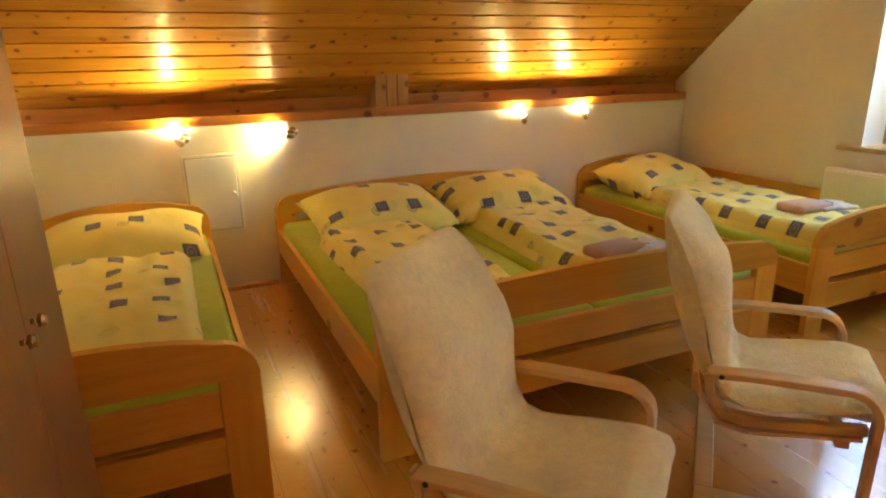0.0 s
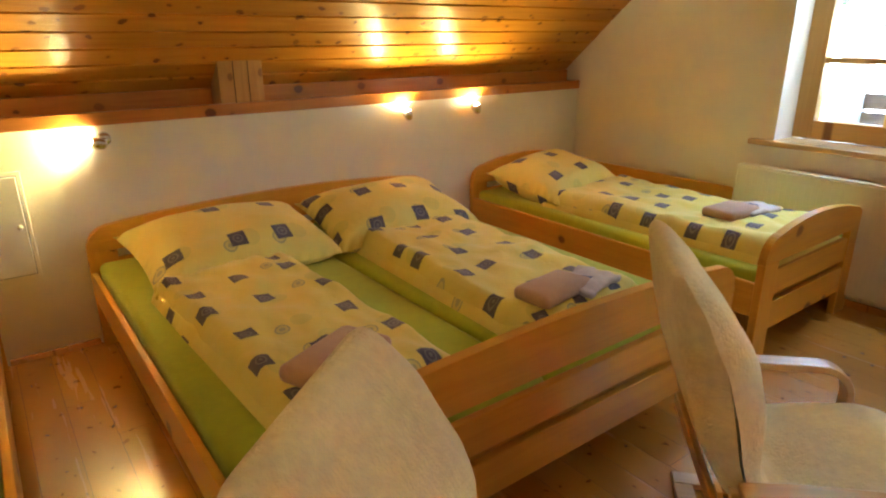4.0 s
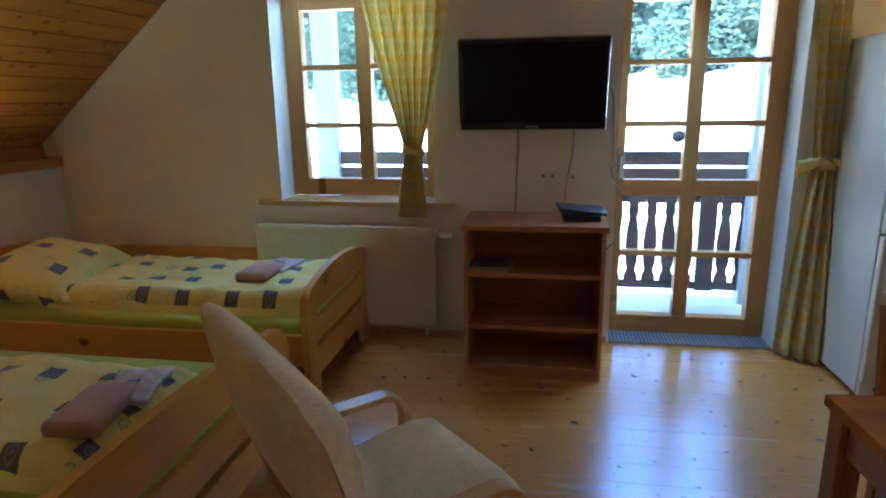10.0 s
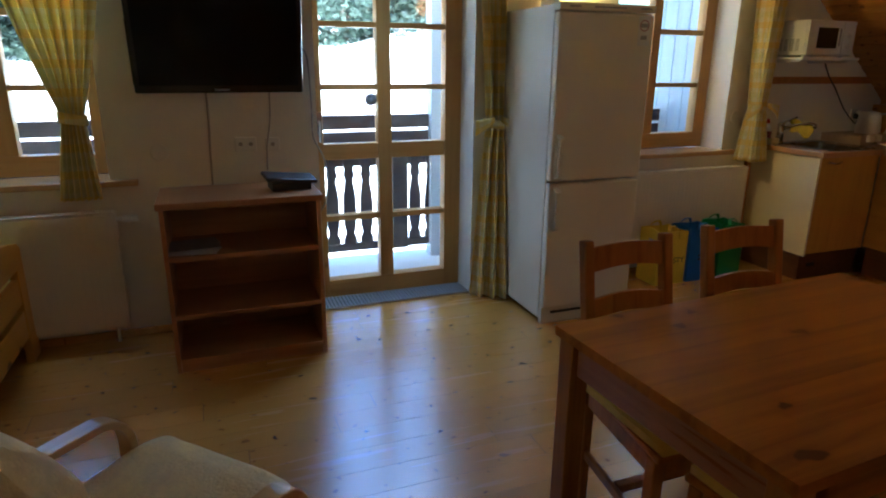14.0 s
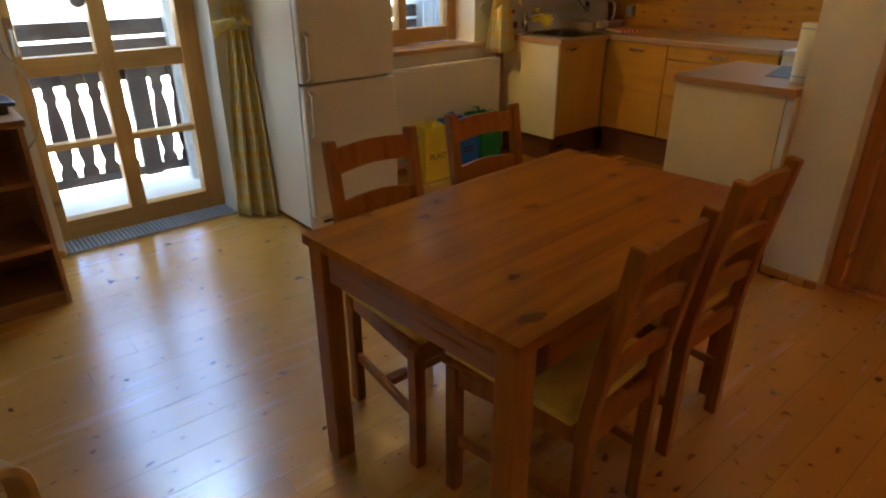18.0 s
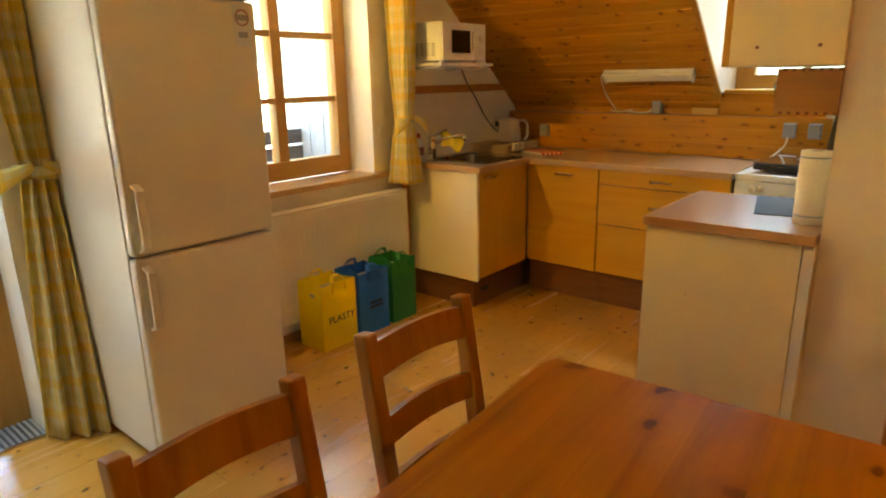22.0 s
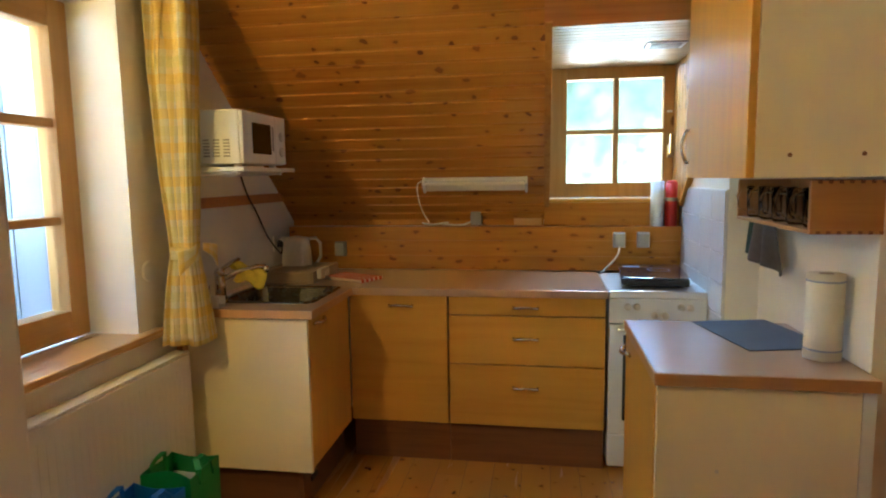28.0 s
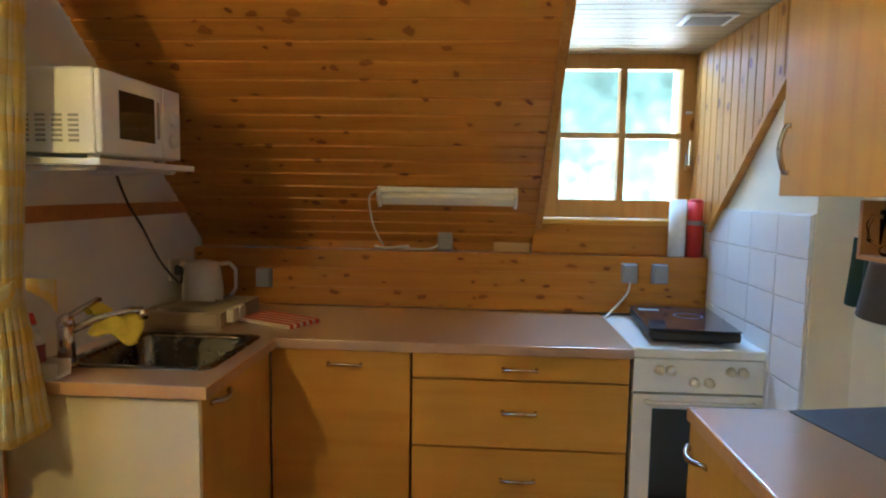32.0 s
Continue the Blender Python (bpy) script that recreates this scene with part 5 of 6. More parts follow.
part("case", tilted(boxes_bm([((-0.075, -0.125, 0.035), (0.075, 0.125, 0.055))], 0.006), pose(0, 0, 0.012, 6, -4, 0)), M_DARK, ro)
box("stand", (-0.06, -0.10, 0.0), (0.07, 0.09, 0.038), M_DARK, ro, 0.004)


def radiator(name, y0, y1, z0, z1, label):
    r = thing(name, label, "radiator", (3.985, (y0 + y1) / 2, z0), 0, "radiators")
    h, w_ = z1 - z0, (y1 - y0) / 2
    box("front_panel", (-0.085, -w_, 0.0), (-0.070, w_, h - 0.012), M_RAD, r, 0.006)
    box("back_panel", (-0.03, -w_, 0.0), (-0.018, w_, h - 0.012), M_RAD, r, 0.004)
    box("grille", (-0.084, -w_, h - 0.0115), (-0.017, w_, h), M_RAD, r, 0.003)
    bm = bmesh.new()
    n_ = int((y1 - y0) / 0.033)
    for i in range(n_):
        y = -w_ + 0.02 + i * (2 * w_ - 0.04) / (n_ - 1)
        add_box(bm, (-0.0862, y - 0.009, 0.04), (-0.0851, y + 0.009, h - 0.06))
    part("ribs", bm, M_RAD, r)
    for s_ in (-1, 1):
        box("side_cover", (-0.084, s_ * w_ - 0.004 + s_ * 0.0045, 0.01), (-0.018, s_ * w_ + 0.004 + s_ * 0.0045, h - 0.005), M_RAD, r, 0.002)
        bm = bmesh.new()
        cyl(bm, (-0.05, s_ * w_ * 0.9, -0.0), (-0.05, s_ * w_ * 0.9, -z0), 0.009)
        part("pipe", bm, M_RAD, r)
    return r


r1 = radiator("radiator", 1.43, 2.55, 0.09, 0.71, "cream panel radiator under the window")
bm = bmesh.new()
cyl(bm, (-0.05, -0.57, 0.575), (-0.05, -0.60, 0.575), 0.012)
cyl(bm, (-0.05, -0.60, 0.575), (-0.05, -0.67, 0.575), 0.020, 0.017)
part("valve", bm, M_WHITE, r1, "white thermostat valve", True)
radiator("radiator", -2.69, -1.45, 0.13, 0.745, "cream panel radiator under the kitchen window")

# floor grating in the balcony doorway
M_SLAT = plain("grating_grey", (0.30, 0.29, 0.27), 0.5)
gr = thing("floor_grille", "slatted grey floor grating in front of the balcony door", "grating", (0, 0, 0))
for i in range(42):
    y = DR[0] + 0.008 + i * 0.0224
    box("slat", (3.996, y, 0.003), (4.184, y + 0.0115, 0.012), M_SLAT, gr, 0.0)
box("base_plate", (3.9945, DR[0] + 0.002, 0.0005), (4.186, DR[1] - 0.002, 0.0028), M_DARK, gr, 0.0)
box("edge_strip", (3.985, DR[0], 0.0005), (3.994, DR[1], 0.014), M_STEEL, gr, 0.001)

# wall spot lamps
M_BULB = bpy.data.materials.new("lamp_glow")
M_BULB.use_nodes = True
M_BULB.node_tree.nodes["Principled BSDF"].inputs["Emission Color"].default_value = (1.0, 0.78, 0.42, 1)
M_BULB.node_tree.nodes["Principled BSDF"].inputs["Emission Strength"].default_value = 11.0
for i, (lx, ly, lz) in enumerate(WALL_LAMPS):
    lp = thing("wall_spotlight", "satin nickel wall spotlight switched on, aimed upwards", "wall lamp", (lx, YN, lz - 0.03), 0, "wall spotlights")
    bm = bmesh.new()
    cyl(bm, (0.03, 0, 0), (0.03, -0.02, 0), 0.032, 0.028, 20)
    part("wall_plate", bm, M_CHROME, lp, "", True)
    bm = bmesh.new()
    tube(bm, [(0.03, -0.02, 0), (0.03, -0.05, 0.002), (0.015, -0.06, 0.006)], 0.008)
    part("arm", bm, M_CHROME, lp, "", True)
    aim = Vector(AIMS[i]).normalized()
    c0 = Vector((0.0, -0.065, -0.012))
    bm = bmesh.new()
    n_ = 18
    side = aim.orthogonal().normalized()
    up_ = aim.cross(side)
    rings = []
    for d, r in ((-0.03, 0.012), (-0.022, 0.022), (0.0, 0.027), (0.03, 0.028), (0.030, 0.024), (0.005, 0.022)):
        rings.append([bm.verts.new(c0 + aim * d + (side * math.cos(a) + up_ * math.sin(a)) * r) for a in [k * 2 * math.pi / n_ for k in range(n_)]])
    for a, b in zip(rings, rings[1:]):
        for k in range(n_):
            bm.faces.new((a[k], a[(k + 1) % n_], b[(k + 1) % n_], b[k]))
    bm.faces.new(rings[0][::-1])
    hd = part("head", bm, M_CHROME, lp, "", True)
    bm = bmesh.new()
    bmesh.ops.create_uvsphere(bm, u_segments=14, v_segments=8, radius=0.019, matrix=Matrix.Translation(c0 + aim * 0.02))
    part("bulb", bm, M_BULB, lp, "glowing warm bulb", True)

# access panel in the knee wall
pn = thing("access_panel", "white access hatch in the knee wall", "hatch", (0.222, YN, 0.65))
box("frame", (-0.165, -0.012, -0.245), (0.165, -0.0005, 0.245), M_PLASTER, pn, 0.003)
box("gap", (-0.15, -0.0155, -0.23), (0.15, -0.0125, 0.23), M_GREY, pn, 0.0)
box("leaf", (-0.145, -0.024, -0.225), (0.145, -0.016, 0.225), M_WHITE, pn, 0.003)
bm = bmesh.new()
cyl(bm, (0.122, -0.024, 0.0), (0.122, -0.040, 0.0), 0.011)
part("knob", bm, M_WHITE, pn, "", True)

# wardrobe
wr = thing("wardrobe", "tall brown veneered wardrobe at the foot of the bed", "wardrobe", (-0.30, 1.22, 0))
box("carcass", (-0.55, -0.385, 0.06), (-0.019, 0.385, 2.05), M_WARDROBE, wr, 0.003)
box("plinth", (-0.54, -0.375, 0.0), (-0.05, 0.375, 0.059), M_WARDROBE, wr, 0.002)
for s_ in (-1, 1):
    d = box("door", (-0.018, min(s_ * 0.002, s_ * 0.384), 0.065), (0.0, max(s_ * 0.002, s_ * 0.384), 2.045), M_WARDROBE, wr, 0.003)
    bm = bmesh.new()
    cyl(bm, (0.0, s_ * 0.055, 0.95), (0.014, s_ * 0.055, 0.95), 0.006)
    cyl(bm, (0.014, s_ * 0.055, 0.95), (0.028, s_ * 0.055, 0.95), 0.014, 0.012)
    part("knob", bm, M_CHROME, d, "", True)

# pine door beside the kitchen
M_DOOR = wood("door_pine", (0.58, 0.27, 0.07), (0.42, 0.17, 0.04), 2, 0.6, 0.4)
pd = tagged(new("door_2"), "closed pine panel door beside the kitchen", "door", kind="structure")
box("door_frame", (1.235, -2.40, 0.0), (1.298, -2.30, 2.02), M_DOOR, pd, 0.004)
box("door_frame", (0.402, -2.40, 0.0), (0.465, -2.30, 2.02), M_DOOR, pd, 0.004)
box("door_frame", (0.466, -2.40, 1.958), (1.234, -2.30, 2.02), M_DOOR, pd, 0.004)
box("threshold", (0.466, -2.40, 0.0), (1.234, -2.302, 0.0115), M_DOOR, pd, 0.002)
lf = box("door_leaf", (0.468, -2.385, 0.012), (1.232, -2.345, 1.955), M_DOOR, pd, 0.003)
for z0, z1 in ((0.15, 0.85), (1.0, 1.80)):
    box("door_panel", (0.57, -2.344, z0), (1.13, -2.338, z1), M_DOOR, lf, 0.005)

# skirting
setting("baseboard_north", boxes_bm([((B1[1] + 0.01, YN - 0.018, 0.001), (B2[0] - 0.01, YN - 0.0005, 0.03)), ((B2[1] + 0.01, YN - 0.018, 0.001), (B3[0] - 0.01, YN - 0.0005, 0.03))], 0.003), M_FLOOR, "low wooden skirting strip", "skirting")
setting("baseboard_east", boxes_bm([((XE - 0.018, DR[1] + 0.01, 0.001), (XE - 0.0005, 3.90, 0.04)), ((XE - 0.018, -2.75, 0.001), (XE - 0.0005, DR[0] - 0.01, 0.04))], 0.003), M_FLOOR, "low wooden skirting strip under the windows", "skirting")
setting("baseboard_hall", boxes_bm([((1.305, -2.199, 0.001), (1.555, -2.182, 0.04))], 0.003), M_FLOOR, "low wooden skirting strip beside the pine door", "skirting")

# gable lamp, above the fridge; its fixture is out of view and made up
gl = thing("wall_lamp", "small wall lamp with opaque white plates added to block its light, switched on", "wall lamp", (3.99, -1.10, 2.05))
bm = bmesh.new()
cyl(bm, (0, 0, 0.01), (-0.005, 0, 0.01), 0.05, 0.048, 20)
part("wall_plate", bm, M_WHITE, gl, "", True)
bm = bmesh.new()
tube(bm, [(-0.005, 0, 0.03), (-0.10, 0, 0.06), (-0.216, 0, 0.06)], 0.006)
part("arm", bm, M_WHITE, gl, "", True)
# Opaque plates added to keep the lamp's light off the table and armchairs.
for lo, hi in (((-0.220, -0.02, -0.22), (-0.216, 0.12, 0.22)), ((-0.2155, 0.116, -0.30), (-0.004, 0.12, 0.22))):
    box("shade", lo, hi, M_WHITE, gl, 0.001)

# ---- kitchen end ----
fr = thing("fridge_freezer", "tall white fridge-freezer with a rounded front", "fridge", (3.355, -1.03, 0))
box("body", (0.055, -0.285, 0.03), (0.60, 0.285, 1.728), M_FRIDGE, fr, 0.006)
box("top_panel", (-0.006, -0.288, 1.698), (0.054, 0.288, 1.735), M_FRIDGE, fr, 0.006)
for y0, y1 in ((-0.26, -0.19), (-0.10, 0.09), (0.17, 0.235)):
    box("vent", (-0.0075, y0, 1.712), (-0.0062, y1, 1.720), M_GREY, fr, 0.0)
d1 = box("freezer_door", (0.0, -0.285, 0.105), (0.053, 0.285, 0.822), M_FRIDGE, fr, 0.012)
d2 = box("fridge_door", (0.0, -0.285, 0.832), (0.053, 0.285, 1.692), M_FRIDGE, fr, 0.012)
box("plinth", (0.03, -0.28, 0.0), (0.06, 0.28, 0.10), M_FRIDGE, fr, 0.006)
box("gasket", (0.0532, -0.275, 0.12), (0.0548, 0.275, 1.68), M_GREY, fr, 0.0, "grey rubber door gasket")
box("plinth_slot", (0.026, -0.26, 0.06), (0.0295, 0.22, 0.075), M_DARK, fr, 0.0)
for d, z0, z1 in ((d1, 0.565, 0.795), (d2, 0.85, 1.08)):
    bm = bmesh.new()
    tube(bm, [(0.0, 0.25, z0), (-0.035, 0.25, z0 + 0.015), (-0.035, 0.25, z1 - 0.015), (0.0, 0.25, z1)], 0, flat=(0.03, 0.014, (0, 1, 0)))
    soften(bm, 0.003, 1)
    part("handle", bm, M_FRIDGE, d)
st = box("sticker", (-0.0018, -0.262, 1.535), (-0.0003, -0.188, 1.68), plain("sticker_paper", (0.66, 0.66, 0.62), 0.4), d2, 0.0, "grey and white warning sticker")
bm = bmesh.new()
for k in range(16):
    a, b = 2 * math.pi * k / 16, 2 * math.pi * (k + 1) / 16
    q = [(-0.0022, -0.225 + r * math.cos(t_), 1.635 + r * math.sin(t_)) for r, t_ in ((0.030, a), (0.030, b), (0.024, b), (0.024, a))]
    bm.faces.new([bm.verts.new(p) for p in q])
part("ring_print", bm, plain("sticker_ink", (0.35, 0.12, 0.12), 0.5), d2)
box("bar_print", (-0.0024, -0.248, 1.625), (-0.0019, -0.202, 1.645), M_GREY, d2, 0.0)
box("bar_print", (-0.0024, -0.245, 1.565), (-0.0019, -0.205, 1.585), M_GREY, d2, 0.0)


def bow_handle(parent, m):
    bm = bmesh.new()
    pts = [(-0.058, 0, 0)] + [(-0.058 + 0.116 * k / 8, -0.008 - 0.018 * math.sin(math.pi * k / 8), 0.008 * (1 - math.sin(math.pi * k / 8))) for k in range(9)] + [(0.058, 0, 0)]
    tube(bm, pts, 0.007)
    bm.transform(m)
    return part("handle", bm, M_CHROME, parent, "", True)


def base_unit(name, label, x0, x1, fronts, grip_at, y=-3.345, plinth=True):
    """A kitchen base unit facing +y: a carcass and its fronts, each (z0, z1)."""
    u = thing(name, label, "kitchen cabinet", (x0, y, 0), 0, "kitchen base units")
    w_ = x1 - x0
    box("body", (0.0, -0.585, 0.217), (w_, -0.034, 0.855), M_PLINTH, u, 0.002)
    for z0, z1 in fronts:
        f = box("door" if z1 - z0 > 0.5 else "drawer", (0.002, -0.02, z0), (w_ - 0.002, 0.0, z1), M_FRONT, u, 0.002)
        bow_handle(f, pose(grip_at if grip_at else w_ / 2, 0.0, z1 - (0.045 if z1 - z0 < 0.2 or z1 - z0 > 0.5 else 0.105), 180))
    box("plinth", (0.0, -0.07, 0.0), (w_, -0.05, 0.215), M_PLINTH, u, 0.0)
    return u


base_unit("base_cabinet", "birch kitchen base cabinet with one door", 2.915, 3.417, ((0.215, 0.862),), 0.235)
base_unit("drawer_unit", "birch kitchen drawer unit with three drawers", 2.155, 2.911, ((0.215, 0.522), (0.528, 0.768), (0.774, 0.862)), 0.0)
# sink unit, facing west
su = thing("sink_cabinet", "sink base cabinet with a cream end panel", "kitchen cabinet", (3.42, -2.79, 0), 0, "kitchen base units")
box("end_panel", (0.001, -0.018, 0.19), (0.555, 0.0, 0.862), M_PANEL, su, 0.002)
box("body", (0.034, -0.54, 0.206), (0.555, -0.02, 0.66), M_PLINTH, su, 0.002)
f = box("door", (0.0, -0.553, 0.205), (0.02, -0.0185, 0.862), M_FRONTZ, su, 0.002)
bm = bmesh.new()
bow_handle(f, pose(0.0, -0.13, 0.825, 0, 0, -90))
box("plinth", (0.06, -0.60, 0.0), (0.08, -0.04, 0.204), M_PLINTH, su, 0.0)
box("plinth", (0.081, -0.06, 0.0), (0.555, -0.04, 0.1885), M_PLINTH, su, 0.0)
box("vent_cover", (0.052, -0.19, 0.09), (0.0595, -0.12, 0.115), M_DARK, su, 0.001)
bm.free()

# worktops
wt = thing("worktop", "pinkish-beige laminate worktop running round the corner", "worktop", (0, 0, 0))
SX0, SX1 = 3.465, 3.895
box("main_run", (2.15, -3.962, 0.866), (3.984, -3.325, 0.902), M_TOP, wt, 0.003)
for lo, hi in (((3.395, -2.945, 0.866), (3.984, -2.775, 0.902)), ((3.395, -3.3245, 0.866), (SX0, -2.946, 0.902)), ((SX1, -3.3245, 0.866), (3.984, -2.946, 0.902))):
    box("corner_run", lo, hi, M_TOP, wt, 0.0008)
M_EDGE = wood("worktop_edge", (0.56, 0.31, 0.12), (0.46, 0.23, 0.08), 0, 0.0, 0.4)
box("edge_strip", (3.393, -2.7745, 0.867), (3.984, -2.771, 0.901), M_EDGE, wt, 0.001)
box("edge_strip", (3.390, -3.322, 0.867), (3.3945, -2.771, 0.901), M_EDGE, wt, 0.001)

sk = thing("sink", "stainless steel inset sink with a drainer lip", "sink", (3.68, -3.135, 0.902))


def rounded(w_, d_, r, n_=6):
    pts = []
    for cx, cy, a0 in ((w_ - r, d_ - r, 0), (-w_ + r, d_ - r, 90), (-w_ + r, -d_ + r, 180), (w_ - r, -d_ + r, 270)):
        for k in range(n_ + 1):
            a = radians(a0 + 90 * k / n_)
            pts.append((cx + r * math.cos(a), cy + r * math.sin(a)))
    return pts


bm = bmesh.new()
rings = []
for w_, d_, r, z in ((0.235, 0.225, 0.05, 0.0005), (0.235, 0.225, 0.05, 0.003), (0.205, 0.195, 0.055, 0.003), (0.197, 0.187, 0.055, -0.008), (0.188, 0.178, 0.055, -0.16), (0.16, 0.15, 0.045, -0.185), (0.02, 0.02, 0.015, -0.19)):
    rings.append([bm.verts.new((x_, y_, z)) for x_, y_ in rounded(w_, d_, r)])
for a, b in zip(rings, rings[1:]):
    for k in range(len(a)):
        bm.faces.new((a[k], a[(k + 1) % len(a)], b[(k + 1) % len(a)], b[k]))
bm.faces.new(rings[-1])
bmesh.ops.recalc_face_normals(bm, faces=bm.faces[:])
part("basin", bm, M_SINK, sk, "", True)
bm = bmesh.new()
cyl(bm, (0, 0, -0.189), (0, 0, -0.184), 0.03, 0.026)
part("drain", bm, M_CHROME, sk, "", True)
tp = thing("tap", "chrome single-lever kitchen tap at the sink", "tap", (3.86, -2.90, 0.906))
bm = bmesh.new()
cyl(bm, (0, 0, 0), (0, 0, 0.012), 0.032, 0.03)
cyl(bm, (0, 0, 0.012), (0, 0, 0.13), 0.024, 0.022)
bmesh.ops.create_uvsphere(bm, u_segments=16, v_segments=8, radius=0.025, matrix=Matrix.Translation((0, 0, 0.13)))
part("body", bm, M_CHROME, tp, "", True)
bm = bmesh.new()
tube(bm, [(0, 0, 0.10), (-0.06, -0.05, 0.13), (-0.12, -0.11, 0.145), (-0.15, -0.14, 0.14)], 0.013)
cyl(bm, (-0.15, -0.14, 0.145), (-0.15, -0.14, 0.115), 0.016)
part("spout", bm, M_CHROME, tp, "", True)
bm = bmesh.new()
tube(bm, [(0, 0, 0.14), (-0.025, -0.04, 0.165), (-0.05, -0.085, 0.185)], 0, flat=(0.022, 0.010))
part("lever", bm, M_CHROME, tp, "", True)
# yellow cloth over the spout
cl = thing("dishcloth", "yellow cleaning cloth hanging over the tap spout", "cloth", (3.77, -2.99, 1.05), 38)
bm = grid_cloth(14, 10, lambda u, v: ((v - 0.5) * 0.13 + 0.015 * math.sin(7 * u), (u - 0.5) * 0.06 * (1 + 0.4 * math.sin(3 * v)), 0.006 - 0.14 * abs(u - 0.4) ** 1.2 + 0.012 * math.sin(9 * v + 3 * u) + 0.09 * (0.5 - v) * -0.6), lambda u, v: (u, v))
solid(part("cloth", bm, plain("yellow_cloth", (0.72, 0.55, 0.03), 0.9, vary=0.12, bump=0.4, bump_scale=60.0), cl, "", True), 0.006)
sp = thing("soap_tray", "white tray with washing-up things beside the sink", "tray", (3.885, -2.815, 0.902))
box("base", (-0.075, -0.03, 0.0), (0.075, 0.03, 0.01), M_WHITE, sp, 0.003)
for s_ in (-1, 1):
    box("rim", (-0.075, s_ * 0.029 - 0.002, 0.01), (0.075, s_ * 0.029 + 0.002, 0.045), M_WHITE, sp, 0.001)
sb = thing("soap_bottle", "white washing-up liquid bottle with a red cap and label", "bottle", (3.90, -2.815, 0.912))
bm = bmesh.new()
for (z0, r0), (z1, r1_) in zip(((0, 0.028), (0.015, 0.032), (0.09, 0.032), (0.12, 0.016)), ((0.015, 0.032), (0.09, 0.032), (0.12, 0.016), (0.135, 0.013))):
    cyl(bm, (0, 0, z0), (0, 0, z1), r0, r1_, 20)
part("bottle", bm, M_WHITE, sb, "", True)
bm = bmesh.new()
cyl(bm, (0, 0, 0.135), (0, 0, 0.165), 0.015, 0.008)
part("cap", bm, plain("red_plastic", (0.55, 0.03, 0.02), 0.4), sb, "red cap", True)
bm = bmesh.new()
bmesh.ops.create_cone(bm, cap_ends=False, segments=20, radius1=0.0326, radius2=0.0326, depth=0.05, matrix=Matrix.Translation((0, 0, 0.055)))
part("label_band", bm, plain("label_ink", (0.25, 0.06, 0.10), 0.5), sb, "dark red printed label", True)

# dish rack and kettle
dr = thing("dish_rack", "beige plastic dish drainer on the worktop corner", "dish rack", (3.80, -3.62, 0.902), 0)
M_BEIGE = plain("beige_plastic", (0.40, 0.30, 0.20), 0.5)
M_IVORY = plain("ivory_plastic", (0.72, 0.66, 0.54), 0.4)
box("tray", (-0.17, -0.20, 0.0), (0.15, 0.20, 0.012), M_BEIGE, dr, 0.004)
for lo, hi in (((-0.17, -0.20, 0.0125), (-0.16, 0.20, 0.06)), ((0.14, -0.20, 0.0125), (0.15, 0.20, 0.06)), ((-0.159, -0.20, 0.0125), (0.139, -0.19, 0.06)), ((-0.159, 0.19, 0.0125), (0.139, 0.20, 0.06))):
    box("wall", lo, hi, M_BEIGE, dr, 0.002)
for i in range(6):
    box("rib", (-0.159, -0.15 + i * 0.055, 0.0125), (0.139, -0.143 + i * 0.055, 0.05), M_BEIGE, dr, 0.001)
for i in range(2):
    box("cutlery_cup", (-0.172, 0.03 + i * 0.07, 0.02), (-0.20, 0.085 + i * 0.07, 0.07), M_IVORY, dr, 0.004)
kt = thing("kettle", "ivory electric kettle standing in the corner", "kettle", (3.87, -3.80, 0.902), 200)
bm = bmesh.new()
n_ = 24
prof = ((0.085, 0.0), (0.088, 0.02), (0.084, 0.10), (0.074, 0.18), (0.064, 0.205), (0.02, 0.215), (0.0, 0.216))
rings = [[bm.verts.new((r * math.cos(a) * 1.0, r * math.sin(a) * 0.85, z)) for a in [k * 2 * math.pi / n_ for k in range(n_)]] for r, z in prof[:-1]]
for a, b in zip(rings, rings[1:]):
    for k in range(n_):
        bm.faces.new((a[k], a[(k + 1) % n_], b[(k + 1) % n_], b[k]))
bm.faces.new(rings[-1]), bm.faces.new(rings[0][::-1])
part("jug", bm, M_IVORY, kt, "", True)
bm = bmesh.new()
tube(bm, [(0.06, 0, 0.195), (0.11, 0, 0.20), (0.135, 0, 0.17), (0.135, 0, 0.09), (0.11, 0, 0.05), (0.082, 0, 0.045)], 0, flat=(0.026, 0.016, (0, 1, 0)))
part("handle", bm, M_IVORY, kt, "", True)
bm = bmesh.new()
tube(bm, [(-0.06, 0, 0.185), (-0.085, 0, 0.205)], 0.018)
part("spout", bm, M_IVORY, kt, "", True)
tw = thing("tea_towel", "folded red and white striped tea towel on the worktop", "tea towel", (3.47, -3.60, 0.902), -28)
bm = boxes_bm([((-0.14, -0.085, 0.0), (0.14, 0.085, 0.016))], 0.005)
part("cloth", bm, plain("towel_white", (0.75, 0.62, 0.52), 0.9), tw, "", True)
M_TOWEL_RED = plain("towel_red", (0.60, 0.06, 0.04), 0.9)
for i in range(5):
    box("stripe", (-0.141, -0.075 + i * 0.034, -0.0002), (0.141, -0.057 + i * 0.034, 0.0168), M_TOWEL_RED, tw, 0.001)

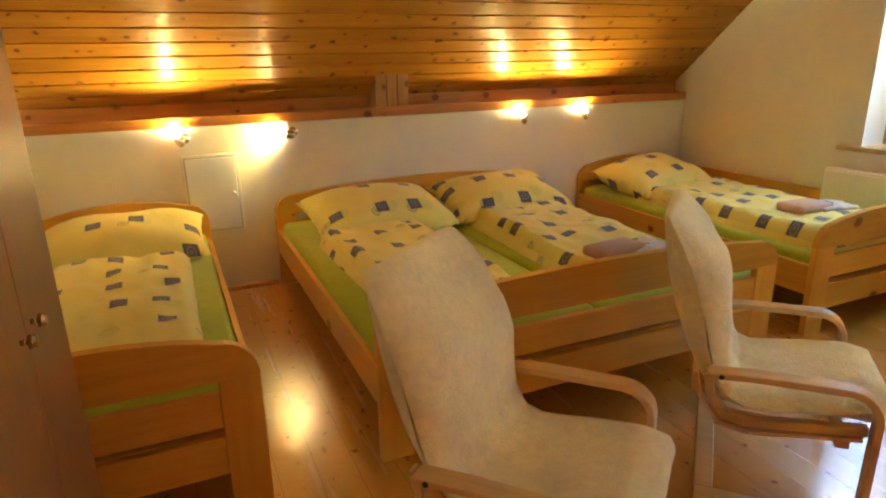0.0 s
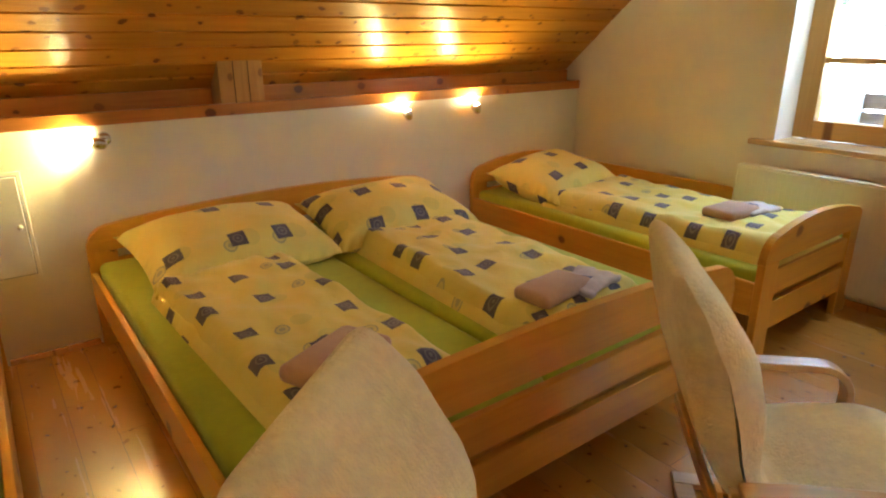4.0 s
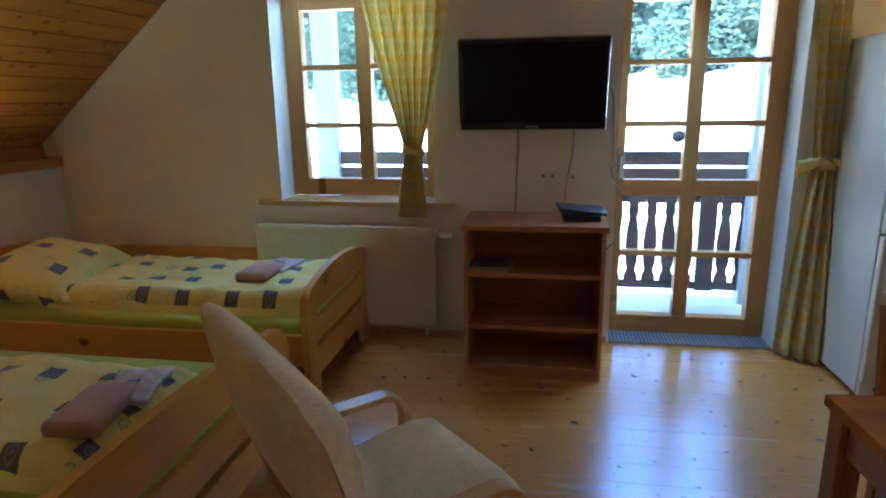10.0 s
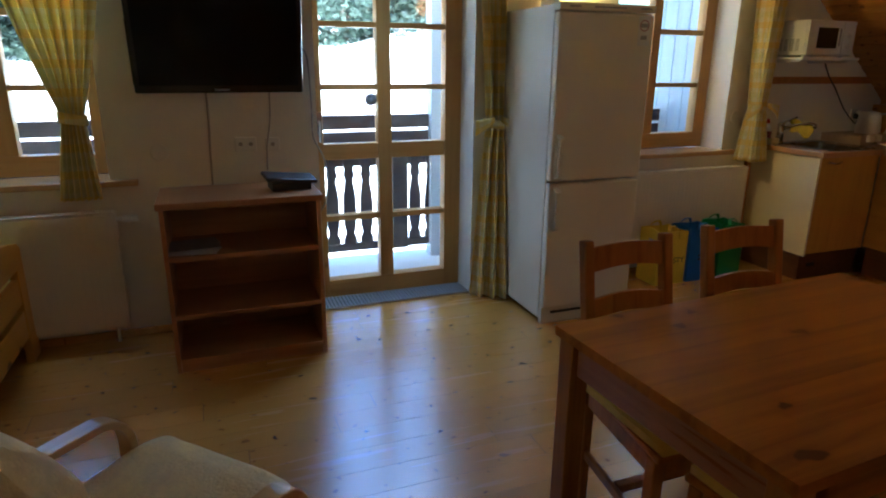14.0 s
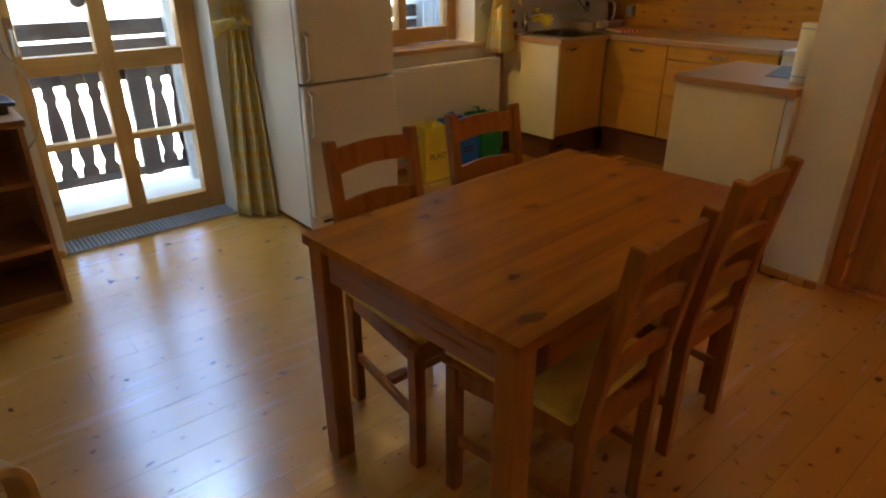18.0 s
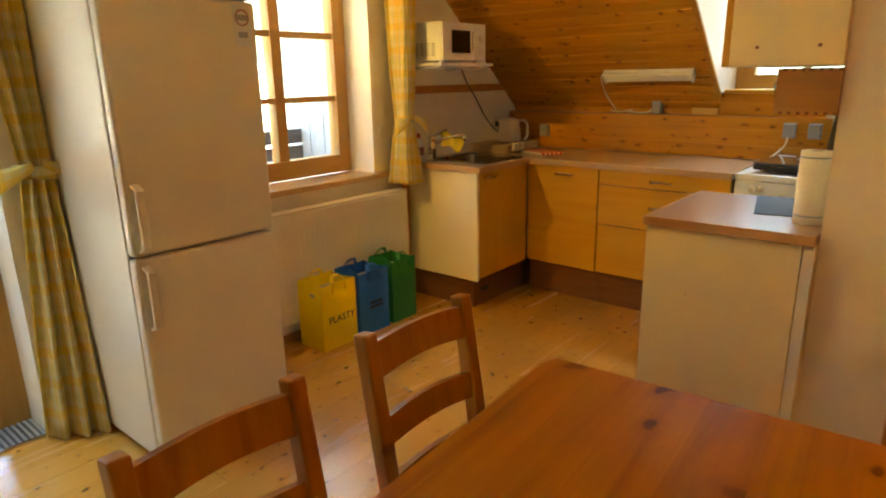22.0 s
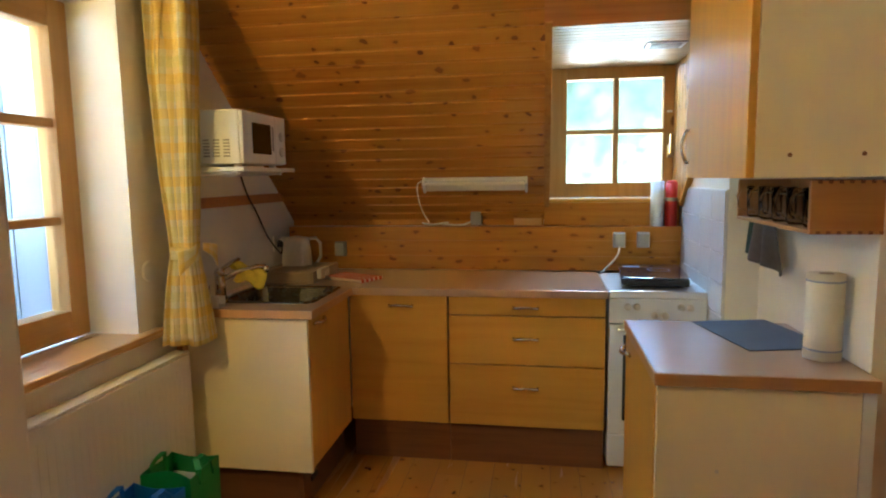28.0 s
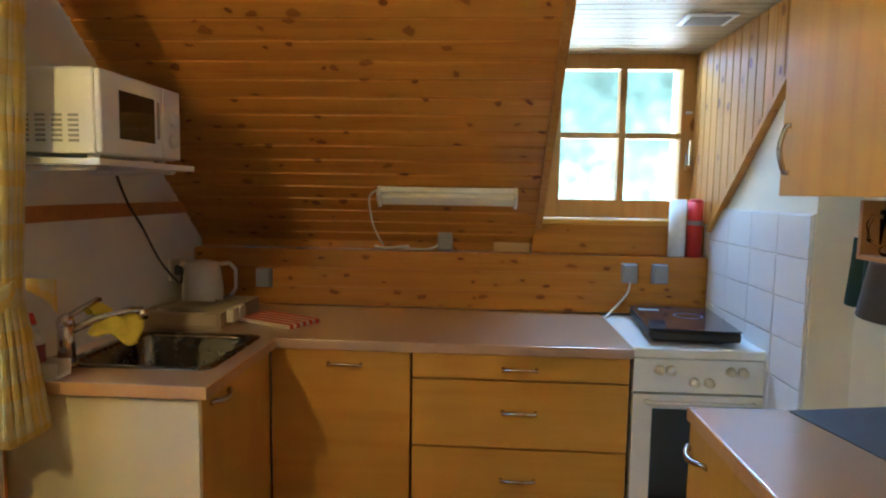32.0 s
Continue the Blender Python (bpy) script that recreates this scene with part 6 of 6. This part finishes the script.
# microwave on its shelf
ms = thing("wall_shelf", "white wall shelf under the microwave", "shelf", (3.985, -3.0, 1.478))
box("board", (-0.345, -0.26, 0.0), (0.0, 0.26, 0.018), M_WHITE, ms, 0.003)
for s_ in (-1, 1):
    bm = bmesh.new()
    prism(bm, ((-0.30, -0.001), (0.0, -0.001), (0.0, -0.02), (-0.29, -0.012)), 1, s_ * 0.21 - 0.015, s_ * 0.21 + 0.015)
    part("bracket", bm, M_WHITE, ms)
mw = thing("microwave", "white microwave oven on the wall shelf", "microwave", (3.66, -2.995, 1.509))
box("case", (0.018, -0.212, 0.0), (0.315, 0.212, 0.222), M_WHITE, mw, 0.006)
dd = box("door", (0.0, -0.10, 0.003), (0.017, 0.212, 0.219), M_WHITE, mw, 0.005)
box("door_window", (-0.002, -0.05, 0.045), (-0.0002, 0.13, 0.175), M_BLACK, dd, 0.0, "black door window")
box("control_panel", (0.0, -0.212, 0.003), (0.017, -0.102, 0.219), M_WHITE, mw, 0.005)
for z in (0.06, 0.13):
    bm = bmesh.new()
    cyl(bm, (0.0, -0.157, z), (-0.014, -0.157, z), 0.022, 0.019, 20)
    part("dial", bm, M_WHITE, mw, "", True)
box("door_button", (-0.003, -0.078, 0.06), (-0.0002, -0.066, 0.17), M_GREY, mw, 0.0005)
for c_ in range(5):
    for r_ in range(6):
        box("vent_slot", (0.06 + c_ * 0.045, 0.2125, 0.03 + r_ * 0.013), (0.088 + c_ * 0.045, 0.2135, 0.037 + r_ * 0.013), M_GREY, mw, 0.0)
for yy in (-0.17, 0.17):
    for xx in (0.05, 0.27):
        bm = bmesh.new()
        cyl(bm, (xx, yy, -0.0125), (xx, yy, 0.0), 0.016)
        part("foot", bm, M_WHITE, mw)
cable("cable", [(3.93, -3.30, 1.50), (3.965, -3.345, 1.47), (3.975, -3.43, 1.363), (3.975, -3.52, 1.272), (3.97, -3.633, 1.131), (3.955, -3.735, 1.035), (3.955, -3.775, 1.02), (3.955, -3.785, 1.05)], 0.005, plain("dark_cable", (0.05, 0.035, 0.03), 0.5), "dark power cable hanging from the microwave shelf")
sk2 = thing("wall_socket", "ivory wall socket with a black plug beside the kettle", "wall socket", (3.9895, -3.775, 1.075))
box("plate", (-0.014, -0.04, -0.045), (0.0, 0.04, 0.045), M_IVORY, sk2, 0.004)
box("plug", (-0.05, -0.018, -0.022), (-0.0145, 0.018, 0.022), M_DARK, sk2, 0.006, "black plug")
setting("trim_wall_strip", boxes_bm([((3.978, -3.90, 1.315), (3.9895, -2.80, 1.365))], 0.002), M_BEAM, "brown wooden strip across the kitchen wall", "trim")
setting("trim_chase", boxes_bm([((3.955, -2.775, 0.05), (3.985, -2.735, 0.86))], 0.002), M_BEAM, "narrow wooden upright beside the radiator", "trim")

# backsplash boards and ledge
bs = tagged(new("backsplash"), "knotty pine board backsplash with a ledge above the worktop", "backsplash", kind="structure")
for z0, z1 in ((0.903, 0.985), (0.9855, 1.075), (1.0755, 1.155)):
    box("board", (1.692, -3.985, z0), (3.985, -3.968, z1), M_SLOPE, bs, 0.0015)
box("ledge_board", (1.692, -4.055, 1.138), (3.985, -3.9855, 1.157), M_BEAM, bs, 0.002)
box("upper_strip", (2.45, -4.06, 1.158), (3.985, -4.045, 1.21), M_SLOPE, bs, 0.002)
box("dormer_board", (1.70, -3.965 - 0.06, 1.158), (2.449, -3.965 - 0.045, 1.289), M_SLOPE, bs, 0.002)
box("filler_block", (2.46, -4.044, 1.158), (2.62, -4.03, 1.20), M_BIRCH, bs, 0.001)


M_SOCKET = plain("socket_grey", (0.34, 0.34, 0.35), 0.4)


def socket(x, y, z, facing_label):
    s = thing("wall_socket", facing_label, "wall socket", (x, y, z), 0, "kitchen sockets")
    box("plate", (-0.034, 0.0, -0.043), (0.034, 0.02, 0.043), M_GREY, s, 0.003)
    box("cover", (-0.030, 0.0205, -0.040), (0.030, 0.042, 0.040), M_SOCKET, s, 0.004)
    return s


socket(3.655, -3.968, 1.025, "grey surface-mounted socket on the pine backsplash")
socket(2.03, -3.968, 1.082, "grey surface-mounted socket on the pine backsplash")
socket(1.90, -3.968, 1.082, "grey surface-mounted socket on the pine backsplash")
socket(2.84, -4.03, 1.205, "grey surface-mounted socket on the pine ledge")
cable("cable", [(2.03, -3.93, 1.05), (2.04, -3.93, 1.0), (2.08, -3.92, 0.95), (2.12, -3.90, 0.915), (2.14, -3.85, 0.908)], 0.005, M_CABLEW, "white cable from the socket to the hob")
cable("cable", [(2.86, -3.995, 1.19), (2.92, -3.99, 1.165), (3.05, -3.995, 1.172), (3.0, -3.985, 1.18), (3.10, -3.99, 1.168), (3.16, -4.0, 1.175)], 0.005, M_CABLEW, "white cable coiled on the pine ledge")

# strip lamp on the slope
sn, cs_ = math.sin(math.atan(TAN)), math.cos(math.atan(TAN))
sl = new("strip_light")
sl.matrix_world = pose(2.82, -3.775, 1.423) @ pose(0, 0, 0, math.degrees(math.atan(TAN)), 0, 0)
tagged(sl, "white fluorescent strip light on the sloping boards, switched off", "strip light")
box("housing", (-0.285, -0.035, -0.030), (0.285, 0.035, -0.002), M_WHITE, sl, 0.004)
box("diffuser", (-0.27, -0.028, -0.052), (0.27, 0.028, -0.0305), M_RAD, sl, 0.008)
for s_ in (-1, 1):
    box("end_cap", (s_ * 0.278 - 0.007, -0.037, -0.056), (s_ * 0.278 + 0.007, 0.037, -0.001), M_WHITE, sl, 0.003)
cable("cable", [(3.10, -3.76, 1.43), (3.145, -3.79, 1.40), (3.15, -3.86, 1.31), (3.14, -3.93, 1.24), (3.12, -4.0, 1.18)], 0.004, M_CABLEW, "white lamp cable hanging on the sloping boards")
sv = thing("ceiling_vent", "white slatted air vent in the dormer ceiling", "vent", (1.87, -3.62, 2.071))
box("frame", (-0.09, -0.075, -0.008), (0.09, 0.075, 0.0), M_WHITE, sv, 0.002)
for i in range(6):
    box("slat", (-0.07, -0.055 + i * 0.02, -0.012), (0.07, -0.045 + i * 0.02, -0.0081), M_GREY, sv, 0.0)

# stove and portable hob
sto = thing("stove", "white freestanding electric cooker", "cooker", (1.915, -3.36, 0))
box("body", (-0.222, -0.57, 0.03), (0.228, -0.02, 0.865), M_WHITE, sto, 0.004)
box("top_plate", (-0.224, -0.575, 0.866), (0.23, 0.005, 0.90), M_WHITE, sto, 0.006)
box("control_panel", (-0.222, -0.019, 0.745), (0.228, 0.004, 0.864), M_WHITE, sto, 0.004)
for xx, zz in ((-0.14, 0.825), (-0.10, 0.825), (0.10, 0.825), (0.14, 0.825), (-0.03, 0.785), (0.02, 0.785)):
    bm = bmesh.new()
    cyl(bm, (xx, 0.004, zz), (xx, 0.024, zz), 0.017, 0.014, 18)
    part("knob", bm, M_IVORY, sto, "", True)
od = box("oven_door", (-0.22, -0.019, 0.20), (0.226, 0.008, 0.74), M_WHITE, sto, 0.004)
box("oven_window", (-0.155, 0.0085, 0.27), (0.16, 0.0105, 0.69), M_BLACK, od, 0.0, "dark oven window")
bm = bmesh.new()
tube(bm, [(-0.18, 0.008, 0.715), (-0.18, 0.035, 0.718), (0.18, 0.035, 0.718), (0.18, 0.008, 0.715)], 0.008)
part("handle", bm, M_WHITE, od, "", True)
box("drawer", (-0.22, -0.019, 0.035), (0.226, 0.004, 0.195), M_WHITE, sto, 0.003)
hb = new("portable_hob")
hb.matrix_world = pose(1.905, -3.63, 0.9005, 0, 0, -5)
tagged(hb, "black portable induction hob standing on the cooker", "hob")
box("case", (-0.155, -0.24, 0.016), (0.155, 0.23, 0.05), M_DARK, hb, 0.01)
box("glass_plate", (-0.158, -0.236, 0.0505), (0.158, 0.226, 0.056), plain("hob_glass", (0.018, 0.022, 0.032), 0.1, vary=0.02, coat=0.6), hb, 0.002)
for sx_ in (-1, 1):
    for sy in (-1, 1):
        bm = bmesh.new()
        cyl(bm, (sx_ * 0.11, sy * 0.13, 0.0), (sx_ * 0.11, sy * 0.13, 0.016), 0.012)
        part("foot", bm, M_DARK, hb)
for sy in (-0.06, 0.06):
    bm = bmesh.new()
    for k in range(24):
        a, b = 2 * math.pi * k / 24, 2 * math.pi * (k + 1) / 24
        bm.faces.new([bm.verts.new((sy * 0.6 + r * math.cos(t_), -0.04 + r * math.sin(t_), 0.0566)) for r, t_ in ((0.055, a), (0.055, b), (0.050, b), (0.050, a))])
    part("zone_ring", bm, M_GREY, hb)
    break
box("display_label", (0.055, -0.16, 0.0563), (0.135, -0.12, 0.0567), M_GREY, hb, 0.0)

# tiles behind the cooker
tl = tagged(new("tile_panel"), "white glazed tiles on the wall beside the cooker", "tiles", kind="structure")
box("backing", (1.6905, -3.96, 0.56), (1.696, -3.123, 1.376), M_GROUT, tl, 0.0)
tm = mesh_of("tile", boxes_bm([((0, 0.0012, 0.0012), (0.007, 0.2028, 0.1333))], 0.002), M_TILE)
for i in range(4):
    for j in range(6):
        o = new("tile", tm)
        o.parent = tl
        o.location = (1.6962, -3.942 + i * 0.204, 0.566 + j * 0.1345)

# bar unit
bu = thing("bar_cabinet", "cream base cabinet with a birch door at the room side", "kitchen cabinet", (1.56, -2.15, 0), 0, "kitchen base units")
box("end_panel", (0.04, -0.018, 0.10), (0.572, 0.0, 0.852), M_PANEL, bu, 0.002)
box("filler", (0.003, -0.02, 0.0), (0.038, -0.004, 0.852), M_WHITE, bu, 0.001)
box("body", (0.003, -0.64, 0.10), (0.555, -0.022, 0.852), M_PANEL, bu, 0.002)
f = box("door", (0.556, -0.64, 0.11), (0.576, -0.0185, 0.852), M_FRONTZ, bu, 0.002)
bow_handle(f, pose(0.576, -0.57, 0.785, 0, 0, 90))
box("plinth", (0.003, -0.63, 0.0), (0.52, -0.05, 0.098), M_PLINTH, bu, 0.0)
box("screw_cap", (0.40, 0.0001, 0.60), (0.41, 0.0008, 0.61), M_IVORY, bu, 0.0)
bt = thing("bar_worktop", "pinkish-beige laminate worktop with a wooden front edge", "worktop", (0, 0, 0))
box("board", (1.562, -2.80, 0.854), (2.138, -2.142, 0.889), M_TOP, bt, 0.002)
box("edge_strip", (1.562, -2.1415, 0.854), (2.142, -2.136, 0.8885), M_EDGE, bt, 0.001)
box("edge_strip", (2.1385, -2.80, 0.854), (2.142, -2.1425, 0.8885), M_EDGE, bt, 0.001)
mt = thing("place_mat", "dark grey woven place mat on the bar worktop", "place mat", (1.72, -2.62, 0.889), 12)
box("mat", (-0.14, -0.20, 0.0), (0.14, 0.20, 0.0035), plain("grey_weave", (0.10, 0.11, 0.13), 0.7, vary=0.15, bump=0.5, bump_scale=300), mt, 0.0015)
kr = thing("paper_roll", "roll of white kitchen paper standing on the bar worktop", "kitchen roll", (1.625, -2.35, 0.889))
bm = bmesh.new()
cyl(bm, (0, 0, 0), (0, 0, 0.255), 0.051, 0.051, 28)
part("paper", bm, plain("kitchen_paper", (0.82, 0.78, 0.62), 0.95, vary=0.03, bump=0.4), kr, "", True)
bm = bmesh.new()
cyl(bm, (0, 0, 0.2551), (0, 0, 0.256), 0.02)
part("core", bm, M_BEIGE, kr)
for z in (0.03, 0.235):
    bm = bmesh.new()
    bmesh.ops.create_cone(bm, cap_ends=False, segments=28, radius1=0.0516, radius2=0.0516, depth=0.005, matrix=Matrix.Translation((0, 0, z)))
    part("print_line", bm, plain("blue_print", (0.35, 0.42, 0.55), 0.9), kr)

# hanging cabinet with mug rack
uc = thing("wall_cabinet", "cream wall cabinet with a birch door above the bar", "wall cabinet", (1.56, -2.16, 1.428))
box("body", (0.002, -0.71, 0.0), (0.335, -0.0005, 0.86), M_PANEL, uc, 0.002)
f = box("door", (0.336, -0.71, 0.0), (0.358, -0.0005, 0.86), M_FRONTZ, uc, 0.002)
bow_handle(f, Matrix.Translation((0.358, -0.665, 0.115)) @ Matrix(((0, -1, 0, 0), (0, 0, -1, 0), (1, 0, 0, 0), (0, 0, 0, 1))))
for xx in (0.07, 0.25):
    bm = bmesh.new()
    cyl(bm, (xx, 0.0, 0.06), (xx, 0.0015, 0.06), 0.006, None, 10)
    part("screw_cap", bm, M_PLINTH, uc)
mr = thing("mug_rack", "open wooden mug shelf hung under the wall cabinet", "shelf", (1.56, -2.18, 1.275))
M_BOX = wood("oiled_birch", (0.50, 0.25, 0.07), (0.40, 0.18, 0.045), 0, 0.0, 0.4)
box("end_panel", (0.002, -0.016, 0.0), (0.185, 0.0, 0.145), M_BOX, mr, 0.002)
box("end_panel", (0.002, -0.64, 0.0), (0.185, -0.626, 0.145), M_BOX, mr, 0.002)
box("back", (0.002, -0.6255, 0.0125), (0.01, -0.0165, 0.145), M_BOX, mr, 0.001)
box("bottom", (0.002, -0.6255, 0.0), (0.185, -0.0165, 0.012), M_BOX, mr, 0.002)
for i in range(7):
    box("dovetail", (0.002 + i * 0.026, 0.0001, 0.136), (0.013 + i * 0.026, 0.0006, 0.1455), M_PLINTH, mr, 0.0)
    box("dovetail", (0.002 + i * 0.026, 0.0001, 0.0), (0.013 + i * 0.026, 0.0006, 0.009), M_PLINTH, mr, 0.0)
M_MUG = glass("mug_glass", 0.0, (0.98, 0.98, 0.97))
M_MUG.node_tree.nodes["Principled BSDF"].inputs["IOR"].default_value = 1.2
for i in range(5):
    mug = thing("glass_mug", "clear glass mug standing on the wooden rack", "mug", (1.56 + 0.135, -2.26 - i * 0.122, 1.2875), 0, "glass mugs")
    bm = bmesh.new()
    n_ = 20
    rings = [[bm.verts.new((r * math.cos(a), r * math.sin(a), z)) for a in [k * 2 * math.pi / n_ for k in range(n_)]] for r, z in ((0.03, 0), (0.036, 0.01), (0.039, 0.11), (0.036, 0.11), (0.033, 0.012), (0.028, 0.006))]
    for a, b in zip(rings, rings[1:]):
        for k in range(n_):
            bm.faces.new((a[k], a[(k + 1) % n_], b[(k + 1) % n_], b[k]))
    bm.faces.new(rings[0][::-1]), bm.faces.new(rings[-1])
    part("cup", bm, M_MUG, mug, "", True)
    bm = bmesh.new()
    tube(bm, [(0.036, 0, 0.095), (0.06, 0, 0.095), (0.07, 0, 0.075), (0.066, 0, 0.04), (0.036, 0, 0.022)], 0.005)
    part("handle", bm, M_MUG, mug, "", True)
for i, (y0, y1, z0, z1, c_, lb) in enumerate(((-3.06, -2.93, 1.315, 1.105, (0.03, 0.07, 0.06), "dark green tea towel hanging below the mug rack"), (-2.96, -2.71, 1.262, 1.085, (0.115, 0.10, 0.085), "dark grey tea towel hanging below the mug rack"))):
    hk = thing("hanging_cloth", lb, "tea towel", (1.60 + 0.02 * i, (y0 + y1) / 2, z0), 0, "hanging tea towels")
    w_, h_ = y1 - y0, z0 - z1
    bm = grid_cloth(16, 14, lambda u, v: (0.02 + 0.016 * math.sin(u * 11 + i) * (0.4 + v), (u - 0.5) * w_ * (0.72 + 0.28 * v) + 0.012 * v, -h_ * v * (1 - 0.16 * (1 - u) + 0.05 * math.sin(u * 7))), lambda u, v: (u, v))
    solid(part("cloth", bm, plain("dark_cloth", c_, 0.95, vary=0.15), hk, "", True), 0.007)
    bm = bmesh.new()
    tube(bm, [(-0.03, 0, 0.02), (0.02, 0, 0.006), (0.025, 0, 0.02)], 0.004)
    part("hook", bm, M_CHROME, hk)
for i, (nm, lb, c_, r, h_) in enumerate((("paper_roll", "white roll of kitchen paper on the pine ledge", (0.80, 0.80, 0.78), 0.036, 0.25), ("fire_extinguisher", "small red fire extinguisher spray on the ledge", (0.62, 0.03, 0.015), 0.032, 0.24))):
    o = thing(nm, lb, "kitchen roll" if i == 0 else "extinguisher", (1.825 - i * 0.075, -3.99, 1.157))
    bm = bmesh.new()
    cyl(bm, (0, 0, 0), (0, 0, h_), r, r * (1 if i == 0 else 0.98), 22)
    part("body", bm, plain("ledge_item", c_, 0.4 if i else 0.9), o, "", True)
    if i:
        bm = bmesh.new()
        cyl(bm, (0, 0, h_), (0, 0, h_ + 0.012), r * 0.98, r * 0.7, 22)
        part("cap", bm, plain("ledge_item_cap", c_, 0.35), o, "", True)
        bm = bmesh.new()
        bmesh.ops.create_cone(bm, cap_ends=False, segments=22, radius1=r + 0.0006, radius2=r + 0.0006, depth=0.02, matrix=Matrix.Translation((0, 0, h_ * 0.62)))
        part("label_band", bm, M_GREY, o)
sw = thing("light_switch", "white light switch on the partition wall", "switch", (1.42, -2.20, 1.50))
box("plate", (-0.04, 0.0, -0.04), (0.04, 0.01, 0.04), M_WHITE, sw, 0.003)
box("rocker", (-0.025, 0.0101, -0.025), (0.025, 0.014, 0.025), M_WHITE, sw, 0.002)

# recycling bags
def bag(at, turn, w_, d_, h_, colour, label, text=""):
    b = thing("recycling_bag", label, "bag", at, turn, "recycling bags")
    m = plain("bag_" + label.split()[0], colour, 0.5, vary=0.06, bump=0.3, bump_scale=20)
    bm = bmesh.new()

    def f(a, t_):
        k = a % 4
        i = int(k)
        s = k - i
        c = [(-w_ / 2, d_ / 2), (-w_ / 2, -d_ / 2), (w_ / 2, -d_ / 2), (w_ / 2, d_ / 2)]
        p, q = c[i], c[(i + 1) % 4]
        x_, y_ = p[0] + (q[0] - p[0]) * s, p[1] + (q[1] - p[1]) * s
        bulge = 0.014 * math.sin(math.pi * s) * math.sin(math.pi * min(1, t_ * 1.2))
        if i in (1, 3):
            bulge = -0.03 * math.sin(math.pi * s) * t_ ** 1.5
        nx, ny = (-1, 0) if i == 0 else (0, -1) if i == 1 else (1, 0) if i == 2 else (0, 1)
        return (x_ + nx * bulge, y_ + ny * bulge, h_ * t_ + 0.012 * noise.noise((a * 2, t_ * 4, h_)) * t_)
    na, nt = 32, 12
    vs = [[bm.verts.new(f(4 * i / na, j / nt)) for j in range(nt + 1)] for i in range(na)]
    for i in range(na):
        for j in range(nt):
            bm.faces.new((vs[i][j], vs[(i + 1) % na][j], vs[(i + 1) % na][j + 1], vs[i][j + 1]))
    bm.faces.new([vs[i][0] for i in range(na)][::-1])
    o = part("sides", bm, m, b)
    solid(o, 0.003, -1)
    bm = bmesh.new()
    add_box(bm, (-w_ / 2 + 0.02, -d_ / 2 + 0.02, 0.01), (w_ / 2 - 0.02, d_ / 2 - 0.02, h_ * 0.82))
    part("liner", bm, plain("bag_liner", (0.5, 0.5, 0.48), 0.6), b)
    for s_ in (-1, 1):
        bm = bmesh.new()
        tube(bm, [(s_ * w_ * 0.49, -0.045, h_ - 0.05), (s_ * w_ * 0.49, -0.042, h_ + 0.005), (s_ * w_ * 0.40, -0.02, h_ + 0.035), (s_ * w_ * 0.38, 0.02, h_ + 0.033), (s_ * w_ * 0.49, 0.042, h_ + 0.005), (s_ * w_ * 0.49, 0.045, h_ - 0.05)], 0, flat=(0.022, 0.003))
        part("carry_strap", bm, m, b)
    if text:
        cu = bpy.data.curves.new("lettering", "FONT")
        cu.body, cu.size, cu.align_x, cu.extrude = text, 0.055, "CENTER", 0.0004
        to = new("lettering_tmp", cu)
        dg = bpy.context.evaluated_depsgraph_get()
        me = bpy.data.meshes.new_from_object(to.evaluated_get(dg))
        bpy.data.objects.remove(to)
        me.materials.clear()
        me.materials.append(M_DARK)
        lt = new("lettering", me)
        lt.parent = b
        lt.matrix_basis = pose(-w_ / 2 - 0.0155, 0.0, h_ * 0.42, 90, 0, -90)
    return b


bag((3.80, -1.92, 0), 0, 0.20, 0.24, 0.37, (0.85, 0.66, 0.02), "yellow recycling bag for plastic beside the radiator", "PLASTY")
b2_ = bag((3.80, -2.18, 0), 0, 0.20, 0.23, 0.37, (0.01, 0.17, 0.62), "blue recycling bag for paper beside the radiator")
for z_ in (0.18, 0.155):
    box("print_bar", (-0.1165, -0.05, z_), (-0.1155, 0.05, z_ + 0.014), M_DARK, b2_, 0.0)
bag((3.80, -2.43, 0), 0, 0.20, 0.20, 0.38, (0.01, 0.24, 0.05), "green recycling bag for glass beside the radiator")
